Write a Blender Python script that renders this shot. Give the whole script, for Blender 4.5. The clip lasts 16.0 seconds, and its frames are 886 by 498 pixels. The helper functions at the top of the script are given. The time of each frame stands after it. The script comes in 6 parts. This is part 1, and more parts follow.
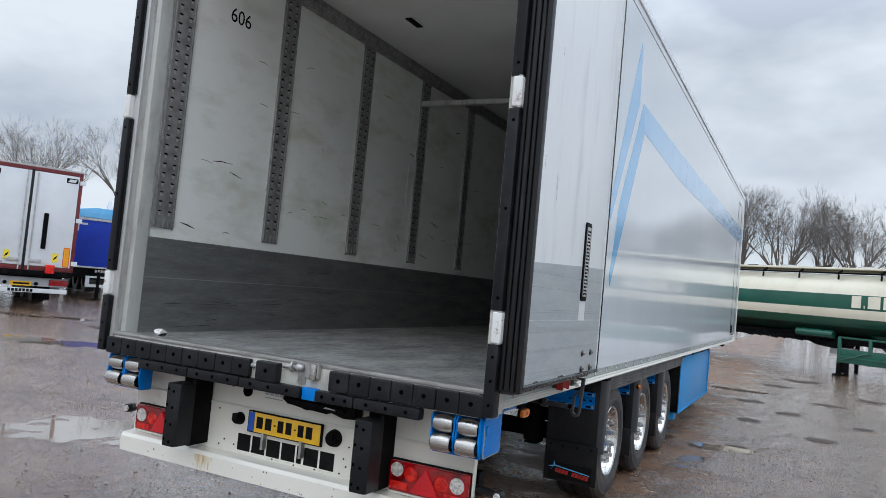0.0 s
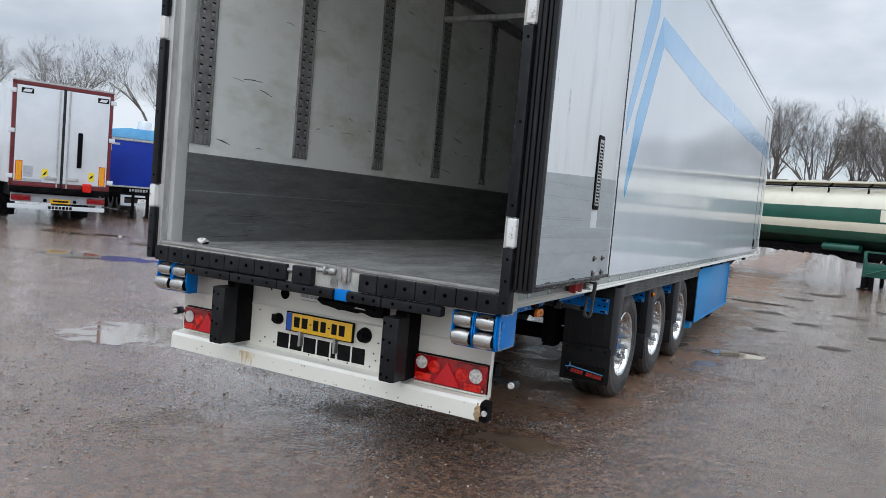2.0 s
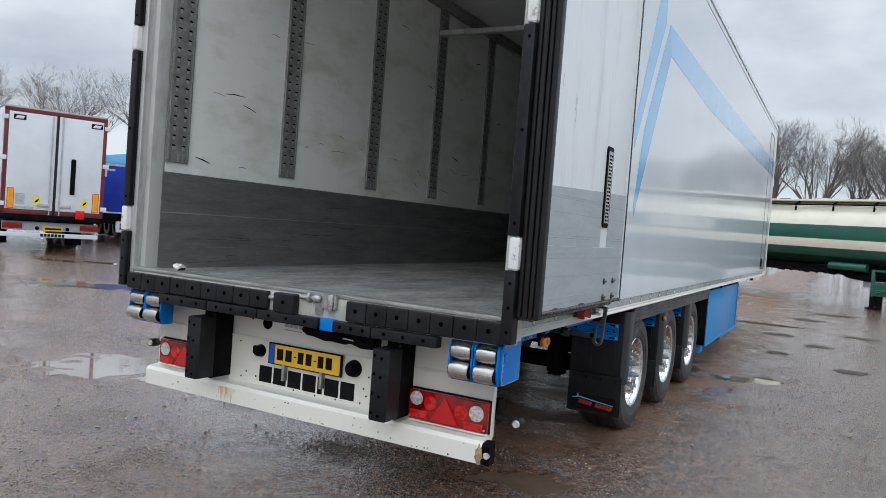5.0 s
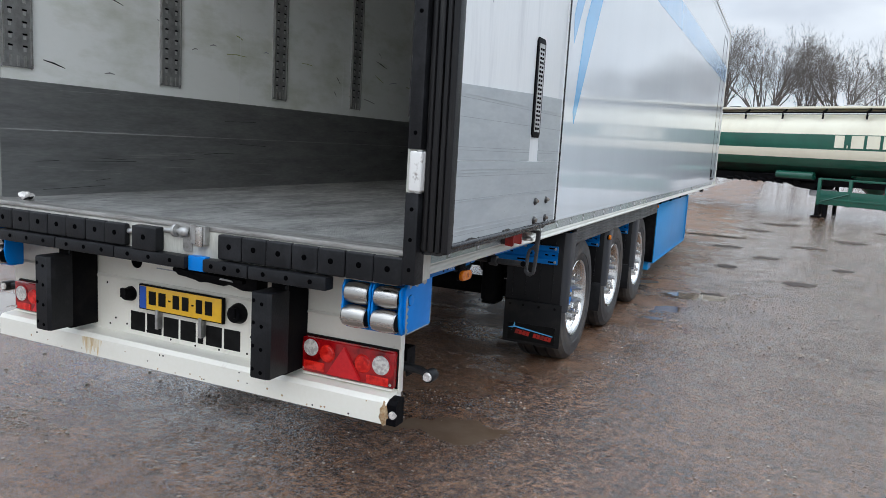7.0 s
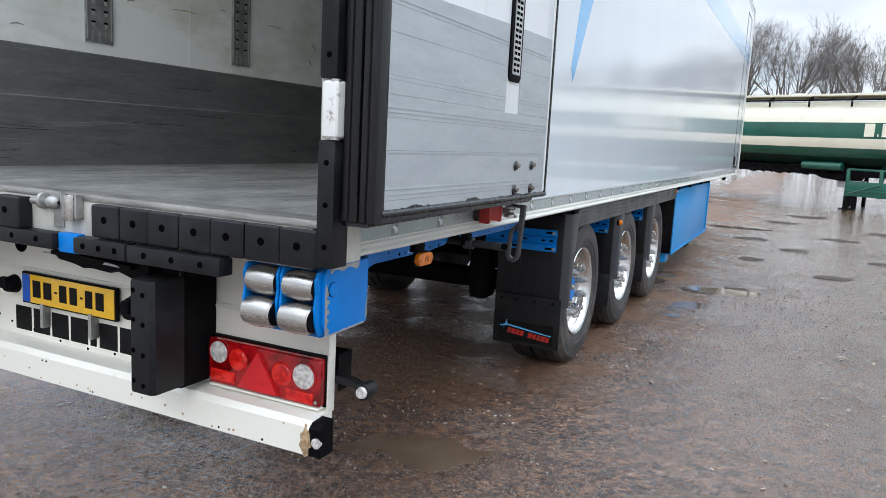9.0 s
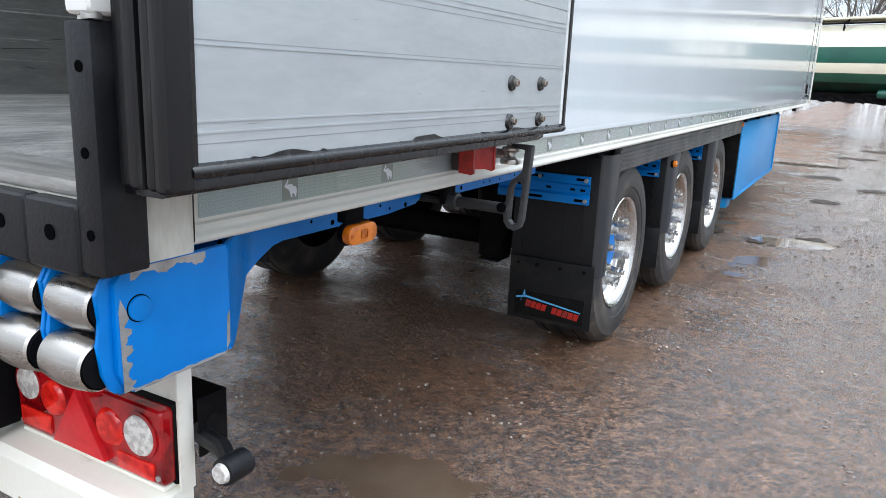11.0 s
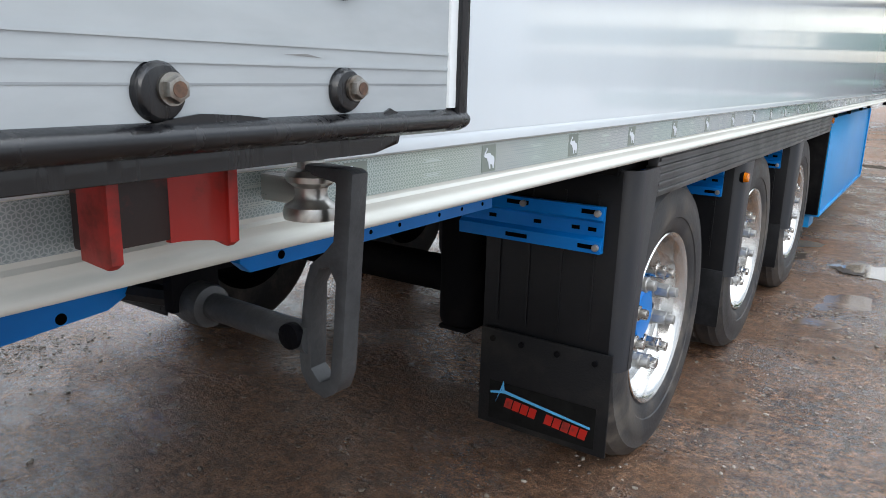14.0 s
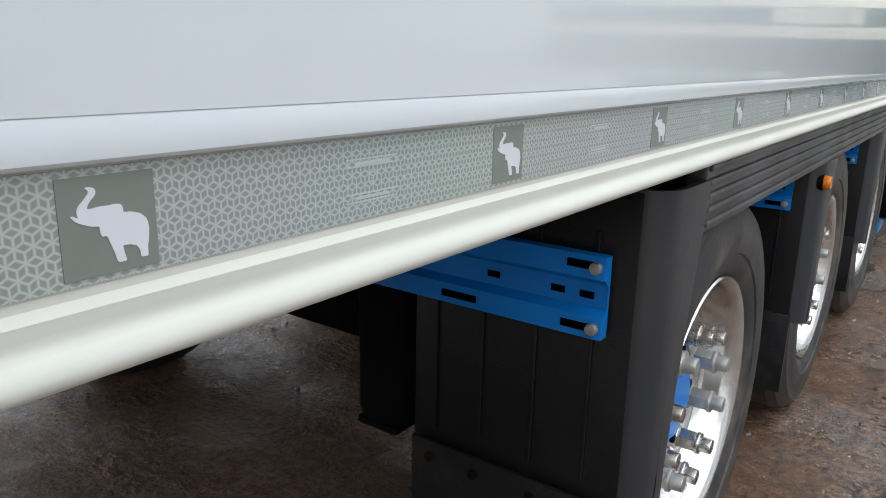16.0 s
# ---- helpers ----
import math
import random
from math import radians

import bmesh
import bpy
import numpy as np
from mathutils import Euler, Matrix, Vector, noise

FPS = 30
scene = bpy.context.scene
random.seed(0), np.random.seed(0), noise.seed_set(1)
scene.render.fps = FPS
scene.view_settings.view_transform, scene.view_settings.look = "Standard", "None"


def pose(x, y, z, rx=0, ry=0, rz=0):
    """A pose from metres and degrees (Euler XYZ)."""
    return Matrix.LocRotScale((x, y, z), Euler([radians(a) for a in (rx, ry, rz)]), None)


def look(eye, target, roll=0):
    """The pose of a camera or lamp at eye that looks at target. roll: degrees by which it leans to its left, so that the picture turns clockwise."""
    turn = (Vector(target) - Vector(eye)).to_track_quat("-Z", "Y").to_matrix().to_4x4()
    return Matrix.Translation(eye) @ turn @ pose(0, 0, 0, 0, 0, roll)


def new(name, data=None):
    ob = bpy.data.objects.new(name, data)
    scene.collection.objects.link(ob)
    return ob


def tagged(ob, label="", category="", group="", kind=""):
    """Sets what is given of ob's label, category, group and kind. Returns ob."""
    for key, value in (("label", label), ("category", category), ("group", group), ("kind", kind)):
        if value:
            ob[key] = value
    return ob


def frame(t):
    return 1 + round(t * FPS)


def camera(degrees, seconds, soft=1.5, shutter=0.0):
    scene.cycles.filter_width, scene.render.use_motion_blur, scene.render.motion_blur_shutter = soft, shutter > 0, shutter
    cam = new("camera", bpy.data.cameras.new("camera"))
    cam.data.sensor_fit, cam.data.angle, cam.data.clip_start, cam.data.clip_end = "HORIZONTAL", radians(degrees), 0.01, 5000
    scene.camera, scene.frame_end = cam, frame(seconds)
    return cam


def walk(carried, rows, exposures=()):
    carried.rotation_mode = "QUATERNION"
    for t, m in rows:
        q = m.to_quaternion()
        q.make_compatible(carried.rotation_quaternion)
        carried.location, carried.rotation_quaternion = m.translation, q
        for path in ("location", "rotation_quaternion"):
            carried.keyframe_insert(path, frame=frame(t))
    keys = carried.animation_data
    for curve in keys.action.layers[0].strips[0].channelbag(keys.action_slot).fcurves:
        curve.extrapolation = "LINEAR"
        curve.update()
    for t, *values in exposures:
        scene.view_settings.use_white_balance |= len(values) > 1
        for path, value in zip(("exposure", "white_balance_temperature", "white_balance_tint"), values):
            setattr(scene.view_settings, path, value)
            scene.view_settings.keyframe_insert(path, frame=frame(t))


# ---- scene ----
cam = camera(62.2, 16.0, soft=0.65)
PATH = [
    (0, (1.403, -3.315, 1.683), (0.516, -1.525, 1.782), 5.3),
    (0.5, (1.476, -3.391, 1.656), (0.574, -1.608, 1.743), 5.4),
    (1, (1.523, -3.465, 1.628), (0.608, -1.689, 1.696), 5.4),
    (1.5, (1.552, -3.508, 1.614), (0.63, -1.735, 1.545), 5.4),
    (2, (1.579, -3.566, 1.638), (0.645, -1.802, 1.509), 5.0),
    (2.5, (1.593, -3.584, 1.653), (0.647, -1.827, 1.525), 4.6),
    (3, (1.589, -3.574, 1.655), (0.631, -1.821, 1.549), 4.5),
    (5.5, (1.4, -3.021, 1.608), (0.474, -1.249, 1.551), 4.0),
    (6, (1.426, -2.817, 1.608), (0.527, -1.031, 1.554), 3.7),
    (6.5, (1.399, -2.649, 1.601), (0.536, -0.847, 1.511), 3.5),
    (7, (1.321, -2.473, 1.613), (0.512, -0.665, 1.33), 3.3),
    (7.5, (1.262, -2.353, 1.581), (0.448, -0.548, 1.297), 3.3),
    (8, (1.24, -2.166, 1.505), (0.419, -0.364, 1.225), 3.3),
    (8.5, (1.269, -1.906, 1.479), (0.434, -0.111, 1.197), 3.2),
    (9, (1.238, -1.679, 1.441), (0.385, 0.106, 1.148), 3.0),
    (11.5, (0.955, -0.448, 1.341), (-0.019, 1.228, 0.846), 2.4),
    (12, (0.929, -0.242, 1.301), (-0.077, 1.415, 0.806), 2.3),
    (12.5, (0.935, 0.045, 1.303), (-0.091, 1.69, 0.812), 2.1),
    (13, (0.88, 0.264, 1.289), (-0.168, 1.902, 0.824), 2.2),
    (13.5, (0.762, 0.497, 1.299), (-0.298, 2.128, 0.835), 2.0),
    (14, (0.671, 0.717, 1.283), (-0.399, 2.34, 0.811), 1.7),
    (14.5, (0.612, 0.983, 1.254), (-0.469, 2.595, 0.773), 1.5),
    (15, (0.557, 1.186, 1.236), (-0.532, 2.791, 0.747), 1.5),
    (15.5, (0.462, 1.384, 1.243), (-0.641, 2.976, 0.745), 1.3),
    (16, (0.36, 1.606, 1.219), (-0.763, 3.18, 0.708), 1.3),
]
walk(cam, [(t, look(eye, target, roll)) for t, eye, target, roll in PATH],
     exposures=[(0.0, -0.82, 6250, 10), (3.0, -0.75, 6350, 10), (6.0, -0.84, 6300, 10), (7.5, -0.47, 6300, 10), (9.0, -0.36, 6300, 10), (11.5, -0.03, 6350, 10), (13.0, -0.07, 6400, 10), (14.0, -0.14, 6500, 10), (15.0, -0.22, 6700, 10), (16.0, -0.48, 6750, 10)])

# ---- light ----
world = bpy.data.worlds.new("overcast_sky")
scene.world = world
world.use_nodes = True
wn = world.node_tree
wn.nodes.clear()


def wnode(kind):
    return wn.nodes.new(kind)


sky = wnode("ShaderNodeTexSky")
sky.sky_type = "NISHITA"
sky.sun_disc = False
sky.sun_elevation = radians(31)
sky.sun_rotation = radians(157)
sky_scale = wnode("ShaderNodeVectorMath")
sky_scale.operation = "SCALE"
sky_scale.inputs["Scale"].default_value = 0.13
wn.links.new(sky.outputs["Color"], sky_scale.inputs[0])
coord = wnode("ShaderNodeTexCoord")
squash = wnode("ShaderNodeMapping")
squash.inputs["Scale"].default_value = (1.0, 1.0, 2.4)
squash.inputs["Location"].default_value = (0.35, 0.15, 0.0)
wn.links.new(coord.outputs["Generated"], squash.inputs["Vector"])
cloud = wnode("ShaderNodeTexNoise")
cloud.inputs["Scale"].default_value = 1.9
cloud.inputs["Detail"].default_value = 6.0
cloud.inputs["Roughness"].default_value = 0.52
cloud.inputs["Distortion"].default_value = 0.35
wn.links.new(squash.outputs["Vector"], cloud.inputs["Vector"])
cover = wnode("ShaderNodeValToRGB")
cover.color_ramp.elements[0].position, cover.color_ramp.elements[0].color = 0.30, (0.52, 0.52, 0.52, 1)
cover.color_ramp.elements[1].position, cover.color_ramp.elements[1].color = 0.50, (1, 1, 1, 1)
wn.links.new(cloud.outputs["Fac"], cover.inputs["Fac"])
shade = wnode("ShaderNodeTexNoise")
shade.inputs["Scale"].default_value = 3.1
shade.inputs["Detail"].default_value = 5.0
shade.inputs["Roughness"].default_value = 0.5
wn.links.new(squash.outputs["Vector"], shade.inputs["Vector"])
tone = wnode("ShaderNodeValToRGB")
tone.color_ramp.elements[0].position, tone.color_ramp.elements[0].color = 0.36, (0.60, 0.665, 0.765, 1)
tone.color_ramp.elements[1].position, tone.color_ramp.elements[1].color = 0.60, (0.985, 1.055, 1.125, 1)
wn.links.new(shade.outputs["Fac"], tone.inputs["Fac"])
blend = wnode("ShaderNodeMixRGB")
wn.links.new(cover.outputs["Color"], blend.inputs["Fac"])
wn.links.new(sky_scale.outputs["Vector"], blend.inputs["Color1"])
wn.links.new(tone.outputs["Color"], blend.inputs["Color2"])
# an overcast sky is several times as bright overhead as at the horizon
height_ = wnode("ShaderNodeSeparateXYZ")
wn.links.new(coord.outputs["Generated"], height_.inputs["Vector"])
lift = wnode("ShaderNodeMapRange")
lift.inputs["From Min"].default_value, lift.inputs["From Max"].default_value = 0.32, 1.0
lift.inputs["To Min"].default_value, lift.inputs["To Max"].default_value = 1.40, 5.4
wn.links.new(height_.outputs["Z"], lift.inputs["Value"])
grade = wnode("ShaderNodeVectorMath")
grade.operation = "SCALE"
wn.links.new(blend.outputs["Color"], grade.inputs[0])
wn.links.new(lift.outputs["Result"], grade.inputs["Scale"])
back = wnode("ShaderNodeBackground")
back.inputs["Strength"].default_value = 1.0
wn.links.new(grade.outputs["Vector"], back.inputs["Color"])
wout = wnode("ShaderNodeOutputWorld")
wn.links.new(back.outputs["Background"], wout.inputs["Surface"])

sun = new("sun", bpy.data.lights.new("sun", "SUN"))
sun.data.energy, sun.data.angle, sun.data.color = 0.75, radians(28), (1.0, 0.975, 0.94)
sun.matrix_world = look((9, -18, 13.5), (0, 3, 0))


# ---- materials ----
def mat(name, base, rough=0.5, metal=0.0, second=None, scale=6.0, spread=(0.4, 0.65), bump=0.0, bump_scale=60.0,
        coat=0.0, rough2=None, spec=0.5, stretch=(1, 1, 1), detail=6.0, fine=0.0):
    """A painted or plain surface: two tones by noise, a second grain, roughness that follows it, fine relief."""
    m = bpy.data.materials.new(name)
    m.use_nodes = True
    nt = m.node_tree
    p = nt.nodes["Principled BSDF"]
    p.inputs["Metallic"].default_value = metal
    p.inputs["Roughness"].default_value = rough
    p.inputs["Specular IOR Level"].default_value = spec
    p.inputs["Coat Weight"].default_value = coat
    p.inputs["Coat Roughness"].default_value = 0.06
    p.inputs["Base Color"].default_value = (*base, 1)
    tc = nt.nodes.new("ShaderNodeTexCoord")
    mp = nt.nodes.new("ShaderNodeMapping")
    mp.inputs["Scale"].default_value = stretch
    nt.links.new(tc.outputs["Object"], mp.inputs["Vector"])
    if second is not None:
        nz = nt.nodes.new("ShaderNodeTexNoise")
        nz.inputs["Scale"].default_value, nz.inputs["Detail"].default_value = scale, detail
        nz.inputs["Roughness"].default_value = 0.62
        nt.links.new(mp.outputs["Vector"], nz.inputs["Vector"])
        rp = nt.nodes.new("ShaderNodeMapRange")
        rp.inputs["From Min"].default_value, rp.inputs["From Max"].default_value = spread
        nt.links.new(nz.outputs["Fac"], rp.inputs["Value"])
        mx = nt.nodes.new("ShaderNodeMixRGB")
        mx.inputs["Color1"].default_value, mx.inputs["Color2"].default_value = (*base, 1), (*second, 1)
        nt.links.new(rp.outputs["Result"], mx.inputs["Fac"])
        last = mx
        if fine:
            n2 = nt.nodes.new("ShaderNodeTexNoise")
            n2.inputs["Scale"].default_value, n2.inputs["Detail"].default_value = scale * 9, 3.0
            nt.links.new(mp.outputs["Vector"], n2.inputs["Vector"])
            m2 = nt.nodes.new("ShaderNodeMixRGB")
            m2.blend_type = "OVERLAY"
            m2.inputs["Fac"].default_value = fine
            nt.links.new(mx.outputs["Color"], m2.inputs["Color1"])
            nt.links.new(n2.outputs["Fac"], m2.inputs["Color2"])
            last = m2
        nt.links.new(last.outputs["Color"], p.inputs["Base Color"])
        if rough2 is not None:
            rr = nt.nodes.new("ShaderNodeMapRange")
            rr.inputs["To Min"].default_value, rr.inputs["To Max"].default_value = rough, rough2
            nt.links.new(rp.outputs["Result"], rr.inputs["Value"])
            nt.links.new(rr.outputs["Result"], p.inputs["Roughness"])
    if bump:
        nb = nt.nodes.new("ShaderNodeTexNoise")
        nb.inputs["Scale"].default_value, nb.inputs["Detail"].default_value = bump_scale, 5.0
        nt.links.new(mp.outputs["Vector"], nb.inputs["Vector"])
        bp = nt.nodes.new("ShaderNodeBump")
        bp.inputs["Strength"].default_value, bp.inputs["Distance"].default_value = bump, 0.01
        nt.links.new(nb.outputs["Fac"], bp.inputs["Height"])
        nt.links.new(bp.outputs["Normal"], p.inputs["Normal"])
    return m


SKIN = mat("white_gloss_skin", (0.66, 0.705, 0.735), 0.05, spec=0.34, second=(0.63, 0.675, 0.705), scale=0.7, spread=(0.35, 0.7), coat=0.15, bump=0.028, bump_scale=3.4, stretch=(1, 2.6, 0.35), rough2=0.085)
DOORWHITE = mat("worn_white_door", (0.76, 0.785, 0.79), 0.35, second=(0.58, 0.60, 0.62), scale=2.6, spread=(0.54, 0.78), stretch=(1, 2.5, 0.35), rough2=0.5, bump=0.03, bump_scale=30, fine=0.15)
RAILWHITE = mat("cream_white_rail", (0.65, 0.65, 0.595), 0.5, spec=0.25, second=(0.53, 0.525, 0.47), scale=3.0, spread=(0.48, 0.72), stretch=(1, 0.3, 4), coat=0.04, rough2=0.6, fine=0.12)
CREAM = mat("cream_paint", (0.80, 0.78, 0.70), 0.28, second=(0.55, 0.50, 0.42), scale=7, spread=(0.62, 0.8), coat=0.2, rough2=0.5, bump=0.03, bump_scale=90, fine=0.12)
RUBBER = mat("black_rubber", (0.008, 0.0085, 0.010), 0.42, spec=0.24, second=(0.026, 0.027, 0.030), scale=9, spread=(0.5, 0.8), bump=0.12, bump_scale=120, rough2=0.75, fine=0.3)
SEAL = mat("black_seal", (0.004, 0.0042, 0.0055), 0.25, spec=0.55, second=(0.026, 0.026, 0.027), scale=12, spread=(0.55, 0.75), stretch=(4, 4, 0.4), bump=0.08, bump_scale=60, rough2=0.6)
PLASTIC = mat("black_plastic", (0.003, 0.003, 0.004), 0.5, spec=0.05, second=(0.018, 0.017, 0.016), scale=5, spread=(0.5, 0.8), bump=0.10, bump_scale=220, rough2=0.7, fine=0.25)
BLUE = mat("blue_paint", (0.001, 0.185, 0.60), 0.32, spec=0.22, second=(0.001, 0.145, 0.49), scale=4, spread=(0.45, 0.75), coat=0.05, bump=0.03, bump_scale=40, rough2=0.5)
BOXBLUE = mat("box_blue_paint", (0.006, 0.26, 0.62), 0.30, spec=0.3, second=(0.005, 0.22, 0.55), scale=2, spread=(0.4, 0.7), coat=0.08, bump=0.02, bump_scale=8)
STEEL = mat("brushed_steel", (0.52, 0.50, 0.475), 0.22, 1.0, second=(0.40, 0.38, 0.35), scale=10, spread=(0.4, 0.75), rough2=0.42, stretch=(0.3, 4, 4), bump=0.03, bump_scale=150)
GALV = mat("dull_zinc", (0.46, 0.46, 0.45), 0.45, 0.8, second=(0.24, 0.23, 0.21), scale=14, spread=(0.45, 0.75), rough2=0.65, bump=0.05, bump_scale=120)
CHROME = mat("polished_alloy", (0.66, 0.655, 0.64), 0.14, 1.0, second=(0.46, 0.445, 0.42), scale=9, spread=(0.5, 0.8), rough2=0.32)
ALU = mat("aluminium_kick_plate", (0.45, 0.48, 0.49), 0.36, 0.35, second=(0.38, 0.405, 0.425), scale=4, spread=(0.35, 0.75), stretch=(1, 0.5, 2), rough2=0.5, bump=0.02, bump_scale=40, fine=0.1)
SILLMETAL = mat("worn_sill_metal", (0.42, 0.41, 0.39), 0.36, 0.6, second=(0.17, 0.16, 0.15), scale=7, spread=(0.42, 0.72), stretch=(0.5, 3, 3), rough2=0.55, bump=0.05, bump_scale=60, fine=0.3)
FRAMEALU = mat("frame_aluminium", (0.60, 0.60, 0.59), 0.4, 0.6, second=(0.34, 0.33, 0.31), scale=8, spread=(0.5, 0.75), stretch=(2, 2, 0.5), rough2=0.6)
LINING = mat("interior_grp_lining", (0.84, 0.86, 0.825), 0.42, second=(0.58, 0.605, 0.50), scale=2.6, spread=(0.48, 0.76), stretch=(1, 0.6, 1.6), rough2=0.55, bump=0.05, bump_scale=18, fine=0.12)
CEIL = mat("interior_ceiling", (0.80, 0.81, 0.79), 0.45, second=(0.70, 0.71, 0.69), scale=1.0, spread=(0.4, 0.7))
KICK = mat("interior_grey_kick_plate", (0.36, 0.365, 0.365), 0.30, 0.7, second=(0.24, 0.245, 0.245), scale=4, spread=(0.35, 0.7), stretch=(1, 0.5, 3), rough2=0.5, bump=0.05, bump_scale=50, fine=0.2)
GROOVE = mat("shaded_plate_groove", (0.30, 0.32, 0.33), 0.45, 0.3, second=(0.24, 0.255, 0.265), scale=6)
TRACK = mat("dark_track_metal", (0.33, 0.33, 0.325), 0.4, 0.4, second=(0.18, 0.18, 0.178), scale=12, spread=(0.4, 0.7), rough2=0.55)
DARK = mat("dark_void", (0.0015, 0.0015, 0.002), 0.9, spec=0.02)
CHASSIS = mat("dirty_black_chassis", (0.005, 0.005, 0.006), 0.7, spec=0.05, second=(0.016, 0.014, 0.012), scale=6, spread=(0.5, 0.8), bump=0.1, bump_scale=50, rough2=0.85)
REDLENS = mat("red_lens", (0.36, 0.004, 0.007), 0.08, second=(0.13, 0.001, 0.002), scale=17, spread=(0.42, 0.62), coat=0.3, spec=0.45)
REDBRIGHT = mat("bright_red_lens", (0.80, 0.026, 0.016), 0.10, second=(0.40, 0.003, 0.003), scale=30, coat=0.15, spec=0.35)
CLEAR = mat("clear_lens", (0.70, 0.68, 0.64), 0.12, second=(0.45, 0.42, 0.40), scale=60, spread=(0.45, 0.55), bump=0.3, bump_scale=160, coat=0.6)
AMBER = mat("amber_lens", (0.74, 0.20, 0.003), 0.10, second=(0.46, 0.095, 0.002), scale=26, spread=(0.40, 0.66), bump=0.15, bump_scale=150, coat=0.3)
REDPLASTIC = mat("worn_red_plastic", (0.40, 0.014, 0.008), 0.36, second=(0.085, 0.020, 0.015), scale=13, spread=(0.50, 0.66), rough2=0.6, bump=0.05)
REDWORN = mat("blackened_red_plastic", (0.028, 0.017, 0.016), 0.55, second=(0.36, 0.014, 0.010), scale=34, spread=(0.57, 0.68), rough2=0.4, bump=0.08, detail=3.0)
YELLOW = mat("plate_yellow", (0.86, 0.50, 0.02), 0.3, second=(0.74, 0.42, 0.02), scale=12, coat=0.3)
EUBLUE = mat("plate_blue", (0.01, 0.08, 0.42), 0.3)
INK = mat("black_lettering", (0.005, 0.005, 0.005), 0.5, second=(0.010, 0.010, 0.010), scale=20, spec=0.1)
PALEBLUE = mat("pale_blue_foil", (0.21, 0.47, 0.76), 0.14, second=(0.18, 0.43, 0.72), scale=1.5, coat=0.5)
MIDBLUE = mat("mid_blue_foil", (0.10, 0.40, 0.72), 0.14, second=(0.09, 0.37, 0.69), scale=1.5, coat=0.5)
TREAD = mat("tyre_rubber", (0.026, 0.026, 0.028), 0.46, spec=0.4, second=(0.125, 0.108, 0.090), scale=7, spread=(0.47, 0.74), bump=0.15, bump_scale=110, rough2=0.85, fine=0.3)
RUSTMARK = mat("rust_run", (0.56, 0.36, 0.13), 0.5, second=(0.76, 0.70, 0.56), scale=14, spread=(0.36, 0.62), stretch=(3, 1, 0.5), fine=0.2)
RUST = mat("rusted_steel", (0.30, 0.17, 0.07), 0.8, second=(0.55, 0.45, 0.3), scale=45, spread=(0.4, 0.65), bump=0.5, bump_scale=70)
STICKER = mat("sticker_grey", (0.42, 0.44, 0.47), 0.5, second=(0.3, 0.32, 0.36), scale=20)
BARREL = mat("bark", (0.185, 0.170, 0.155), 0.9, second=(0.125, 0.115, 0.104), scale=3)
TANKGREEN = mat("tank_green", (0.012, 0.10, 0.065), 0.25, second=(0.010, 0.075, 0.05), scale=1.3, spread=(0.4, 0.7), coat=0.3)
# tank green darkened to carry the shade under the tank's curve
TANKBELLY = mat("tank_shaded_underside_green", (0.006, 0.040, 0.028), 0.5, second=(0.010, 0.018, 0.014), scale=1.6, spread=(0.4, 0.65), spec=0.2)
TANKCREAM = mat("tank_cream", (0.80, 0.77, 0.62), 0.3, second=(0.70, 0.66, 0.52), scale=0.9, spread=(0.45, 0.7), coat=0.2)
WHITEPANEL = mat("white_door_panel", (0.66, 0.69, 0.72), 0.25, second=(0.60, 0.63, 0.66), scale=1.2, coat=0.3)
MAROON = mat("maroon_frame", (0.16, 0.018, 0.022), 0.4, second=(0.10, 0.014, 0.016), scale=5)
TIPBLUE = mat("royal_blue_body", (0.003, 0.030, 0.33), 0.3, spec=0.3, second=(0.003, 0.022, 0.25), scale=1.0, coat=0.08)
TARP = mat("light_blue_tarpaulin", (0.10, 0.36, 0.66), 0.45, second=(0.16, 0.44, 0.72), scale=2.0, bump=0.3, bump_scale=5)
LIGHTGREY = mat("light_grey_metal", (0.52, 0.52, 0.52), 0.45, 0.3, second=(0.38, 0.38, 0.38), scale=9)
YELLOWSIGN = mat("yellow_sticker", (0.78, 0.62, 0.05), 0.4)
ORANGEMARK = mat("orange_reflector", (0.80, 0.36, 0.01), 0.3, second=(0.7, 0.28, 0.01), scale=20)
WATER = mat("puddle_water", (0.20, 0.160, 0.122), 0.035, second=(0.27, 0.225, 0.180), scale=1.2, spec=0.9, coat=0.6, bump=0.006, bump_scale=14)
MUDWATER = mat("muddy_puddle_water", (0.120, 0.080, 0.054), 0.12, second=(0.16, 0.115, 0.082), scale=3.0, spec=0.5, bump=0.05, bump_scale=20)


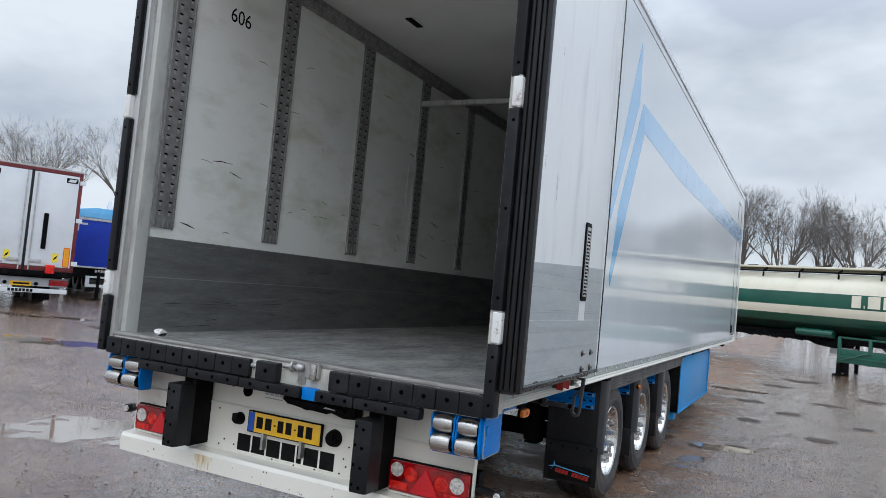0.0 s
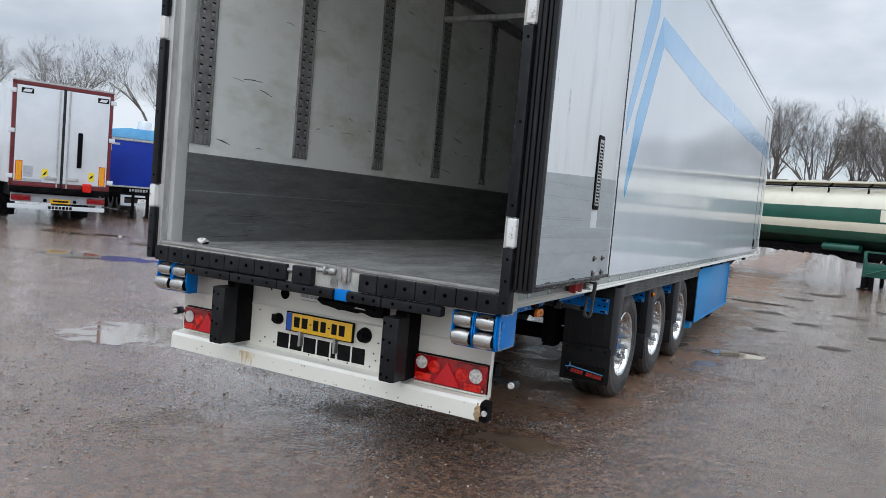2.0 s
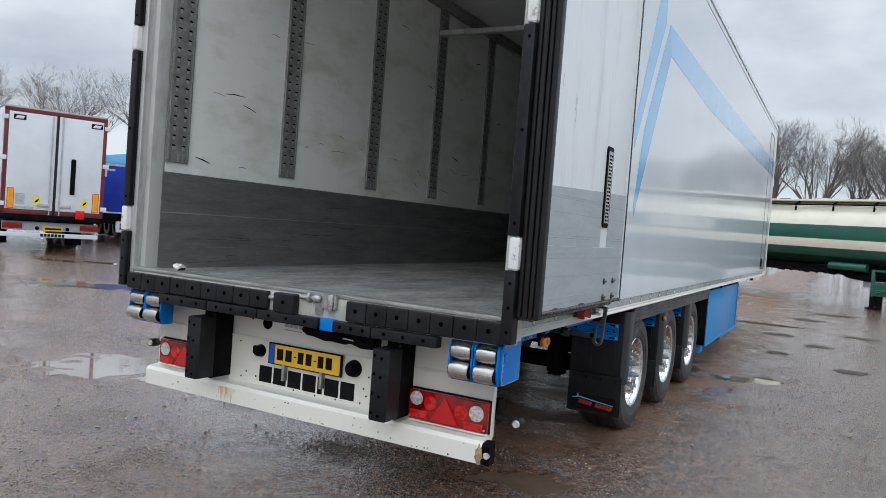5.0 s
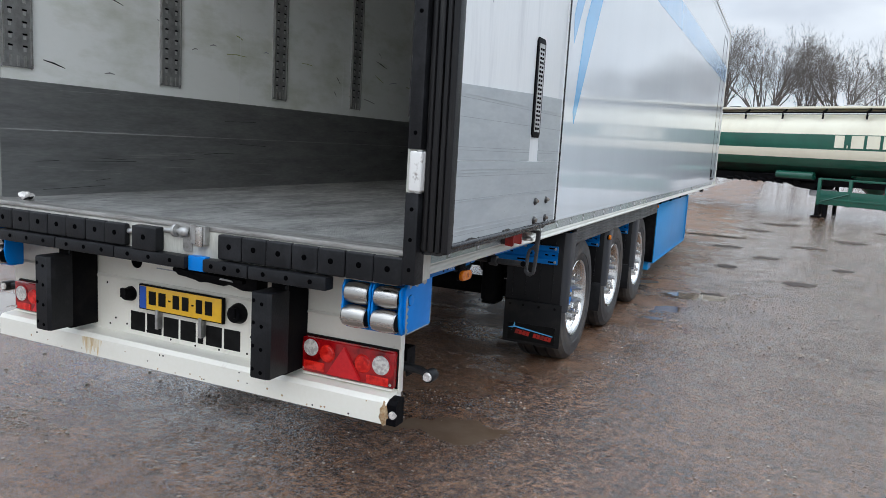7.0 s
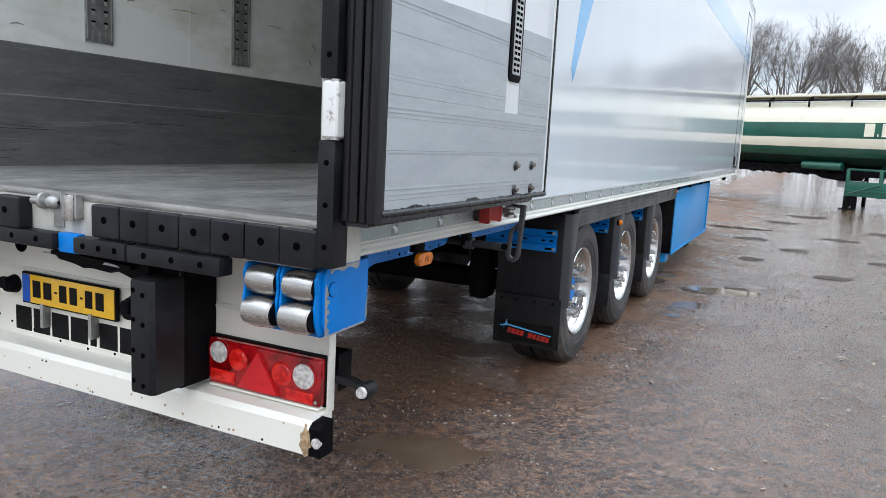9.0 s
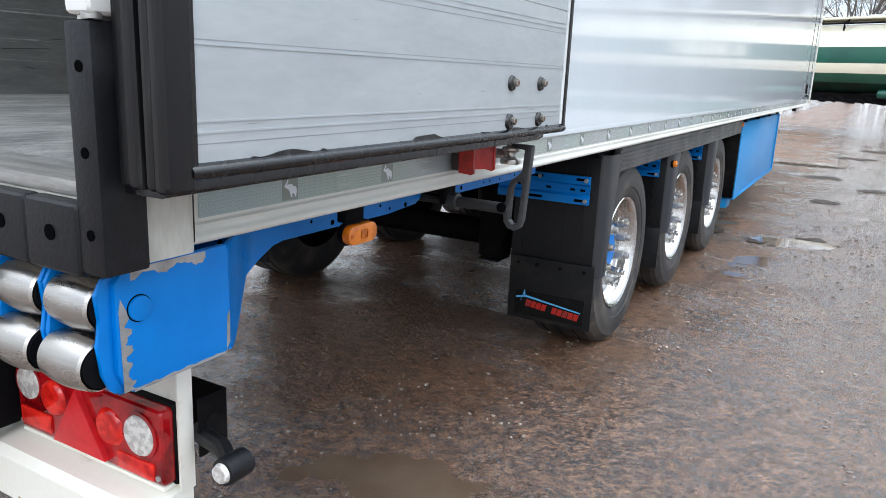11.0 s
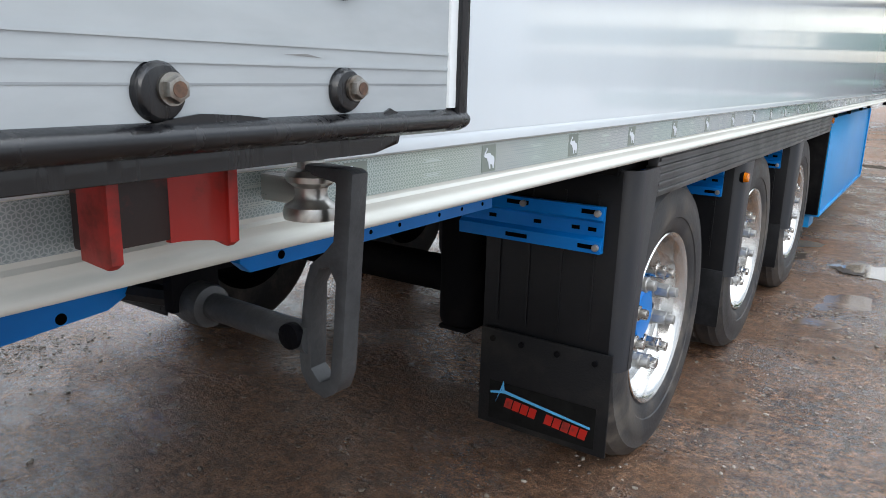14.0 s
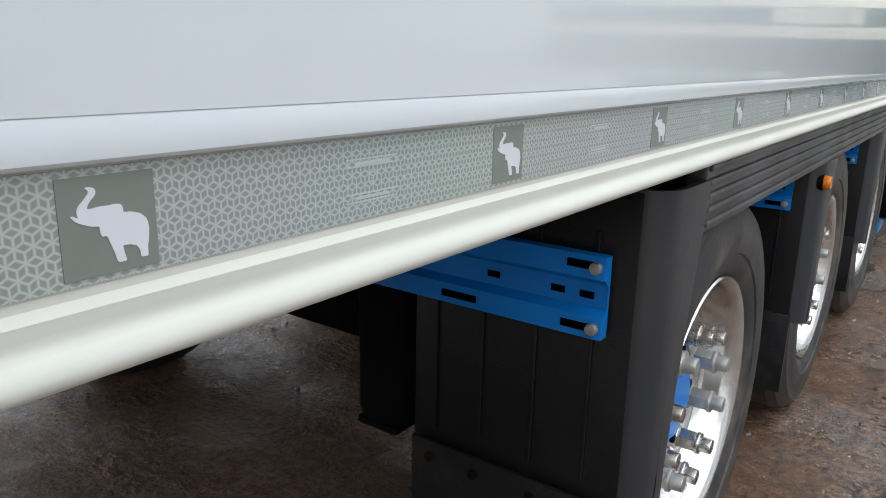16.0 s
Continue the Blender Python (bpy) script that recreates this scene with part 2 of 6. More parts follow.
def tape_material():
    """Grey-green retroreflective tape with its fine cell pattern."""
    m = bpy.data.materials.new("reflective_tape")
    m.use_nodes = True
    nt = m.node_tree
    p = nt.nodes["Principled BSDF"]
    tc = nt.nodes.new("ShaderNodeTexCoord")
    lines = None
    pitch = 0.0077

    def sums(kind, a, b=None):
        q = nt.nodes.new("ShaderNodeMath")
        q.operation = kind
        for k, value in enumerate((a, b)):
            if isinstance(value, bpy.types.NodeSocket):
                nt.links.new(value, q.inputs[k])
            elif value is not None:
                q.inputs[k].default_value = value
        return q.outputs[0]

    def along(a, unit):
        q = nt.nodes.new("ShaderNodeVectorMath")
        q.operation = "DOT_PRODUCT"
        q.inputs[1].default_value = (0, math.cos(radians(a)) / unit, math.sin(radians(a)) / unit)
        nt.links.new(tc.outputs["Object"], q.inputs[0])
        return q.outputs["Value"]

    # three families of broken lines that close into small tumbling diamonds
    for a in (30.0, 90.0, 150.0):
        across = along(a - 90.0, pitch / 2)
        row = sums("ROUND", across)
        off = sums("ABSOLUTE", sums("SUBTRACT", across, row))
        beat = sums("PINGPONG", sums("ADD", along(a, pitch * 3 ** 0.5), sums("MULTIPLY", row, 0.5)), 0.5)
        line = sums("ADD", off, sums("GREATER_THAN", beat, 0.333))
        lines = line if lines is None else sums("MINIMUM", lines, line)
    r = nt.nodes.new("ShaderNodeValToRGB")
    r.color_ramp.elements[0].position, r.color_ramp.elements[0].color = 0.05, (0.51, 0.585, 0.56, 1)
    r.color_ramp.elements[1].position, r.color_ramp.elements[1].color = 0.24, (0.285, 0.355, 0.335, 1)
    nt.links.new(lines, r.inputs["Fac"])
    n = nt.nodes.new("ShaderNodeTexNoise")
    n.inputs["Scale"].default_value = 1.4
    nt.links.new(tc.outputs["Object"], n.inputs["Vector"])
    x = nt.nodes.new("ShaderNodeMixRGB")
    x.blend_type = "MULTIPLY"
    x.inputs["Fac"].default_value = 0.35
    nt.links.new(r.outputs["Color"], x.inputs["Color1"])
    nt.links.new(n.outputs["Color"], x.inputs["Color2"])
    nt.links.new(x.outputs["Color"], p.inputs["Base Color"])
    p.inputs["Roughness"].default_value = 0.22
    p.inputs["Coat Weight"].default_value = 0.4
    return m


TAPE = tape_material()
TAPEDARK = mat("tape_emblem_ground", (0.20, 0.235, 0.205), 0.22, second=(0.18, 0.212, 0.185), scale=8, coat=0.4)
TAPEPRINT = mat("tape_print", (0.47, 0.53, 0.50), 0.25, second=(0.43, 0.48, 0.46), scale=30, coat=0.3)
GUARD = mat("moulded_guard_plastic", (0.007, 0.0075, 0.009), 0.32, spec=0.28, second=(0.015, 0.0145, 0.014), scale=4, spread=(0.5, 0.8), bump=0.10, bump_scale=220, rough2=0.6, fine=0.25)
CHEEK = mat("glossy_guard_plastic", (0.021, 0.0235, 0.029), 0.30, spec=0.5, second=(0.034, 0.033, 0.032), scale=3, spread=(0.5, 0.8), bump=0.06, bump_scale=150, rough2=0.5)
POST = mat("weathered_post_paint", (0.52, 0.52, 0.47), 0.4, spec=0.3, second=(0.32, 0.315, 0.28), scale=6, spread=(0.45, 0.75), stretch=(2, 2, 0.5), rough2=0.6, fine=0.2)
RIBSEAL = mat("worn_ribbed_seal", (0.007, 0.007, 0.008), 0.34, spec=0.34, second=(0.036, 0.036, 0.034), scale=9, spread=(0.55, 0.78), stretch=(5, 5, 0.35), bump=0.08, bump_scale=60, rough2=0.6)
TRIRED = mat("red_reflector", (0.62, 0.016, 0.022), 0.22, second=(0.55, 0.012, 0.018), scale=60, bump=0.15, bump_scale=300, spec=0.4)
TAPEPALE = mat("tape_emblem_pale", (0.72, 0.76, 0.80), 0.22, second=(0.66, 0.70, 0.75), scale=8, coat=0.4)


def ground_material():
    """Wet, trodden gravel yard: brown-grey dirt, pale stones, damp glossy hollows."""
    m = bpy.data.materials.new("wet_gravel_yard")
    m.use_nodes = True
    nt = m.node_tree
    p = nt.nodes["Principled BSDF"]
    L = nt.links.new
    tc = nt.nodes.new("ShaderNodeTexCoord")

    def noise_(scale, detail=6.0, rough=0.6, stretch=None):
        n = nt.nodes.new("ShaderNodeTexNoise")
        n.inputs["Scale"].default_value, n.inputs["Detail"].default_value, n.inputs["Roughness"].default_value = scale, detail, rough
        if stretch:
            q = nt.nodes.new("ShaderNodeMapping")
            q.inputs["Scale"].default_value = stretch
            q.inputs["Rotation"].default_value = (0, 0, 0.5)
            L(tc.outputs["Object"], q.inputs["Vector"])
            L(q.outputs["Vector"], n.inputs["Vector"])
        else:
            L(tc.outputs["Object"], n.inputs["Vector"])
        return n.outputs["Fac"]

    def ramp(fac, a, b, ca, cb):
        r = nt.nodes.new("ShaderNodeValToRGB")
        r.color_ramp.elements[0].position, r.color_ramp.elements[1].position = a, b
        r.color_ramp.elements[0].color, r.color_ramp.elements[1].color = (*ca, 1), (*cb, 1)
        L(fac, r.inputs["Fac"])
        return r.outputs["Color"]

    def mix(fac, a, b, kind="MIX"):
        x = nt.nodes.new("ShaderNodeMixRGB")
        x.blend_type = kind
        if isinstance(fac, bpy.types.NodeSocket):
            L(fac, x.inputs["Fac"])
        else:
            x.inputs["Fac"].default_value = fac
        L(a, x.inputs["Color1"])
        L(b, x.inputs["Color2"])
        return x.outputs["Color"]

    broad = noise_(0.28, 5)
    patch = noise_(1.3, 6, 0.65)
    streak = noise_(0.9, 6, 0.6, (0.6, 2.2, 1))
    grit = noise_(36, 6, 0.78)
    fine = noise_(150, 3, 0.75)
    lump = noise_(13, 5, 0.62)
    gravel = ramp(noise_(0.75, 7, 0.68), 0.47, 0.62, (0, 0, 0), (1, 1, 1))
    soil = ramp(broad, 0.36, 0.62, (0.208, 0.096, 0.046), (0.222, 0.124, 0.070))
    soil = mix(0.55, soil, ramp(patch, 0.33, 0.68, (0.082, 0.037, 0.017), (0.256, 0.150, 0.089)))
    soil = mix(1.0, soil, ramp(lump, 0.38, 0.58, (0.52, 0.48, 0.45), (1.04, 1.04, 1.04)), "MULTIPLY")
    soil = mix(0.7, soil, ramp(fine, 0.38, 0.60, (0.25, 0.23, 0.21), (1.12, 1.12, 1.12)), "MULTIPLY")
    soil = mix(0.7, soil, ramp(grit, 0.42, 0.57, (0.36, 0.33, 0.30), (1.22, 1.22, 1.22)), "MULTIPLY")
    soil = mix(gravel, soil, mix(1.0, soil, ramp(grit, 0.40, 0.58, (0.45, 0.42, 0.40), (1.15, 1.15, 1.15)), "MULTIPLY"))
    bright = nt.nodes.new("ShaderNodeVectorMath")
    bright.operation = "SCALE"
    bright.inputs["Scale"].default_value = 1.70
    L(soil, bright.inputs[0])
    soil = bright.outputs["Vector"]
    v = nt.nodes.new("ShaderNodeTexVoronoi")
    v.inputs["Scale"].default_value = 62.0
    L(tc.outputs["Object"], v.inputs["Vector"])
    stone = ramp(v.outputs["Distance"], 0.10, 0.22, (1, 1, 1), (0, 0, 0))
    few = mix(1.0, stone, ramp(v.outputs["Color"], 0.60, 0.70, (0, 0, 0), (1, 1, 1)), "MULTIPLY")
    few = mix(1.0, few, gravel, "MULTIPLY")
    pale = nt.nodes.new("ShaderNodeRGB")
    pale.outputs[0].default_value = (0.48, 0.42, 0.35, 1)
    soil = mix(few, soil, pale.outputs[0])
    # dark crumbs of mud
    w = nt.nodes.new("ShaderNodeTexVoronoi")
    w.inputs["Scale"].default_value = 31.0
    L(tc.outputs["Object"], w.inputs["Vector"])
    crumb = mix(1.0, ramp(w.outputs["Distance"], 0.10, 0.26, (1, 1, 1), (0, 0, 0)), ramp(w.outputs["Color"], 0.72, 0.78, (0, 0, 0), (1, 1, 1)), "MULTIPLY")
    dark = nt.nodes.new("ShaderNodeRGB")
    dark.outputs[0].default_value = (0.045, 0.030, 0.022, 1)
    soil = mix(crumb, soil, dark.outputs[0])
    L(soil, p.inputs["Base Color"])
    wet = nt.nodes.new("ShaderNodeMath")
    wet.operation = "MULTIPLY_ADD"
    L(streak, wet.inputs[0])
    wet.inputs[1].default_value = 0.6
    L(patch, wet.inputs[2])
    # the open yard lies wetter than the strip under the trailer
    where_ = nt.nodes.new("ShaderNodeSeparateXYZ")
    L(tc.outputs["Object"], where_.inputs["Vector"])
    off = nt.nodes.new("ShaderNodeMath")
    off.inputs[1].default_value = 1.0
    L(where_.outputs["X"], off.inputs[0])
    away = nt.nodes.new("ShaderNodeMath")
    away.operation = "ABSOLUTE"
    L(off.outputs["Value"], away.inputs[0])
    tail = nt.nodes.new("ShaderNodeMath")
    tail.operation = "SUBTRACT"
    tail.inputs[0].default_value = 2.5
    L(where_.outputs["Y"], tail.inputs[1])
    behind = nt.nodes.new("ShaderNodeMath")
    behind.operation = "MAXIMUM"
    behind.inputs[1].default_value = 0.0
    L(tail.outputs["Value"], behind.inputs[0])
    spread_ = nt.nodes.new("ShaderNodeMath")
    L(away.outputs["Value"], spread_.inputs[0])
    L(behind.outputs["Value"], spread_.inputs[1])
    low = nt.nodes.new("ShaderNodeMapRange")
    low.inputs["From Min"].default_value, low.inputs["From Max"].default_value = 0.9, 2.1
    low.inputs["To Min"].default_value, low.inputs["To Max"].default_value = -0.04, -0.40
    L(spread_.outputs["Value"], low.inputs["Value"])
    damp = nt.nodes.new("ShaderNodeMath")
    L(wet.outputs["Value"], damp.inputs[0])
    L(low.outputs["Result"], damp.inputs[1])
    rr = nt.nodes.new("ShaderNodeMapRange")
    rr.inputs["From Min"].default_value, rr.inputs["From Max"].default_value = 0.62, 0.95
    rr.inputs["To Min"].default_value, rr.inputs["To Max"].default_value = 0.22, 0.45
    L(damp.outputs["Value"], rr.inputs["Value"])
    L(rr.outputs["Result"], p.inputs["Roughness"])
    p.inputs["Specular IOR Level"].default_value = 0.5

    def bump(height_in, strength, distance, below=None):
        b = nt.nodes.new("ShaderNodeBump")
        b.inputs["Strength"].default_value, b.inputs["Distance"].default_value = strength, distance
        L(height_in, b.inputs["Height"])
        if below is not None:
            L(below, b.inputs["Normal"])
        return b.outputs["Normal"]

    lumpy = mix(1.0, ramp(noise_(29, 4, 0.6), 0.34, 0.66, (0, 0, 0), (1, 1, 1)), gravel, "MULTIPLY")
    rut = noise_(3.2, 7, 0.66, (1.0, 3.4, 1))
    n0 = bump(rut, 0.7, 0.05)
    n1 = bump(noise_(5.0, 8, 0.7), 0.7, 0.045, n0)
    n2 = bump(lump, 1.0, 0.032, n1)
    n3 = bump(grit, 1.0, 0.026, n2)
    n4 = bump(lumpy, 0.9, 0.030, n3)
    n5 = bump(mix(1.0, few, crumb, "ADD"), 0.7, 0.008, n4)
    L(n5, p.inputs["Normal"])
    # film of rain water lying over the lower, smoother stretches
    film = nt.nodes.new("ShaderNodeMapRange")
    film.inputs["From Min"].default_value, film.inputs["From Max"].default_value = 0.78, 0.56
    film.inputs["To Min"].default_value, film.inputs["To Max"].default_value = 0.04, 1.0
    L(damp.outputs["Value"], film.inputs["Value"])
    L(film.outputs["Result"], p.inputs["Coat Weight"])
    p.inputs["Coat Roughness"].default_value = 0.11
    p.inputs["Coat IOR"].default_value = 1.85
    c0 = bump(rut, 0.35, 0.025)
    c1 = bump(lump, 0.6, 0.016, c0)
    c2 = bump(grit, 0.9, 0.009, c1)
    c3 = bump(lumpy, 0.65, 0.018, c2)
    L(c3, p.inputs["Coat Normal"])
    return m


GROUND = ground_material()


# ---- building helpers ----
def B(x0, x1, y0, y1, z0, z1, bevel=0.0, seg=2, bm=None):
    """A box between two corners, its edges rounded by bevel; added to bm if one is given."""
    own = bmesh.new()
    bmesh.ops.create_cube(own, size=1.0)
    bmesh.ops.scale(own, vec=(x1 - x0, y1 - y0, z1 - z0), verts=own.verts)
    bmesh.ops.translate(own, vec=((x0 + x1) / 2, (y0 + y1) / 2, (z0 + z1) / 2), verts=own.verts)
    if bevel:
        bmesh.ops.bevel(own, geom=own.edges[:], offset=bevel, segments=seg, affect="EDGES", profile=0.6)
    return own if bm is None else add(bm, own)


def add(bm, own):
    me = bpy.data.meshes.new("joined")
    own.to_mesh(me)
    own.free()
    bm.from_mesh(me)
    bpy.data.meshes.remove(me)
    return bm


def C(a, b, r, r2=None, n=20, bm=None, bevel=0.0, cap=True):
    """A cylinder or cone from a to b."""
    own = bmesh.new()
    a, b = Vector(a), Vector(b)
    d = b - a
    bmesh.ops.create_cone(own, cap_ends=cap, segments=n, radius1=r, radius2=r if r2 is None else r2, depth=d.length)
    if bevel:
        rims = [e for e in own.edges if len(e.link_faces) == 2 and any(len(f.verts) > 4 for f in e.link_faces)]
        bmesh.ops.bevel(own, geom=rims, offset=bevel, segments=2, affect="EDGES", profile=0.6)
    bmesh.ops.transform(own, matrix=Matrix.Translation((a + b) / 2) @ d.to_track_quat("Z", "Y").to_matrix().to_4x4(), verts=own.verts)
    return own if bm is None else add(bm, own)


def X(points, axis, lo, hi, bevel=0.0, bm=None):
    """An outline drawn in the two other axes (in xyz order), extruded along axis from lo to hi."""
    own = bmesh.new()

    def place(p, h):
        return {"x": (h, p[0], p[1]), "y": (p[0], h, p[1]), "z": (p[0], p[1], h)}[axis]

    low = [own.verts.new(place(p, lo)) for p in points]
    high = [own.verts.new(place(p, hi)) for p in points]
    n = len(points)
    ends = [own.faces.new(low), own.faces.new(list(reversed(high)))]
    for i in range(n):
        own.faces.new((low[i], high[i], high[(i + 1) % n], low[(i + 1) % n]))
    if bevel:
        rim = list({e for f in ends for e in f.edges})
        bmesh.ops.bevel(own, geom=rim, offset=bevel, segments=2, affect="EDGES", profile=0.6)
    bmesh.ops.recalc_face_normals(own, faces=own.faces)
    return own if bm is None else add(bm, own)


def REV(profile, axis_point, n=40, bm=None):
    """Turned about a line along x through axis_point: profile rows of (x offset, radius)."""
    own = bmesh.new()
    rings = []
    for dx, r in profile:
        rings.append([own.verts.new((axis_point[0] + dx, axis_point[1] + r * math.cos(2 * math.pi * i / n), axis_point[2] + r * math.sin(2 * math.pi * i / n))) for i in range(n)])
    for a, b in zip(rings, rings[1:]):
        for i in range(n):
            own.faces.new((a[i], a[(i + 1) % n], b[(i + 1) % n], b[i]))
    bmesh.ops.recalc_face_normals(own, faces=own.faces)
    return own if bm is None else add(bm, own)


def TUBE(points, r, n=8, bm=None, r2=None):
    """A round rod along a line of points, tapering to r2."""
    own = bmesh.new()
    pts = [Vector(p) for p in points]
    rings = []
    for i, p in enumerate(pts):
        d = (pts[min(i + 1, len(pts) - 1)] - pts[max(i - 1, 0)]).normalized()
        q = d.to_track_quat("Z", "Y")
        rad = r if r2 is None else r + (r2 - r) * i / (len(pts) - 1)
        rings.append([own.verts.new(p + q @ Vector((rad * math.cos(2 * math.pi * k / n), rad * math.sin(2 * math.pi * k / n), 0))) for k in range(n)])
    for a, b in zip(rings, rings[1:]):
        for k in range(n):
            own.faces.new((a[k], a[(k + 1) % n], b[(k + 1) % n], b[k]))
    own.faces.new(rings[0]), own.faces.new(rings[-1])
    bmesh.ops.recalc_face_normals(own, faces=own.faces)
    return own if bm is None else add(bm, own)


def rounded(points, times=1):
    """An outline with its corners cut, so that it reads as a curve."""
    for _ in range(times):
        points = [q for a, b in zip(points, points[1:] + points[:1]) for q in ((0.85 * a[0] + 0.15 * b[0], 0.85 * a[1] + 0.15 * b[1]), (0.15 * a[0] + 0.85 * b[0], 0.15 * a[1] + 0.85 * b[1]))]
    return points


def mesh_of(name, bm, material, smooth=35):
    me = bpy.data.meshes.new(name)
    bm.to_mesh(me)
    bm.free()
    me.materials.append(material)
    if smooth:
        me.polygons.foreach_set("use_smooth", [True] * len(me.polygons))
        me.set_sharp_from_angle(angle=radians(smooth))
    return me


def part(name, bm, material, parent=None, label="", smooth=35):
    """One mesh object under a thing or a part (coordinates are the parent's own)."""
    ob = new(name, bm if isinstance(bm, bpy.types.Mesh) else mesh_of(name, bm, material, smooth))
    if parent is not None:
        ob.parent = parent
    if label:
        ob["label"] = label
    return ob


def thing(name, label, category, m=None, group="", kind=""):
    ob = new(name)
    ob.empty_display_size = 0.2
    if m is not None:
        ob.matrix_basis = m
    return tagged(ob, label, category, group, kind)


# ---- ground ----
PUDDLES = ((-4.72, 1.64, 0.70, 0.50, 0.45), (-10.95, 5.85, 1.15, 0.45, 0.45), (0.62, 6.70, 0.34, 0.20, 0.2), (0.26, 5.05, 0.22, 0.12, 0.9), (-0.29, 1.22, 0.36, 0.19, 0.42),
           (-0.15, 7.3, 0.30, 0.16, 0.4), (0.36, 5.62, 0.26, 0.13, 1.2), (0.2, 14.4, 0.7, 0.24, 0.1), (-15.5, 9.0, 1.3, 0.35, 0.6))
WATERLINE = -0.020


def dip(x, y):
    """How deep the ground sinks into the hollows that hold water."""
    d = 0.0
    for cx, cy, rx, ry, turn in PUDDLES:
        u = ((x - cx) * math.cos(turn) + (y - cy) * math.sin(turn)) / rx
        v = (-(x - cx) * math.sin(turn) + (y - cy) * math.cos(turn)) / ry
        d = max(d, (1.5 if ry > 0.4 else 1.0) * math.exp(-(u * u + v * v) * 0.9))
    if d > 0.05:
        d *= 1 + 1.0 * noise.noise(Vector((x * 4.3, y * 4.3, 9.1))) + 0.6 * noise.noise(Vector((x * 9.7, y * 9.7, 3.3))) + 0.22 * noise.noise(Vector((x * 23.0, y * 23.0, 5.9)))
    return d


def height(x, y):
    far = max(0.0, 1 - (abs(x + 4) + abs(y - 8)) / 60)
    n = noise.noise(Vector((x * 0.5, y * 0.5, 1.3))) * 0.014 + noise.noise(Vector((x * 1.7, y * 1.7, 4.7))) * 0.008
    tread = 1.0 if not (-2.8 < x < 0.25 and 2.2 < y < 6.6) else 0.15
    n += noise.noise(Vector((x * 6.1, y * 6.1, 2.2))) * 0.006
    return (n * far - 0.004) * tread - 0.034 * dip(x, y)


def ground():
    """One sheet to the horizon: fine and uneven near the trailer, coarse far off."""
    bm = bmesh.new()
    xs = [-600, -250, -120, -70, -45] + [-32 + 0.8 * i for i in range(25)] + [-12 + 0.15 * i for i in range(40)] + [-6 + 0.05 * i for i in range(180)] + [3 + 0.15 * i for i in range(20)] + [6 + 1.0 * i for i in range(15)] + [24, 34, 60, 120, 250, 600]
    ys = [-300, -100, -40, -20, -12] + [-8 + 1.0 * i for i in range(5)] + [-3 + 0.15 * i for i in range(14)] + [-0.9 + 0.05 * i for i in range(258)] + [12 + 0.15 * i for i in range(20)] + [15 + 0.6 * i for i in range(27)] + [33, 38, 48, 65, 90, 150, 300, 700]
    rows = [[bm.verts.new((x, y, height(x, y))) for x in xs] for y in ys]
    for a, b in zip(rows, rows[1:]):
        for i in range(len(xs) - 1):
            bm.faces.new((a[i], a[i + 1], b[i + 1], b[i]))
    return tagged(part("ground", bm, GROUND, smooth=180), "wet brown-grey gravel and mud yard with shallow puddles", "ground", kind="structure")


ground()


def puddle(cx, cy, rx, ry, turn, seed, z, water):
    """A flat sheet of standing water with an uneven shore."""
    bm = bmesh.new()
    rim = []
    for i in range(72):
        a = 2 * math.pi * i / 72
        k = 1 + 0.42 * noise.noise(Vector((math.cos(a) * 1.4 + seed, math.sin(a) * 1.4, seed * 3.1))) + 0.18 * noise.noise(Vector((math.cos(a) * 5 + seed, math.sin(a) * 5, 2.0)))
        px, py = rx * k * math.cos(a), ry * k * math.sin(a)
        rim.append(bm.verts.new((cx + px * math.cos(turn) - py * math.sin(turn), cy + px * math.sin(turn) + py * math.cos(turn), z)))
    bm.faces.new(rim)
    return tagged(part("puddle", bm, water, smooth=0), "shallow muddy puddle reflecting the overcast sky", "puddle", group="puddles in the yard", kind="structure")


for i, (cx, cy, rx, ry, turn) in enumerate(PUDDLES):
    puddle(cx, cy, rx * 1.35, ry * 1.35, turn, i * 1.7 + 1, WATERLINE, MUDWATER if i in (3, 4, 6) else WATER)

MUD = mat("dark_mud_hollow", (0.030, 0.023, 0.018), 0.6, second=(0.075, 0.057, 0.045), scale=9, bump=0.8, bump_scale=30, spec=0.2)


def hollow(cx, cy, rx, ry, seed):
    """A small dark, gritty pot-hole that follows the ground, with a ragged rim."""
    bm = bmesh.new()
    rings = []
    for ring in (1.0, 0.66, 0.33):
        row = []
        for i in range(56):
            a = 2 * math.pi * i / 56
            k = 1 + 0.55 * noise.noise(Vector((math.cos(a) * 1.7 + seed, math.sin(a) * 1.7, seed * 2.1))) + 0.40 * noise.noise(Vector((math.cos(a) * 5 + seed, math.sin(a) * 5, 4.0)))
            x, y = cx + rx * 0.5 * k * ring * math.cos(a), cy + ry * 0.8 * k * ring * math.sin(a)
            row.append(bm.verts.new((x, y, height(x, y) + (0.0065 if ring > 0.9 else 0.0035))))
        rings.append(row)
    for a, b in zip(rings, rings[1:]):
        for i in range(56):
            bm.faces.new((a[i], a[(i + 1) % 56], b[(i + 1) % 56], b[i]))
    bm.faces.new(rings[-1])
    bmesh.ops.recalc_face_normals(bm, faces=bm.faces)
    tagged(part("mud_hollow", bm, MUD, smooth=180), "shallow dark muddy hollow in the gravel", "mud patch", group="muddy hollows in the yard", kind="structure")


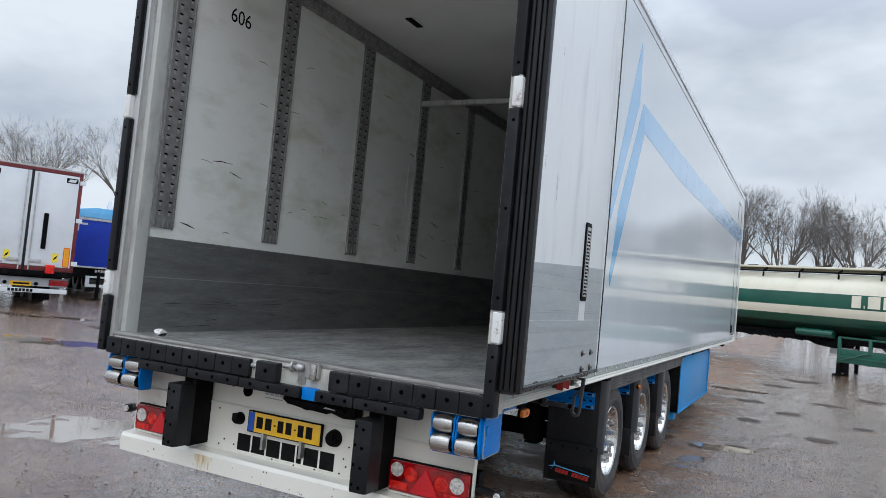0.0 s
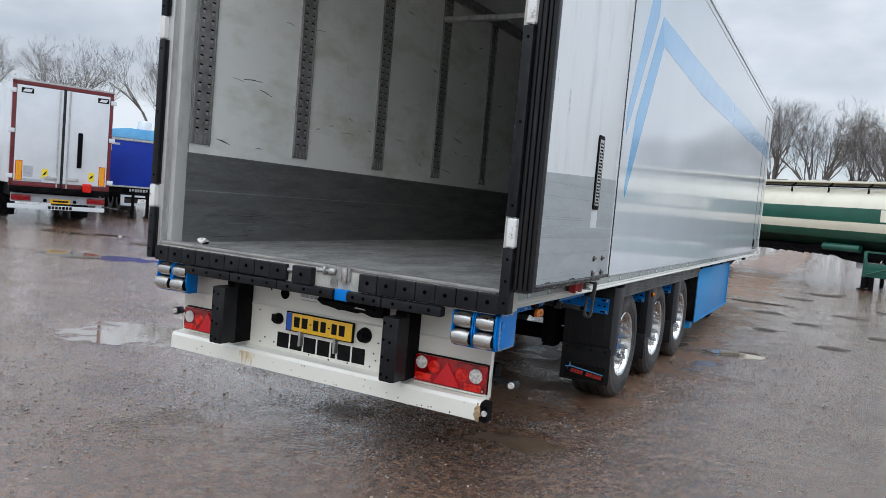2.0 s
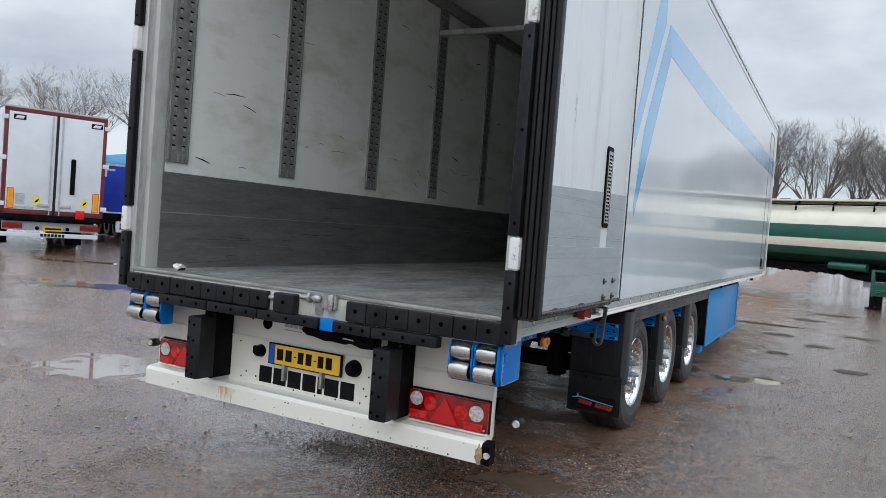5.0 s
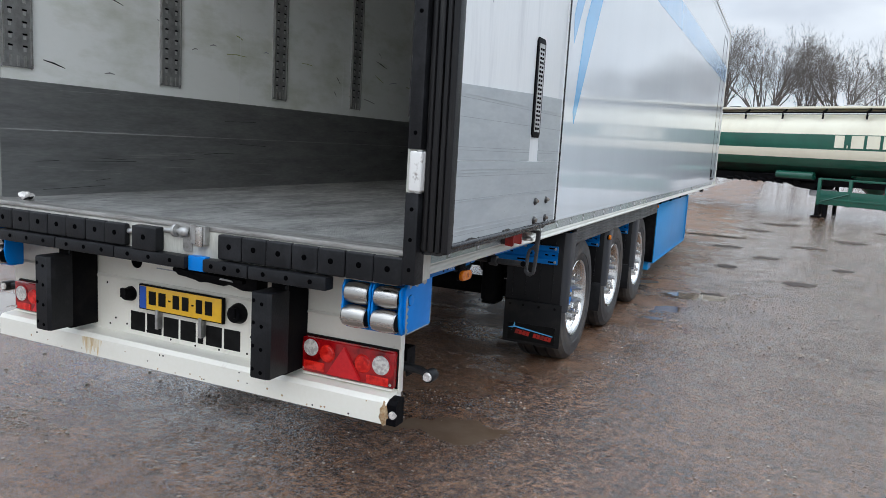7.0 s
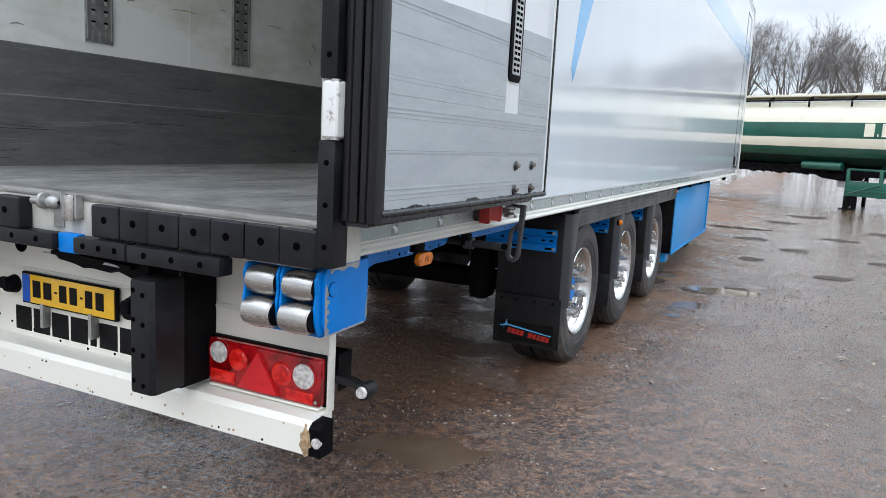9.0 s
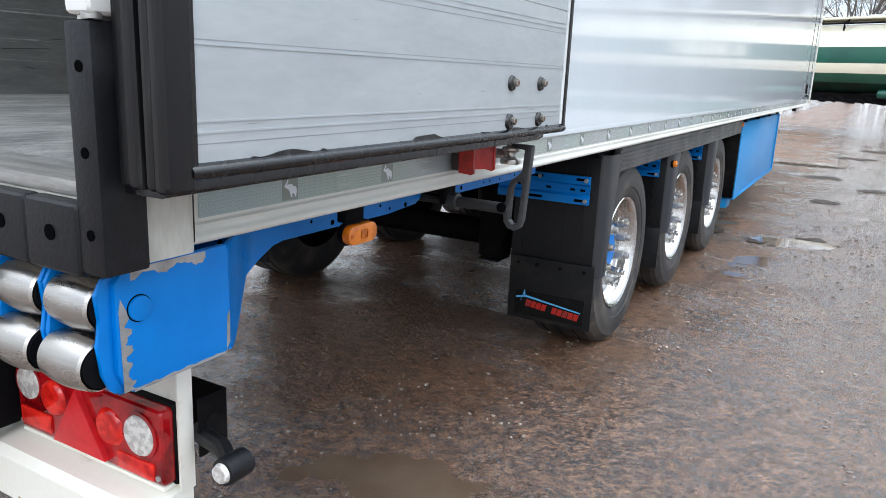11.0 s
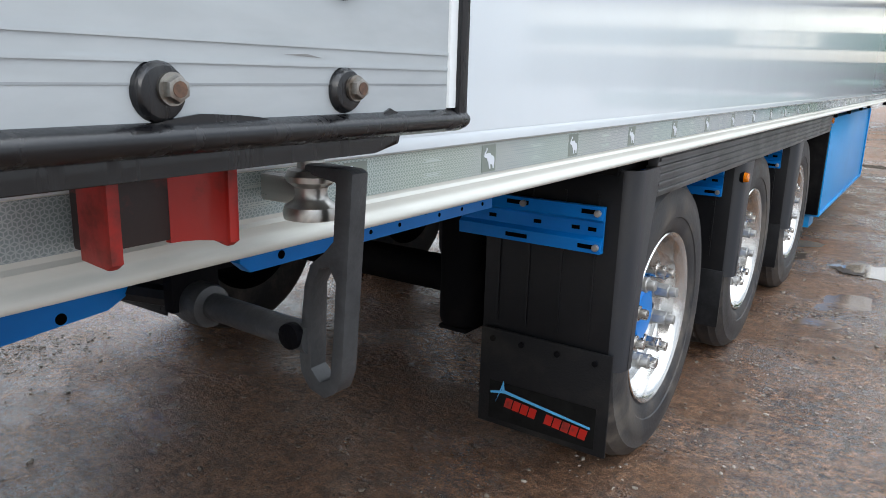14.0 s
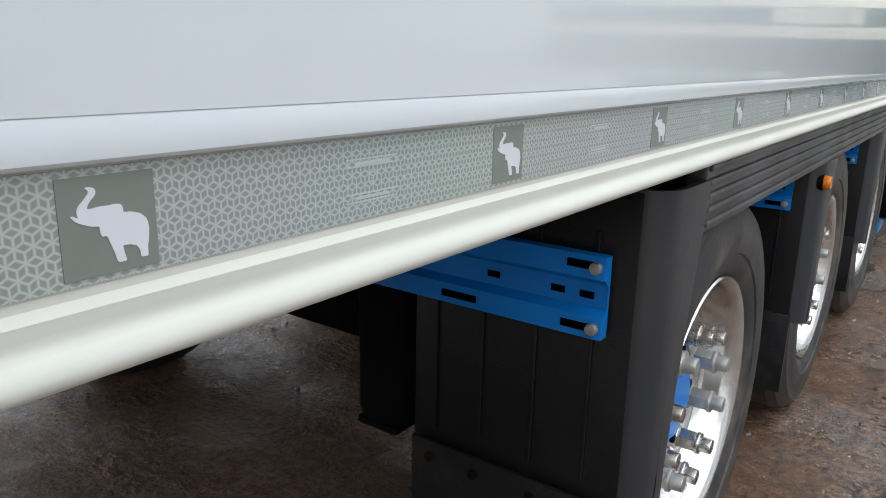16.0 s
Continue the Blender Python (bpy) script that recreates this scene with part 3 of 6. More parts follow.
random.seed(31)
for cx, cy, rx, ry in ((0.72, 9.6, 0.34, 0.22), (1.75, 8.5, 0.40, 0.2), (0.75, 6.9, 0.24, 0.12), (0.30, 6.5, 0.2, 0.12), (-0.1, 6.7, 0.2, 0.14), (1.3, 11.2, 0.4, 0.2), (2.4, 10.4, 0.3, 0.16),
                       (2.0, 13.5, 0.6, 0.25), (0.6, 12.4, 0.5, 0.2), (2.9, 15.6, 0.6, 0.25), (1.0, 16.6, 0.7, 0.3), (3.2, 7.4, 0.3, 0.16), (1.5, 19.0, 0.9, 0.35), (4.0, 18.6, 0.8, 0.3), (-8.6, 7.0, 0.7, 0.3), (-12.8, 8.6, 0.9, 0.4)):
    hollow(cx, cy, rx, ry, random.uniform(20, 60))


# ---- the refrigerated trailer ----
trailer = thing("refrigerated_semi_trailer", "white refrigerated semi-trailer with open rear doors and blue chassis", "semi-trailer", pose(0, 0, 0, 0, 0, -0.3))
XL, XR, WALL, FRONT = -2.57, 0.055, -2.50, 13.75
ROOF, CEILING, FLOOR = 4.19, 4.02, 1.19
MID = -1.2575

# body shell
part("floor", B(WALL, 0.03, 0.06, FRONT, 1.09, FLOOR), mat("grey_cargo_floor", (0.33, 0.33, 0.318), 0.36, 0.1, second=(0.17, 0.17, 0.164), scale=3.4, spread=(0.36, 0.68), stretch=(1.3, 0.5, 1), rough2=0.62, bump=0.6, bump_scale=110, fine=0.9), trailer, "scuffed grey anti-slip cargo floor")
part("side_wall", B(XL, WALL, 0.17, FRONT, 1.08, ROOF - 0.02), LINING, trailer, "insulated wall with scratched white lining")
right_wall = part("side_wall", B(-0.02, XR, 0.17, FRONT, 1.192, ROOF - 0.03), SKIN, trailer, "glossy white insulated side wall")
part("front_wall", B(WALL, -0.02, FRONT - 0.08, FRONT, 1.19, CEILING), LINING, trailer)
part("roof", B(XL, XR - 0.005, 0.17, FRONT, CEILING, ROOF, 0.01), CEIL, trailer, "white roof panel")
part("roof_rail", X([(0.02, 4.115), (0.058, 4.115), (0.066, 4.122), (0.067, 4.175), (0.055, 4.20), (0.02, 4.205)], "y", 0.17, FRONT + 0.02), WHITEPANEL, trailer, "slim white roof edge rail")
part("panel_trim", B(0.055, 0.058, 0.17, FRONT, 4.045, 4.052), LIGHTGREY, trailer)
part("front_corner_rail", B(0.0, 0.064, FRONT - 0.05, FRONT + 0.02, 1.08, 4.13, 0.012), RAILWHITE, trailer)
# outline of the front inspection door
for name, y0, y1, z0, z1 in (("door_gap", 12.50, 12.53, 1.22, 3.92), ("door_gap", 13.22, 13.25, 1.22, 3.92), ("door_gap", 12.53, 13.22, 3.89, 3.92), ("door_gap", 12.53, 13.22, 1.22, 1.25)):
    part(name, B(0.052, 0.0585, y0, y1, z0, z1), SEAL, trailer)
part("door_latch", B(0.056, 0.078, 12.55, 12.63, 1.27, 1.42, 0.006), INK, trailer)
# bottom side rail with tape
rail = [(-0.02, 1.075), (0.0500, 1.0755), (0.0550, 1.0775), (0.0585, 1.0815), (0.0590, 1.0855), (0.0570, 1.0900), (0.0535, 1.0930), (0.0510, 1.0955), (0.0500, 1.0985), (0.0505, 1.102), (0.0510, 1.1085), (0.0488, 1.1105), (0.047, 1.113), (0.047, 1.1705), (0.0495, 1.1712), (0.050, 1.172), (0.050, 1.1915), (0.050, 1.1945), (-0.02, 1.1945)]
part("side_rail", X(rail, "y", 0.17, FRONT), RAILWHITE, trailer, "cream-white moulded bottom rail")
part("side_rail", X([(-2.515 - x, z) for x, z in rail], "y", 0.17, FRONT), RAILWHITE, trailer)
part("rail_band", X([(0.044, 1.1708), (0.0530, 1.1715), (0.0553, 1.1735), (0.0556, 1.1760), (0.0553, 1.1895), (0.0540, 1.1925), (0.044, 1.1925)], "y", 0.171, FRONT - 0.001), SKIN, trailer, "white band under the side skin")
tape = part("reflective_tape", B(0.0465, 0.0482, 0.20, 13.2, 1.1185, 1.1695), TAPE, trailer, "grey-green reflective contour tape")
emblem = mesh_of("tape_emblem", B(0.048, 0.0488, -0.0225, 0.0225, 1.1215, 1.1660), TAPEDARK, 0)
shape = mesh_of("emblem_shape", X(rounded([(-0.0103, 1.1613), (-0.0087, 1.1615), (-0.0062, 1.1609), (-0.0054, 1.1593), (-0.0059, 1.1575), (-0.0086, 1.1552), (-0.0103, 1.1521), (-0.0079, 1.1520), (-0.0036, 1.1525), (-0.0004, 1.1523), (0.0024, 1.1526), (0.0053, 1.1522), (0.0063, 1.1506), (0.0064, 1.1483), (0.0103, 1.1480), (0.0146, 1.1465), (0.0173, 1.1439), (0.0183, 1.1400), (0.0178, 1.1341), (0.0169, 1.1310), (0.0169, 1.1261), (0.0132, 1.1263), (0.0131, 1.1290), (0.0117, 1.1319), (0.0085, 1.1331), (0.0047, 1.1335), (0.0053, 1.1299), (0.0063, 1.1260), (0.0020, 1.1260), (0.0007, 1.1307), (-0.0008, 1.1350), (-0.0021, 1.1389), (-0.0046, 1.1390), (-0.0051, 1.1411), (-0.0052, 1.1437), (-0.0093, 1.1444), (-0.0127, 1.1458), (-0.0156, 1.1473), (-0.0176, 1.1499), (-0.0162, 1.1499), (-0.0142, 1.1485), (-0.0146, 1.1514), (-0.0138, 1.1537), (-0.0112, 1.1560), (-0.0089, 1.1586), (-0.0088, 1.1598)]), "x", 0.0488, 0.0493), TAPEPALE, 0)
for i in range(-4, 34):
    along = 1.777 + 0.337 * i
    e = part("tape_emblem", emblem, None, tape)
    e.location = (0, along, 0)
    s = part("emblem_shape", shape, None, tape)
    s.location = (0, along, 0)
# small print between the emblems: plain outlined bars
printbar = B(0.0481, 0.0485, -0.024, 0.024, 1.1295, 1.1305)
for z in (1.1345, 1.1515, 1.1560):
    B(0.0481, 0.0485, -0.024, 0.024, z, z + 0.001, bm=printbar)
B(0.0481, 0.0485, -0.016, 0.016, 1.1315, 1.1335, bm=printbar)
B(0.0481, 0.0485, -0.016, 0.016, 1.1527, 1.1547, bm=printbar)
for k in range(20):
    a, b = 2 * math.pi * k / 20, 2 * math.pi * (k + 1) / 20
    wide, thin = 0.0042, 0.0034
    ring = [printbar.verts.new((0.0485, q * math.cos(t), 1.1437 + q * math.sin(t))) for q, t in ((wide, a), (wide, b), (thin, b), (thin, a))]
    printbar.faces.new(ring)
for z in (1.1418, 1.1434, 1.1450):
    B(0.0481, 0.0485, -0.0018, 0.0016, z, z + 0.0007, bm=printbar)
printed = mesh_of("tape_print", printbar, TAPEPRINT, 0)
for i in range(-4, 8):
    s = part("tape_print", printed, None, tape)
    s.location = (0, 1.951 + 0.337 * i, 0)
# coloured foil on the side: a zigzag of pale and mid blue bands
foil = [("foil_band", PALEBLUE, [(2.76, 3.86), (2.80, 3.80), (2.84, 3.36), (2.42, 2.70), (2.15, 2.27), (2.12, 2.45)]),
        ("foil_band", MIDBLUE, [(2.99, 3.40), (3.12, 3.17), (2.29, 1.79), (2.25, 1.86), (2.40, 2.45)]),
        ("foil_band", PALEBLUE, [(2.99, 3.40), (5.00, 3.39), (13.70, 3.46), (13.70, 3.14), (5.14, 3.09), (3.12, 3.17)])]
for name, material, outline in foil:
    part(name, X(outline, "x", 0.0552, 0.0566), material, trailer)
for y in (5.6, 7.4, 7.9):
    part("foil_seam", B(0.0566, 0.0570, y, y + 0.012, 3.11, 3.39), MIDBLUE, trailer)

# rear frame
for x0, x1 in ((-2.625, -2.535), (0.046, 0.102)):
    part("corner_post", B(x0, x1, 0.0, 0.115 if x0 < -1 else 0.142, 1.078, ROOF, 0.006), FRAMEALU if x0 < -1 else POST, trailer, "pale metal rear corner post")
part("door_jamb", B(-2.535, -2.492, 0.05, 0.15, 1.19, CEILING, 0.004), mat("pale_door_jamb", (0.50, 0.51, 0.485), 0.4, second=(0.36, 0.36, 0.34), scale=9, spread=(0.5, 0.75), stretch=(1, 1, 0.4), rough2=0.6), trailer)
part("post_seal", B(0.03, 0.072, 0.143, 0.171, 1.085, ROOF - 0.05, 0.004), SEAL, trailer)
part("rear_header", B(XL, XR, 0.0, 0.172, 4.0, ROOF + 0.02, 0.01), FRAMEALU, trailer)
part("rear_sill", B(-2.53, 0.03, 0.0, 0.10, 1.06, 1.178, 0.004), POST, trailer)
part("sill_edge", B(-2.54, 0.052, -0.005, 0.085, 1.178, 1.202, 0.006), SILLMETAL, trailer, "worn aluminium loading edge")
part("sill_step", B(-2.54, 0.04, 0.085, 0.15, 1.18, 1.196, 0.003), GALV, trailer)

# rubber dock buffers along the rear sill
def buffer_block(x0, x1, z0, z1, y0, bolt=True):
    bm = B(x0 + 0.001, x1 - 0.001, y0, 0.0, z0, z1, 0.011, 3)
    ob = part("rubber_buffer", bm, RUBBER, trailer)
    if bolt:
        part("bolt_hole", C(((x0 + x1) / 2, y0 - 0.0015, (z0 + z1) / 2 + 0.006), ((x0 + x1) / 2, y0 + 0.004, (z0 + z1) / 2 + 0.006), 0.012, n=14), DARK, ob)


for i in range(9):
    buffer_block(-2.548 + 0.1303 * i, -2.548 + 0.1303 * (i + 1), 1.066, 1.168, -0.035 + 0.002 * (i % 2))
for i in range(7):
    buffer_block(-0.832 + 0.1283 * i, -0.832 + 0.1283 * (i + 1), 1.068, 1.176, -0.035 + 0.002 * (i % 2))
buffer_block(-1.315, -1.165, 1.062, 1.172, -0.055)
for x0, x1 in ((-2.23, -1.825), (-1.822, -1.43), (-1.428, -1.0), (-0.90, -0.655), (-0.652, -0.262)):
    strip = part("buffer_strip", B(x0, x1 - 0.003, -0.05, 0.01, 1.006, 1.062, 0.008), RUBBER, trailer)
    for k in (0.2, 0.5, 0.8):
        part("bolt_hole", C((x0 + k * (x1 - x0), -0.0515, 1.036), (x0 + k * (x1 - x0), -0.046, 1.036), 0.010, n=14), DARK, strip)
part("blue_gusset", B(-0.998, -0.902, -0.03, 0.02, 1.0, 1.066, 0.004), BLUE, trailer)
part("lock_rod", C((-1.375, -0.012, 1.135), (-1.315, -0.012, 1.135), 0.013, bevel=0.003), GALV, trailer)
rod = part("lock_rod", REV([(0.0, 0.008), (0.003, 0.016), (0.010, 0.0215), (0.026, 0.0235), (0.042, 0.0215), (0.050, 0.015), (0.053, 0.006)], (-1.062, -0.016, 1.164), 20), GALV, trailer)
part("rod_disc", C((-1.088, -0.016, 1.166), (-1.074, -0.016, 1.166), 0.031, 0.029, n=24, bevel=0.004), GALV, rod)
part("rod_shank", C((-1.150, -0.012, 1.160), (-1.060, -0.015, 1.165), 0.012, n=14), GALV, rod)
keeper = part("lock_keeper", X([(-1.004, -0.014), (-0.992, -0.020), (-0.972, -0.018), (-0.952, -0.022), (-0.905, -0.022), (-0.905, 0.001), (-1.004, 0.001)], "z", 1.118, 1.200, 0.002), GALV, trailer, "worn steel lock keeper")
part("keeper_barrel", C((-0.934, -0.026, 1.112), (-0.934, -0.026, 1.198), 0.0215, n=24, bevel=0.003), STEEL, keeper)
part("keeper_strip", B(-0.911, -0.899, -0.034, -0.012, 1.120, 1.200, 0.003), GALV, keeper)
part("keeper_plate", B(-1.052, -1.0, -0.006, 0.0, 1.078, 1.172, 0.002), GALV, trailer)
part("rivet", C((-1.065, -0.004, 1.14), (-1.065, 0.002, 1.14), 0.008, n=12), GALV, trailer)

# rear panels, number plate and lamps
part("upper_rear_panel", B(-2.50, -0.12, 0.245, 0.26, 0.81, 1.04), CREAM, trailer)
lower = part("lower_rear_panel", X([(0.235, 0.50), (0.235, 0.822), (0.228, 0.834), (0.236, 0.842), (0.262, 0.842), (0.262, 0.50)], "x", -2.52, -0.065), CREAM, trailer, "cream steel rear valance with small drilled holes")
random.seed(4)
for x, z in ((-1.80, 0.80), (-1.74, 0.62), (-1.66, 0.60), (-1.52, 0.585), (-1.36, 0.565), (-1.2, 0.56), (-1.05, 0.565), (-0.86, 0.66), (-0.84, 0.62), (-0.88, 0.575), (-0.83, 0.73), (-1.78, 0.585), (-1.46, 0.66), (-0.78, 0.6)):
    part("drill_hole", C((x, 0.2335, z), (x, 0.237, z), 0.0055, n=10), DARK, lower)
part("round_hole", C((-1.60, 0.241, 0.935), (-1.60, 0.247, 0.935), 0.036, n=24), DARK, trailer)
for x, z in ((-1.72, 0.95), (-1.72, 0.99), (-1.78, 0.985)):
    part("drill_hole", C((x, 0.2425, z), (x, 0.247, z), 0.008, n=10), DARK, trailer)
sticker = part("maker_sticker", B(-1.47, -1.30, 0.2435, 0.2455, 0.905, 0.955), CREAM, trailer)
for i in range(4):
    part("sticker_bar", B(-1.465 + 0.036 * i, -1.435 + 0.036 * i, 0.2425, 0.2436, 0.932, 0.952), STICKER, sticker)
part("sticker_bar", B(-1.465, -1.33, 0.2425, 0.2436, 0.912, 0.918), STICKER, sticker)
plate = part("number_plate", B(-1.545, -1.003, 0.205, 0.222, 0.703, 0.832, 0.004), PLASTIC, trailer, "black plate holder")
part("plate_face", B(-1.536, -1.012, 0.2025, 0.2055, 0.710, 0.825, 0.001), YELLOW, plate, "yellow number plate with dark bars")
part("plate_band", B(-1.535, -1.492, 0.2005, 0.2028, 0.711, 0.824), EUBLUE, plate, "blue country band")
x = -1.475
for w in (0.055, 0.055, 0.018, 0.05, 0.05, 0.018, 0.048, 0.052):
    if w > 0.03:
        part("plate_bar", B(x, x + w - 0.008, 0.2012, 0.2028, 0.735, 0.803), INK, plate)
    else:
        part("plate_bar", B(x, x + w - 0.004, 0.2012, 0.2028, 0.765, 0.773), INK, plate)
    x += w + 0.010
for i in range(7):
    w = 0.098 if i != 4 else 0.034
    x0 = -1.632 + 0.112 * i if i < 5 else -1.632 + 0.112 * i - 0.060
    part("lettering_block", X([(x0, 0.576), (x0 + w, 0.576), (x0 + w, 0.676), (x0, 0.676)], "y", 0.2335, 0.2355), INK, lower)
for x in (-1.42, -1.14):
    part("plate_clip", B(x - 0.009, x + 0.009, 0.196, 0.232, 0.615, 0.715, 0.004), GALV, trailer, "bent steel plate clip")
for x, w in ((-1.628, 0.034), (-0.930, 0.046)):
    lampb = part("plate_lamp", C((x, 0.236, 0.765), (x, 0.188, 0.765), w + 0.006, w * 0.82, n=28, bevel=0.008), PLASTIC, trailer, "round black plate lamp")
    part("lamp_hood", B(x - 0.02, x + 0.02, 0.176, 0.20, 0.75, 0.80, 0.008), PLASTIC, lampb)
# torn black cover above the plate
part("torn_cover", X([(-1.24, 0.955), (-1.20, 0.93), (-1.10, 0.925), (-1.07, 0.912), (-1.02, 0.922), (-0.93, 0.912), (-0.90, 0.93), (-0.82, 0.905), (-0.74, 0.91), (-0.74, 0.985), (-1.22, 0.985)], "y", 0.12, 0.20, 0.004), PLASTIC, trailer, "torn black plastic cover with ragged edge")
part("cover_lip", X([(-1.21, 0.952), (-0.80, 0.942), (-0.80, 0.957), (-1.21, 0.967)], "y", 0.095, 0.13), PLASTIC, trailer)
part("torn_strip", X([(-0.93, 0.948), (-0.85, 0.945), (-0.86, 0.952), (-0.92, 0.956)], "y", 0.09, 0.094), GALV, trailer)

# underrun bumper
bumper = part("underrun_bumper", X([(0.135, 0.432), (0.135, 0.525), (0.150, 0.545), (0.235, 0.553), (0.235, 0.432)], "x", -2.52, -0.06, 0.004), CREAM, trailer, "cream steel underrun beam with a rust run")
part("bumper_end", X([(0.133, 0.434), (0.133, 0.523), (0.148, 0.540), (0.200, 0.545), (0.200, 0.434)], "x", -0.062, -0.016), PLASTIC, bumper, "black plastic end cap")
rusted = bmesh.new()
bmesh.ops.create_icosphere(rusted, subdivisions=3, radius=1.0)
for v in rusted.verts:
    k = 1 + 0.35 * noise.noise(v.co * 2.3)
    v.co = Vector((-0.074 + 0.024 * v.co.x * k, 0.142 + 0.020 * v.co.y * k, 0.478 + 0.05 * v.co.z * k))
part("broken_edge", rusted, RUST, bumper, "rusty dented bumper corner")
part("end_reflector", C((-0.032, 0.139, 0.482), (-0.032, 0.128, 0.482), 0.017, n=20), CLEAR, bumper)
for x, w, drop, top in ((-1.862, 0.010, 0.050, 0.521), (-1.838, 0.016, 0.088, 0.523), (-1.812, 0.024, 0.090, 0.524), (-1.782, 0.018, 0.070, 0.523), (-1.757, 0.012, 0.088, 0.521), (-1.735, 0.008, 0.035, 0.520)):
    part("rust_run", X([(x - w, top), (x - w * 0.7, top - drop * 0.45), (x - w * 0.25, top - drop * 0.9), (x + w * 0.1, top - drop), (x + w * 0.35, top - drop * 0.8), (x + w * 0.8, top - drop * 0.4), (x + w, top)], "y", 0.1338, 0.136), RUSTMARK, bumper)
random.seed(9)
for i in range(26):
    x, z = random.uniform(-2.5, -0.15), random.uniform(0.44, 0.52)
    part("paint_chip", C((x, 0.134, z), (x, 0.136, z), random.uniform(0.003, 0.006), n=7), RUST if i % 3 else DARK, bumper)


def tail_lamp(x0, x1, flip):
    """A red tail lamp: housing, two clear round lenses, bright reflectors and the red triangle."""
    lamp = part("tail_lamp", B(x0, x1, 0.195, 0.240, 0.567, 0.728, 0.012, 3), REDLENS, trailer, "red tail lamp cluster with triangle reflector")
    part("lamp_back", B(x0 - 0.006, x1 + 0.006, 0.222, 0.2445, 0.560, 0.735, 0.01), PLASTIC, lamp)
    w = x1 - x0

    def at(k):
        return x0 + (1 - k if flip else k) * w

    for k, z, r in ((0.11, 0.684, 0.040), (0.87, 0.664, 0.044)):
        ring = part("round_lens", C((at(k), 0.196, z), (at(k), 0.187, z), r, r * 0.92, n=32, bevel=0.003), CLEAR, lamp, "clear round reversing lens")
        part("lens_ring", C((at(k), 0.200, z), (at(k), 0.191, z), r + 0.006, n=32), REDLENS, ring)
    for k, z, r in ((0.285, 0.668, 0.042), (0.675, 0.655, 0.043)):
        part("bright_lens", C((at(k), 0.196, z), (at(k), 0.187, z), r, r * 0.8, n=28, bevel=0.003), REDBRIGHT, lamp)
    part("lamp_sill", B(x0 + 0.004, x1 - 0.004, 0.198, 0.236, 0.556, 0.5655, 0.003), CREAM, lamp, "pale metal strip under the lens")
    c = at(0.48)
    part("triangle_reflector", X([(c - 0.085, 0.580), (c + 0.085, 0.580), (c, 0.715)], "y", 0.181, 0.198, 0.003), TRIRED, lamp, "red triangular reflector")
    part("low_reflector", B(min(at(0.03), at(0.26)), max(at(0.03), at(0.26)), 0.1905, 0.198, 0.582, 0.622, 0.004), REDBRIGHT, lamp)
    part("low_reflector", B(min(at(0.72), at(0.95)), max(at(0.72), at(0.95)), 0.1905, 0.198, 0.575, 0.612, 0.004), REDBRIGHT, lamp)
    for k in (0.03, 0.97):
        part("lens_screw", C((at(k), 0.197, 0.585), (at(k), 0.192, 0.585), 0.006, n=10), GALV, lamp)


tail_lamp(-0.540, -0.070, False)
tail_lamp(-2.475, -2.005, True)
part("valance_end", B(-0.064, -0.057, 0.226, 0.262, 0.545, 0.842, 0.002), CREAM, trailer)
endbox = part("panel_end_bracket", X([(-0.047, 0.263), (-0.043, 0.263), (-0.043, 0.336), (-0.160, 0.336), (-0.160, 0.332), (-0.047, 0.332)], "z", 0.612, 0.736), PLASTIC, trailer, "black open end bracket behind the valance")
part("knockout", C((-0.044, 0.297, 0.676), (-0.0418, 0.297, 0.676), 0.017, n=24, bevel=0.001), CHASSIS, endbox)

# upright rubber bumpers
for x0 in (-0.628, -1.958):
    post = part("upright_buffer", X([(x0, -0.050), (x0 + 0.010, -0.062), (x0 + 0.088, -0.062), (x0 + 0.104, -0.050), (x0 + 0.104, 0.07), (x0, 0.07)], "z", 0.588, 0.960, 0.010), RUBBER, trailer, "thick upright black rubber bumper")
    for z in (0.63, 0.73, 0.83, 0.925):
        for dx in (0.020, 0.062):
            zz = z - (0.012 if dx > 0.05 else 0)
            part("bolt_hole", C((x0 + dx, -0.0635, zz), (x0 + dx, -0.057, zz), 0.0085, n=14), DARK, post)
    part("buffer_mount", B(x0 + 0.006, x0 + 0.088, 0.07, 0.236, 0.575, 0.985, 0.006), CHASSIS, trailer)
    part("mount_plate", B(x0 + 0.084, x0 + 0.096, 0.064, 0.078, 0.60, 0.975, 0.003), RUBBER, post)


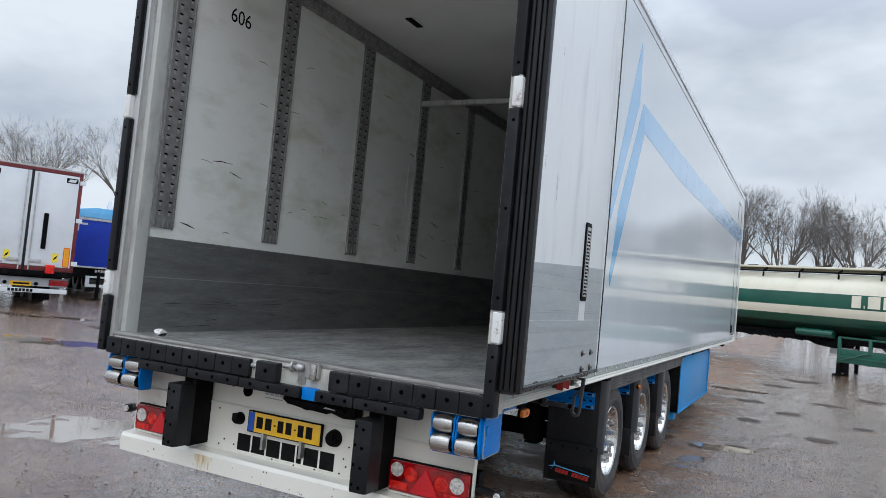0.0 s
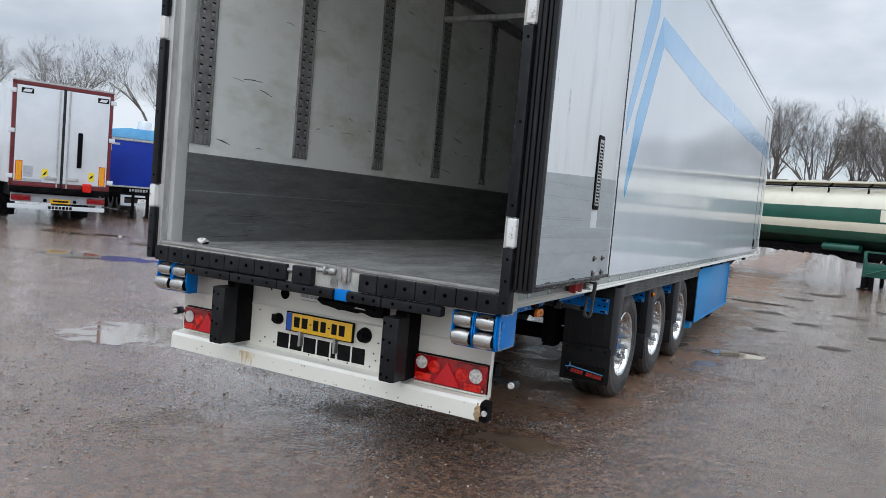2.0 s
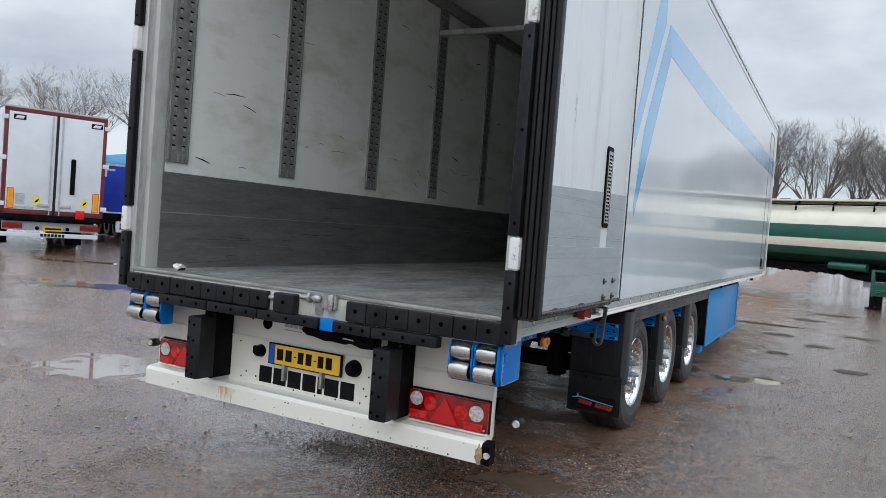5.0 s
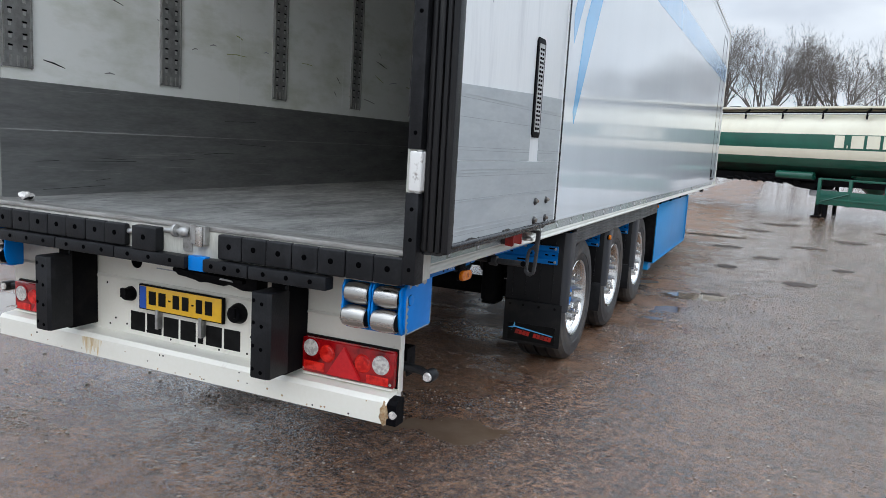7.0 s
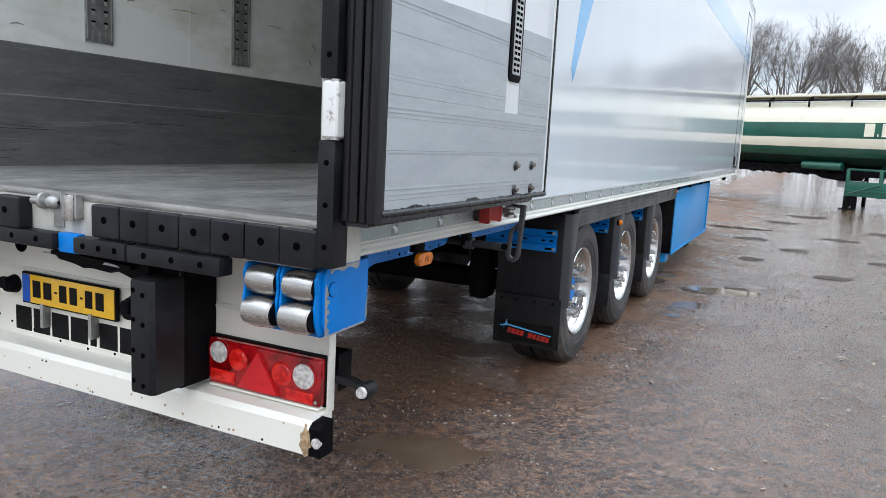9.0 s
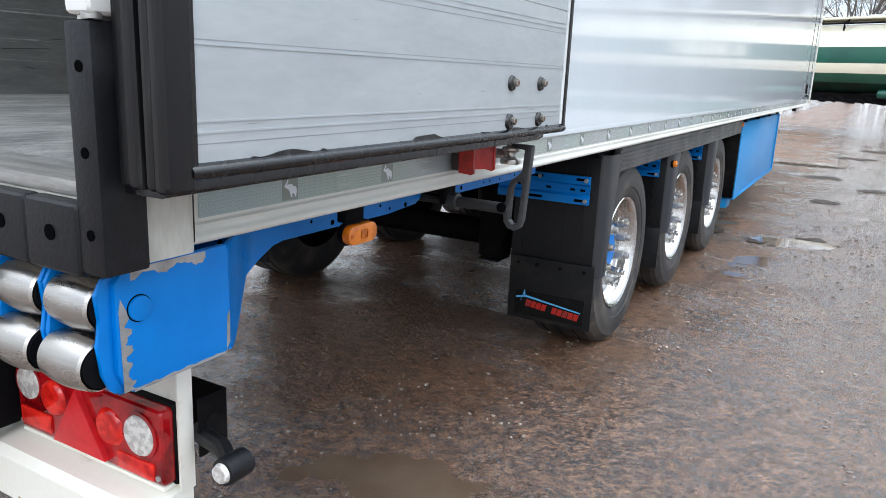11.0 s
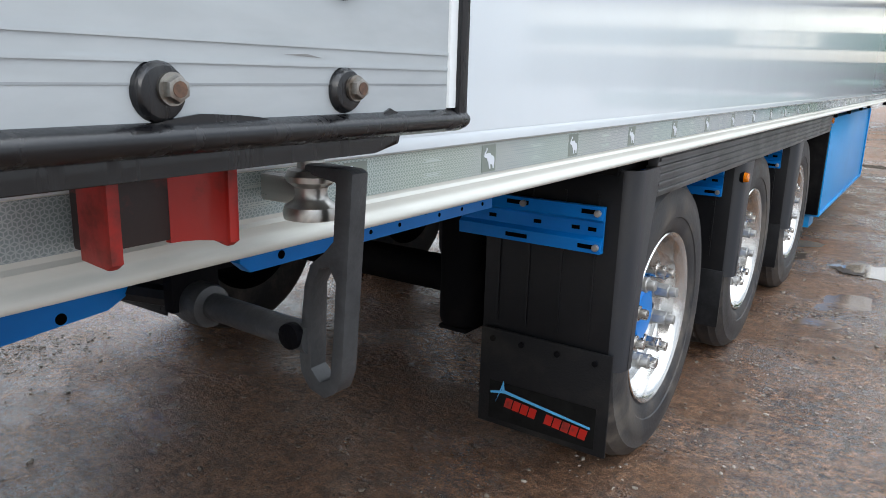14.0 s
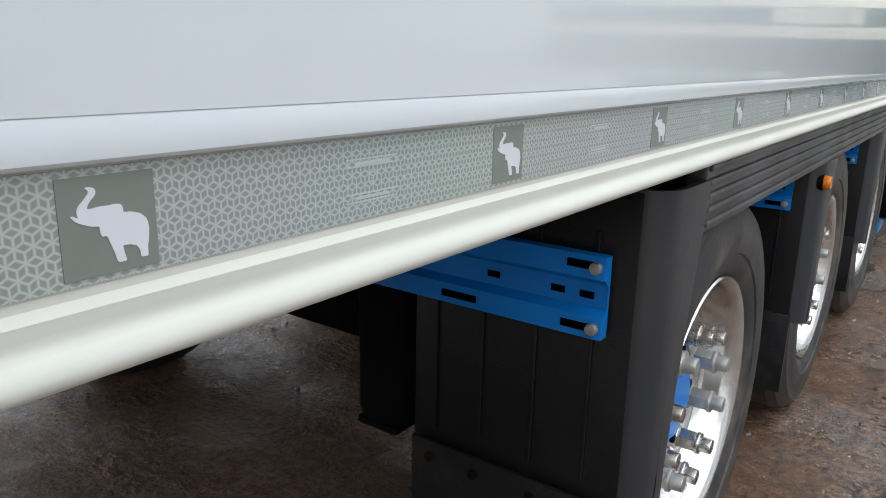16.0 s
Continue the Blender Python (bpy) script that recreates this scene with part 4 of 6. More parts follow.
# blue roller guards at the lower corners
def roller_guard(x0, x1, outer):
    """Two by two steel rollers in a blue bracket; outer is the x of its outside plate."""
    guard = part("roller_bracket", B(x0 + 0.01, x1 - 0.01, 0.075, 0.10, 0.868, 1.05, 0.003), BLUE, trailer, "blue steel roller bracket")
    mid = (x0 + x1) / 2
    for x in (x0, mid - 0.007, mid + 0.007, x1):
        w = 0.0045
        part("bracket_plate", X([(0.012, 0.872), (0.000, 0.90), (-0.006, 0.95), (0.004, 0.99), (-0.004, 1.03), (0.010, 1.054), (0.10, 1.054), (0.10, 0.865), (0.02, 0.865)], "x", x - w, x + w, 0.0025), BLUE, guard)
    part("bracket_floor", B(x0, x1, 0.030, 0.10, 0.858, 0.866, 0.002), BLUE, guard)
    for a, b in ((x0 + 0.008, mid - 0.015), (mid + 0.015, x1 - 0.008)):
        for z, y in ((1.004, 0.026), (0.912, 0.008)):
            rows = [(0, 0.037), (0.004, 0.041), (0.03, 0.0445), ((b - a) / 2, 0.0460), (b - a - 0.03, 0.0445), (b - a - 0.004, 0.041), (b - a, 0.037)]
            roll = part("steel_roller", REV(rows, (a, y, z), 32), STEEL, guard, "worn stainless barrel roller")
            part("roller_pin", C((a - 0.003, y, z), (b + 0.003, y, z), 0.034, n=20), CHASSIS, roll)
    return guard


right_guard = roller_guard(-0.212, 0.045, 0.055)
left_guard = roller_guard(-2.545, -2.262, -2.56)
side_plate = [(0.030, 0.880), (0.020, 0.90), (0.022, 1.045), (0.04, 1.066), (0.248, 1.066), (0.252, 1.05), (0.253, 0.89), (0.249, 0.874), (0.240, 0.866), (0.045, 0.862)]
swept = ((0.052, 0.250, 0.868), (0.036, 0.272, 0.864), (0.018, 0.296, 0.870), (-0.022, 0.345, 0.884), (-0.070, 0.402, 0.902), (-0.132, 0.478, 0.926), (-0.136, 0.520, 0.950), (-0.137, 0.570, 0.975), (-0.137, 0.640, 0.988))
for x0, x1 in ((0.046, 0.060), (-2.575, -2.561)):
    web = bmesh.new()
    rows = [[web.verts.new((x if x0 > -1 else -2.515 - x, y, z)), web.verts.new((x if x0 > -1 else -2.515 - x, y, 1.066))] for x, y, z in swept]
    for a, b in zip(rows, rows[1:]):
        web.faces.new((a[0], b[0], b[1], a[1]))
    bmesh.ops.recalc_face_normals(web, faces=web.faces)
    bmesh.ops.solidify(web, geom=web.faces[:], thickness=0.008)
    part("guard_web", web, BLUE, trailer, "blue swept web behind the corner plate")
    sp = part("guard_side_plate", X(side_plate, "x", x0, x1, 0.003), BLUE, trailer, "blue steel corner plate with scraped edges")
    part("plate_bolt", C((x1 - 0.004, 0.063, 0.998), (x1 + 0.006, 0.063, 0.998), 0.0205, n=28, bevel=0.003), BLUE, sp)
    part("bolt_gap", C((x1 - 0.004, 0.063, 0.998), (x1 + 0.0009, 0.063, 0.998), 0.0225, n=28), DARK, sp)
    random.seed(17)
    edge = [(0.028, 0.866), (0.052, 0.866)] + [(0.037 + 0.006 * math.sin(k * 0.9) + 0.008 * random.random(), 0.872 + 0.0040 * k) for k in range(30)] + [(0.030, 1.02), (0.026, 1.0)]
    part("scrape", X(edge, "x", x1, x1 + 0.0006), GALV, sp)
    top_edge = [(0.05, 1.064), (0.20, 1.064)] + [(0.20 - 0.0075 * k, 1.058 - 0.005 * (1 + math.sin(k * 0.7)) - 0.005 * random.random()) for k in range(21)]
    part("scrape", X(top_edge, "x", x1, x1 + 0.0006), GALV, sp)
    low_edge = [(0.046, 0.8615), (0.240, 0.8655)] + [(0.238 - 0.0095 * k, 0.8685 + 0.0035 * random.random() - 0.00016 * k) for k in range(21)]
    part("scrape", X(low_edge, "x", x1, x1 + 0.0006), GALV, sp)
    if x0 > -1:
        for px, py, pz in ((-0.044, 0.366, 0.991), (-0.086, 0.427, 0.990)):
            part("web_bolt", C((px - 0.004, py - 0.0035, pz), (px + 0.0055, py + 0.0045, pz), 0.0095, n=18, bevel=0.002), BLUE, sp)
    part("scrape", X([(0.243, 0.872), (0.2515, 0.885), (0.2515, 0.945), (0.246, 0.935), (0.244, 0.90)], "x", x1, x1 + 0.0006), GALV, sp)

# position lamps on rubber arms
for s, x0, z in ((1, -0.077, 0.675), (-1, -2.40, 0.705)):
    arm = part("lamp_arm", TUBE([(x0, 0.30, z - 0.03), (x0 + s * 0.03, 0.28, z - 0.025), (x0 + s * 0.10, 0.26, z - 0.02), (x0 + s * 0.155, 0.225, z - 0.02)], 0.022, 10, r2=0.016), RUBBER, trailer, "flexible black rubber lamp arm")
    part("lamp_head", C((x0 + s * 0.165, 0.255, z - 0.022), (x0 + s * 0.165, 0.196, z - 0.022), 0.027, n=20, bevel=0.006), RUBBER, arm)
    part("lamp_lens", C((x0 + s * 0.165, 0.199, z - 0.022), (x0 + s * 0.165, 0.188, z - 0.022), 0.021, 0.017, n=20), CLEAR, arm)


BOLT = mat("worn_bolt_steel", (0.34, 0.325, 0.30), 0.30, 1.0, second=(0.20, 0.165, 0.135), scale=60, spread=(0.45, 0.65), rough2=0.5)


# ---- rear doors, folded back along the sides ----
def rear_door(side):
    """A door turned back flat against the wall, seen on its inner face. side 1: right, -1: left."""
    def sx(x):
        return x if side > 0 else -2.515 - x

    def box(x0, x1, *rest, **kw):
        a, b = sorted((sx(x0), sx(x1)))
        return B(a, b, *rest, **kw)

    def out(points, x0, x1, bevel=0.0):
        a, b = sorted((sx(x0), sx(x1)))
        return X(points, "x", a, b, bevel)

    door = part("rear_door", box(0.132, 0.228, 0.02, 1.385, 1.235, 4.10, bevel=0.004), DOORWHITE, trailer, "open insulated rear door, worn white inside")
    part("kick_plate", box(0.228, 0.2315, 0.025, 1.372, 1.243, 1.553), ALU, door, "scratched aluminium kick plate")
    part("kick_plate", out([(0.025, 1.557), (0.885, 1.557), (0.885, 1.868), (0.025, 1.836)], 0.228, 0.2315), ALU, door)
    part("kick_plate", out([(1.025, 1.557), (1.372, 1.557), (1.372, 1.88), (1.025, 1.872)], 0.228, 0.2315), ALU, door)
    for z, pale in ((1.268, 0), (1.283, 1), (1.298, 1), (1.399, 1), (1.405, 0), (1.494, 0), (1.508, 1), (1.520, 1), (1.594, 0), (1.606, 0), (1.718, 0), (1.790, 0), (1.803, 1)):
        for y0, y1 in (((0.026, 1.371),) if z < 1.55 else ((0.026, 0.884), (1.026, 1.371))):
            part("plate_rib", box(0.2315, 0.2330 if pale else 0.2319, y0, y1, z, z + (0.003 if pale else 0.0018)), ALU if pale else GROOVE, door)
    random.seed(12)
    for i in range(16):
        y, z, l = random.uniform(0.1, 1.25), random.uniform(1.26, 1.8), random.uniform(0.008, 0.05)
        if 0.88 < y + l and y < 1.03 and z > 1.54:
            continue
        part("scratch", out([(y, z), (y + l, z + random.uniform(-0.002, 0.002)), (y + l * 0.6, z + 0.0012)], 0.2315, 0.2319), TRACK, door)
    for i in range(4):
        y, z, h = random.uniform(0.08, 0.5), random.uniform(1.95, 3.2), random.uniform(0.03, 0.16)
        part("scratch", out([(y, z), (y + 0.004, z), (y + 0.006, z + h), (y + 0.002, z + h)], 0.228, 0.2285), STICKER, door)
    # recessed slotted vent in a black frame
    vent = part("vent_frame", out([(0.895, 1.685), (0.91, 1.668), (1.00, 1.668), (1.015, 1.685), (1.015, 2.115), (1.00, 2.132), (0.91, 2.132), (0.895, 2.115)], 0.228, 0.2365, 0.004), PLASTIC, door, "black framed door vent")
    part("vent_plate", box(0.2365, 0.2385, 0.918, 0.992, 1.695, 2.105, bevel=0.003), LIGHTGREY, vent)
    slot = bmesh.new()
    for i in range(19):
        for k in range(2):
            box(0.2385, 0.2391, 0.926 + 0.032 * k, 0.952 + 0.032 * k, 1.705 + 0.0205 * i, 1.716 + 0.0205 * i, bm=slot)
    part("vent_slots", slot, DARK, vent, smooth=0)
    # seals round the edge
    ring = [(sx(0.217 + 0.0275 * math.cos(2 * math.pi * k / 20)), 1.2325 + 0.0135 * math.sin(2 * math.pi * k / 20)) for k in range(20)]
    part("bottom_seal", X(ring, "y", 0.02, 1.402, 0.003), SEAL, door, "thick black rubber bottom seal")
    part("lower_lip", out([(0.0, 1.196), (1.285, 1.202), (1.325, 1.208), (1.33, 1.222), (0.0, 1.222)], 0.125, 0.207, 0.006), SEAL, door)
    random.seed(3)
    ragged, y = [(0.05, 1.236)], 0.05
    while y < 1.37:
        ragged.append((y, 1.2395 + max(0.0, 0.030 * noise.noise(Vector((y * 7, 2.0, 0)))) + 0.012 * max(0.0, noise.noise(Vector((y * 31, 5.0, 0))))))
        y += 0.018
    torn = out(list(reversed(ragged + [(1.37, 1.236)])), 0.2318, 0.2345)
    part("torn_seal_edge", torn, SEAL, door)
    part("edge_seal", box(0.20, 0.240, 1.385, 1.402, 1.235, 4.11, bevel=0.005), SEAL, door)
    part("edge_trim", box(0.2285, 0.2345, 1.372, 1.385, 1.245, 4.09), DOORWHITE, door)
    for i, (x0, x1, y) in enumerate(((0.122, 0.153, -0.006), (0.153, 0.183, -0.016), (0.183, 0.212, -0.012), (0.212, 0.244, -0.022))):
        part("ribbed_seal", box(x0, x1 - 0.004, y, 0.03, 1.205, 4.11, bevel=0.012, seg=3), RIBSEAL, door, "ribbed black rubber door seal")
    part("seal_flange", box(0.228, 0.238, -0.012, 0.034, 1.24, 4.10, bevel=0.003), SEAL, door)
    # bolts with washers
    for y, z, r in ((1.029, 1.357, 0.0175), (1.211, 1.357, 0.017), (1.027, 1.264, 0.0185), (1.212, 1.264, 0.0175)):
        pad = part("rubber_washer", C((sx(0.229), y, z), (sx(0.2392), y, z), r * 1.2, r * 0.95, n=22, bevel=0.003), SEAL, door)
        part("bolt_washer", C((sx(0.2385), y + 0.005, z + 0.002), (sx(0.2420), y + 0.005, z + 0.002), 0.0112, n=24), BOLT, pad)
        part("hex_bolt", C((sx(0.2415), y + 0.005, z + 0.002), (sx(0.2490), y + 0.005, z + 0.002), 0.0098, 0.0090, n=6, bevel=0.0018), BOLT, pad, "hex bolt head with rust in the socket")
        part("bolt_core", C((sx(0.2485), y + 0.005, z + 0.002), (sx(0.2496), y + 0.005, z + 0.002), 0.0055, n=12), mat("rusty_bolt_core", (0.16, 0.085, 0.05), 0.6, second=(0.07, 0.04, 0.028), scale=90) if "rusty_bolt_core" not in bpy.data.materials else bpy.data.materials["rusty_bolt_core"], pad)
    # rubber corner strip of the frame, broken by the hinges
    for z0, z1 in ((1.075, 1.425), (1.588, 2.575), (2.738, 3.75), (3.91, 4.17)):
        strip = part("corner_buffer", box(0.062, 0.118, -0.032, 0.045, z0, z1, bevel=0.008), RUBBER, trailer, "black rubber corner strip")
        for z in (z0 + 0.06, (z0 + z1) / 2, z1 - 0.06):
            part("bolt_hole", C((sx(0.092), -0.0335, z), (sx(0.092), -0.028, z), 0.008, n=12), DARK, strip)
        part("buffer_face", box(0.052, 0.062, -0.012, 0.0, z0, z1, bevel=0.004), RUBBER, trailer)
    for z0 in (1.43, 2.58, 3.755):
        hinge = part("door_hinge", box(0.072, 0.124, -0.036, 0.05, z0, z0 + 0.152, bevel=0.012, seg=3), mat("chipped_white_hinge", (0.74, 0.74, 0.72), 0.35, second=(0.30, 0.27, 0.24), scale=16, spread=(0.60, 0.68)) if z0 < 1.5 else bpy.data.materials["chipped_white_hinge"], trailer, "chipped white door hinge")
        part("hinge_pin", C((sx(0.108), -0.020, z0 - 0.004), (sx(0.108), -0.020, z0 + 0.156), 0.014, n=16), GALV, hinge)
    if side < 0:
        door.location = (0, 0.13, 0)
    return door


rear_door(1)
rear_door(-1)

# door holder under the right door: red clip, steel spool, cast handle on a bar
clip = part("holder_clip", B(0.058, 0.088, 1.056, 1.174, 1.123, 1.190, 0.003), REDWORN, trailer, "worn red plastic door clip, blackened inside")
part("clip_cheek", X([(0.084, 1.119), (0.122, 1.116), (0.129, 1.121), (0.129, 1.190), (0.084, 1.192)], "y", 1.047, 1.059, 0.003), REDPLASTIC, clip)
part("clip_cheek", X([(0.084, 1.122), (0.124, 1.116), (0.131, 1.121), (0.131, 1.190), (0.084, 1.192)], "y", 1.166, 1.178, 0.003), REDPLASTIC, clip)
part("clip_core", B(0.086, 0.093, 1.060, 1.130, 1.124, 1.190, 0.002), mat("blackened_red_plastic", (0.030, 0.018, 0.016), 0.5, second=(0.16, 0.02, 0.014), scale=24, spread=(0.52, 0.75), bump=0.1), clip, "blackened worn middle")
part("clip_cheek", X([(0.086, 1.129), (0.093, 1.129), (0.095, 1.140), (0.101, 1.152), (0.112, 1.161), (0.129, 1.167), (0.086, 1.168)], "z", 1.121, 1.190), REDPLASTIC, clip)
spool = part("steel_spool", REV([(0.0, 0.012), (0.0, 0.014), (0.008, 0.015), (0.010, 0.024), (0.016, 0.027), (0.022, 0.026), (0.028, 0.018), (0.036, 0.0165), (0.042, 0.019), (0.048, 0.028), (0.055, 0.030), (0.061, 0.029), (0.063, 0.0)], (0, 0, 0), 28), mat("worn_spool_steel", (0.52, 0.51, 0.48), 0.30, 1.0, second=(0.36, 0.345, 0.32), scale=30, spread=(0.45, 0.7), rough2=0.45), trailer, "worn polished steel guide spool")
spool.matrix_basis = pose(0.131, 1.274, 1.190, 0, 90, 0)
part("spool_plate", B(0.06, 0.12, 1.268, 1.30, 1.140, 1.170, 0.004), STEEL, trailer)
outline = [(0.148, 1.188), (0.207, 1.187), (0.213, 1.183), (0.207, 1.10), (0.200, 1.0), (0.198, 0.970), (0.191, 0.950), (0.172, 0.937), (0.150, 0.943), (0.138, 0.960), (0.136, 0.980), (0.141, 1.030), (0.145, 1.060), (0.154, 1.084), (0.172, 1.098), (0.186, 1.113), (0.190, 1.172), (0.148, 1.178)]
slot = [(0.157, 0.968), (0.167, 0.955), (0.178, 0.962), (0.182, 1.010), (0.185, 1.070), (0.178, 1.084), (0.168, 1.080), (0.160, 1.060)]


def plate_with_slot(outer, inner, x0, x1, bevel):
    """A flat casting with one slot: two outlines bridged on both faces."""
    bm = bmesh.new()
    faces = []
    for x in (x0, x1):
        loops = []
        for ring in (outer, inner):
            vs = [bm.verts.new((p[0], x, p[1])) for p in ring]
            loops.append([bm.edges.new((vs[i], vs[(i + 1) % len(vs)])) for i in range(len(vs))])
        faces.append(loops)
        bmesh.ops.triangle_fill(bm, use_beauty=True, use_dissolve=False, edges=loops[0] + loops[1])
    for a, b in zip(faces[0], faces[1]):
        for e, g in zip(a, b):
            bm.faces.new((e.verts[0], e.verts[1], g.verts[1], g.verts[0]))
    bmesh.ops.recalc_face_normals(bm, faces=bm.faces)
    sharp = [e for e in bm.edges if len(e.link_faces) == 2 and e.calc_face_angle(0) > 1.2]
    bmesh.ops.bevel(bm, geom=sharp, offset=bevel, segments=2, affect="EDGES", profile=0.6)
    return bm


CAST = mat("dark_cast_iron", (0.052, 0.055, 0.058), 0.40, 0.2, second=(0.028, 0.029, 0.031), scale=14, spread=(0.4, 0.7), bump=0.12, bump_scale=160, rough2=0.7)
handle = part("holder_handle", plate_with_slot([(x - 0.010, z) for x, z in outline], [(0.1595 + (x - 0.1695) * 1.25, z) for x, z in slot], 1.256, 1.281, 0.004), CAST, trailer, "dark cast door-holder lever with a slot")
part("handle_bar", C((0.140, 1.264, 0.998), (-0.045, 1.272, 0.998), 0.0165, n=24), CAST, trailer, "black handle bar")
part("bar_nut", C((0.124, 1.254, 1.003), (0.124, 1.242, 1.003), 0.015, n=16, bevel=0.003), PLASTIC, handle)
part("bar_collar", C((-0.03, 1.269, 0.998), (-0.075, 1.271, 0.998), 0.027, n=28, bevel=0.006), CAST, trailer)
part("bar_hanger", B(-0.078, -0.06, 1.235, 1.305, 0.99, 1.08, 0.004), CHASSIS, trailer)
part("air_line", TUBE([(-0.07, 1.272, 0.998), (-0.22, 1.20, 1.010), (-0.40, 1.02, 1.02), (-0.60, 0.85, 1.03)], 0.014, 8), RUBBER, trailer)

# ---- inside ----
kick = part("interior_kick_plate", B(WALL, WALL + 0.008, 0.15, FRONT - 0.08, FLOOR, 1.828), KICK, trailer, "scratched dark grey metal kick plate")
part("kick_seam", B(WALL + 0.008, WALL + 0.011, 0.15, FRONT - 0.08, 1.558, 1.564), LIGHTGREY, kick)
for z in (1.30, 1.38, 1.47, 1.66, 1.75):
    part("kick_rib", B(WALL + 0.008, WALL + 0.010, 0.15, FRONT - 0.08, z, z + 0.003), KICK, kick)
random.seed(52)
for i in range(72):
    y, z, l = random.uniform(0.3, 6.5), random.choice((random.uniform(1.22, 1.5), random.uniform(1.24, 1.8))), random.uniform(0.04, 0.5)
    dz = random.uniform(-0.012, 0.012)
    part("kick_scratch", X([(y, z), (y + l, z + dz), (y + l, z + dz + 0.0022), (y, z + 0.0016)], "x", WALL + 0.008, WALL + 0.0086), LIGHTGREY if i % 3 else INK, kick, smooth=0)
part("interior_kick_plate", B(-0.028, -0.02, 0.19, FRONT - 0.08, FLOOR, 1.832), KICK, trailer)
part("inner_lining", B(-0.026, -0.02, 0.19, FRONT - 0.08, 1.832, CEILING), LINING, trailer)


SLOTPALE = mat("bright_slot_metal", (0.48, 0.48, 0.47), 0.4, 0.3, second=(0.36, 0.36, 0.355), scale=30)


def slot_mesh():
    """One pressed slot: dark opening under a bright raised rim."""
    bm = B(0, 0.0015, -0.0085, 0.0085, 0.004, 0.026)
    n = len(bm.faces)
    X([(0, 0.027), (0.006, 0.028), (0.007, 0.033), (0, 0.037)], "y", -0.012, 0.012, bm=bm)
    me = mesh_of("rail_slot", bm, SLOTPALE, 0)
    me.materials.append(DARK)
    for p_ in me.polygons:
        p_.material_index = 0 if p_.index < n else 1
    return me


SLOT = slot_mesh()


def load_rail(y0, w, near):
    """An upright cargo rail: pressed channel with two rows of slots."""
    rail_ = part("load_rail", B(WALL - 0.002, WALL + 0.012, y0, y0 + w, 1.893, 3.93, 0.003), TRACK, trailer, "grey metal load rail with slots")
    for k in (0.06, 0.94):
        part("rail_lip", B(WALL + 0.012, WALL + 0.019, y0 + k * w - 0.005, y0 + k * w + 0.005, 1.91, 3.93), GALV, rail_)
    far_slots = None if near else bmesh.new()
    z = 1.975
    while z < 3.89:
        for k in (0.27, 0.73):
            if near:
                part("rail_slot", SLOT, None, rail_).location = (WALL + 0.012, y0 + k * w, z)
            else:
                B(WALL + 0.012, WALL + 0.0135, y0 + k * w - 0.011, y0 + k * w + 0.011, z, z + 0.030, bm=far_slots)
        z += 0.064
    if not near:
        tagged(part("rail_slots", far_slots, SLOTPALE, rail_, smooth=0), kind="stuff")
    for k in (0.27, 0.5, 0.73):
        part("rail_rib", B(WALL + 0.012, WALL + 0.018, y0 + k * w - 0.006, y0 + k * w + 0.006, 1.90, 1.955), GALV, rail_)
    for k in (0.02, 0.98):
        part("rail_edge", B(WALL, WALL + 0.004, y0 + k * w - 0.004, y0 + k * w + 0.004, 1.886, 3.94), LIGHTGREY, rail_)


for y0 in (0.165, 1.265, 2.45, 3.63, 4.85, 6.14, 7.38, 8.62, 9.86, 11.1):
    load_rail(y0, 0.185, y0 < 4.5)
top = part("ceiling_track", B(WALL, WALL + 0.05, 0.19, FRONT - 0.1, 3.90, CEILING, 0.004), TRACK, trailer, "dark ceiling track with a line of slots")
dots = bmesh.new()
y = 0.5
while y < 8:
    B(WALL + 0.05, WALL + 0.0515, y, y + 0.018, 3.955, 3.963, bm=dots)
    y += 0.06
tagged(part("track_slots", dots, LIGHTGREY, top, smooth=0), kind="stuff")
part("ceiling_track", B(-0.09, -0.03, 0.19, FRONT - 0.1, 3.90, CEILING, 0.004), TRACK, trailer)
for x, y in ((-1.9, 2.2), (-1.95, 1.4)):
    part("ceiling_hatch", B(x - 0.03, x + 0.03, y, y + 0.22, CEILING - 0.012, CEILING, 0.003), PLASTIC, trailer)
for y in (1.46, 2.9, 5.5, 8.0):
    part("lining_joint", B(WALL - 0.001, WALL + 0.0012, y + 0.6, y + 0.603, 1.84, 3.90), CEIL, trailer)
# scuffs on the lining, thin marks of their own shape
random.seed(21)
for i in range(46):
    y, z = random.uniform(0.4, 6.5), random.choice((random.uniform(1.9, 2.6), random.uniform(1.9, 3.6)))
    l, up = random.uniform(0.03, 0.22), random.uniform(-0.06, 0.03)
    bmS = X([(y, z), (y + l * 0.5, z + up * 0.6 + 0.004), (y + l, z + up), (y + l, z + up + 0.004), (y + l * 0.5, z + up * 0.6 + random.uniform(0.008, 0.014)), (y, z + 0.004)], "x", WALL + 0.0001, WALL + 0.0008)
    part("scuff_mark", bmS, (STICKER, INK, TRACK, mat("green_scuff", (0.30, 0.34, 0.12), 0.6) if "green_scuff" not in bpy.data.materials else bpy.data.materials["green_scuff"])[i % 4], trailer, smooth=0)
# the painted number
text = bpy.data.curves.new("wall_number", "FONT")
text.body, text.size, text.extrude = "606", 0.150, 0.0006
text.materials.append(INK)
number = new("wall_number", text)
number.parent = trailer
number.matrix_basis = pose(WALL + 0.0012, 0.68, 3.485, 90, 0, 90)

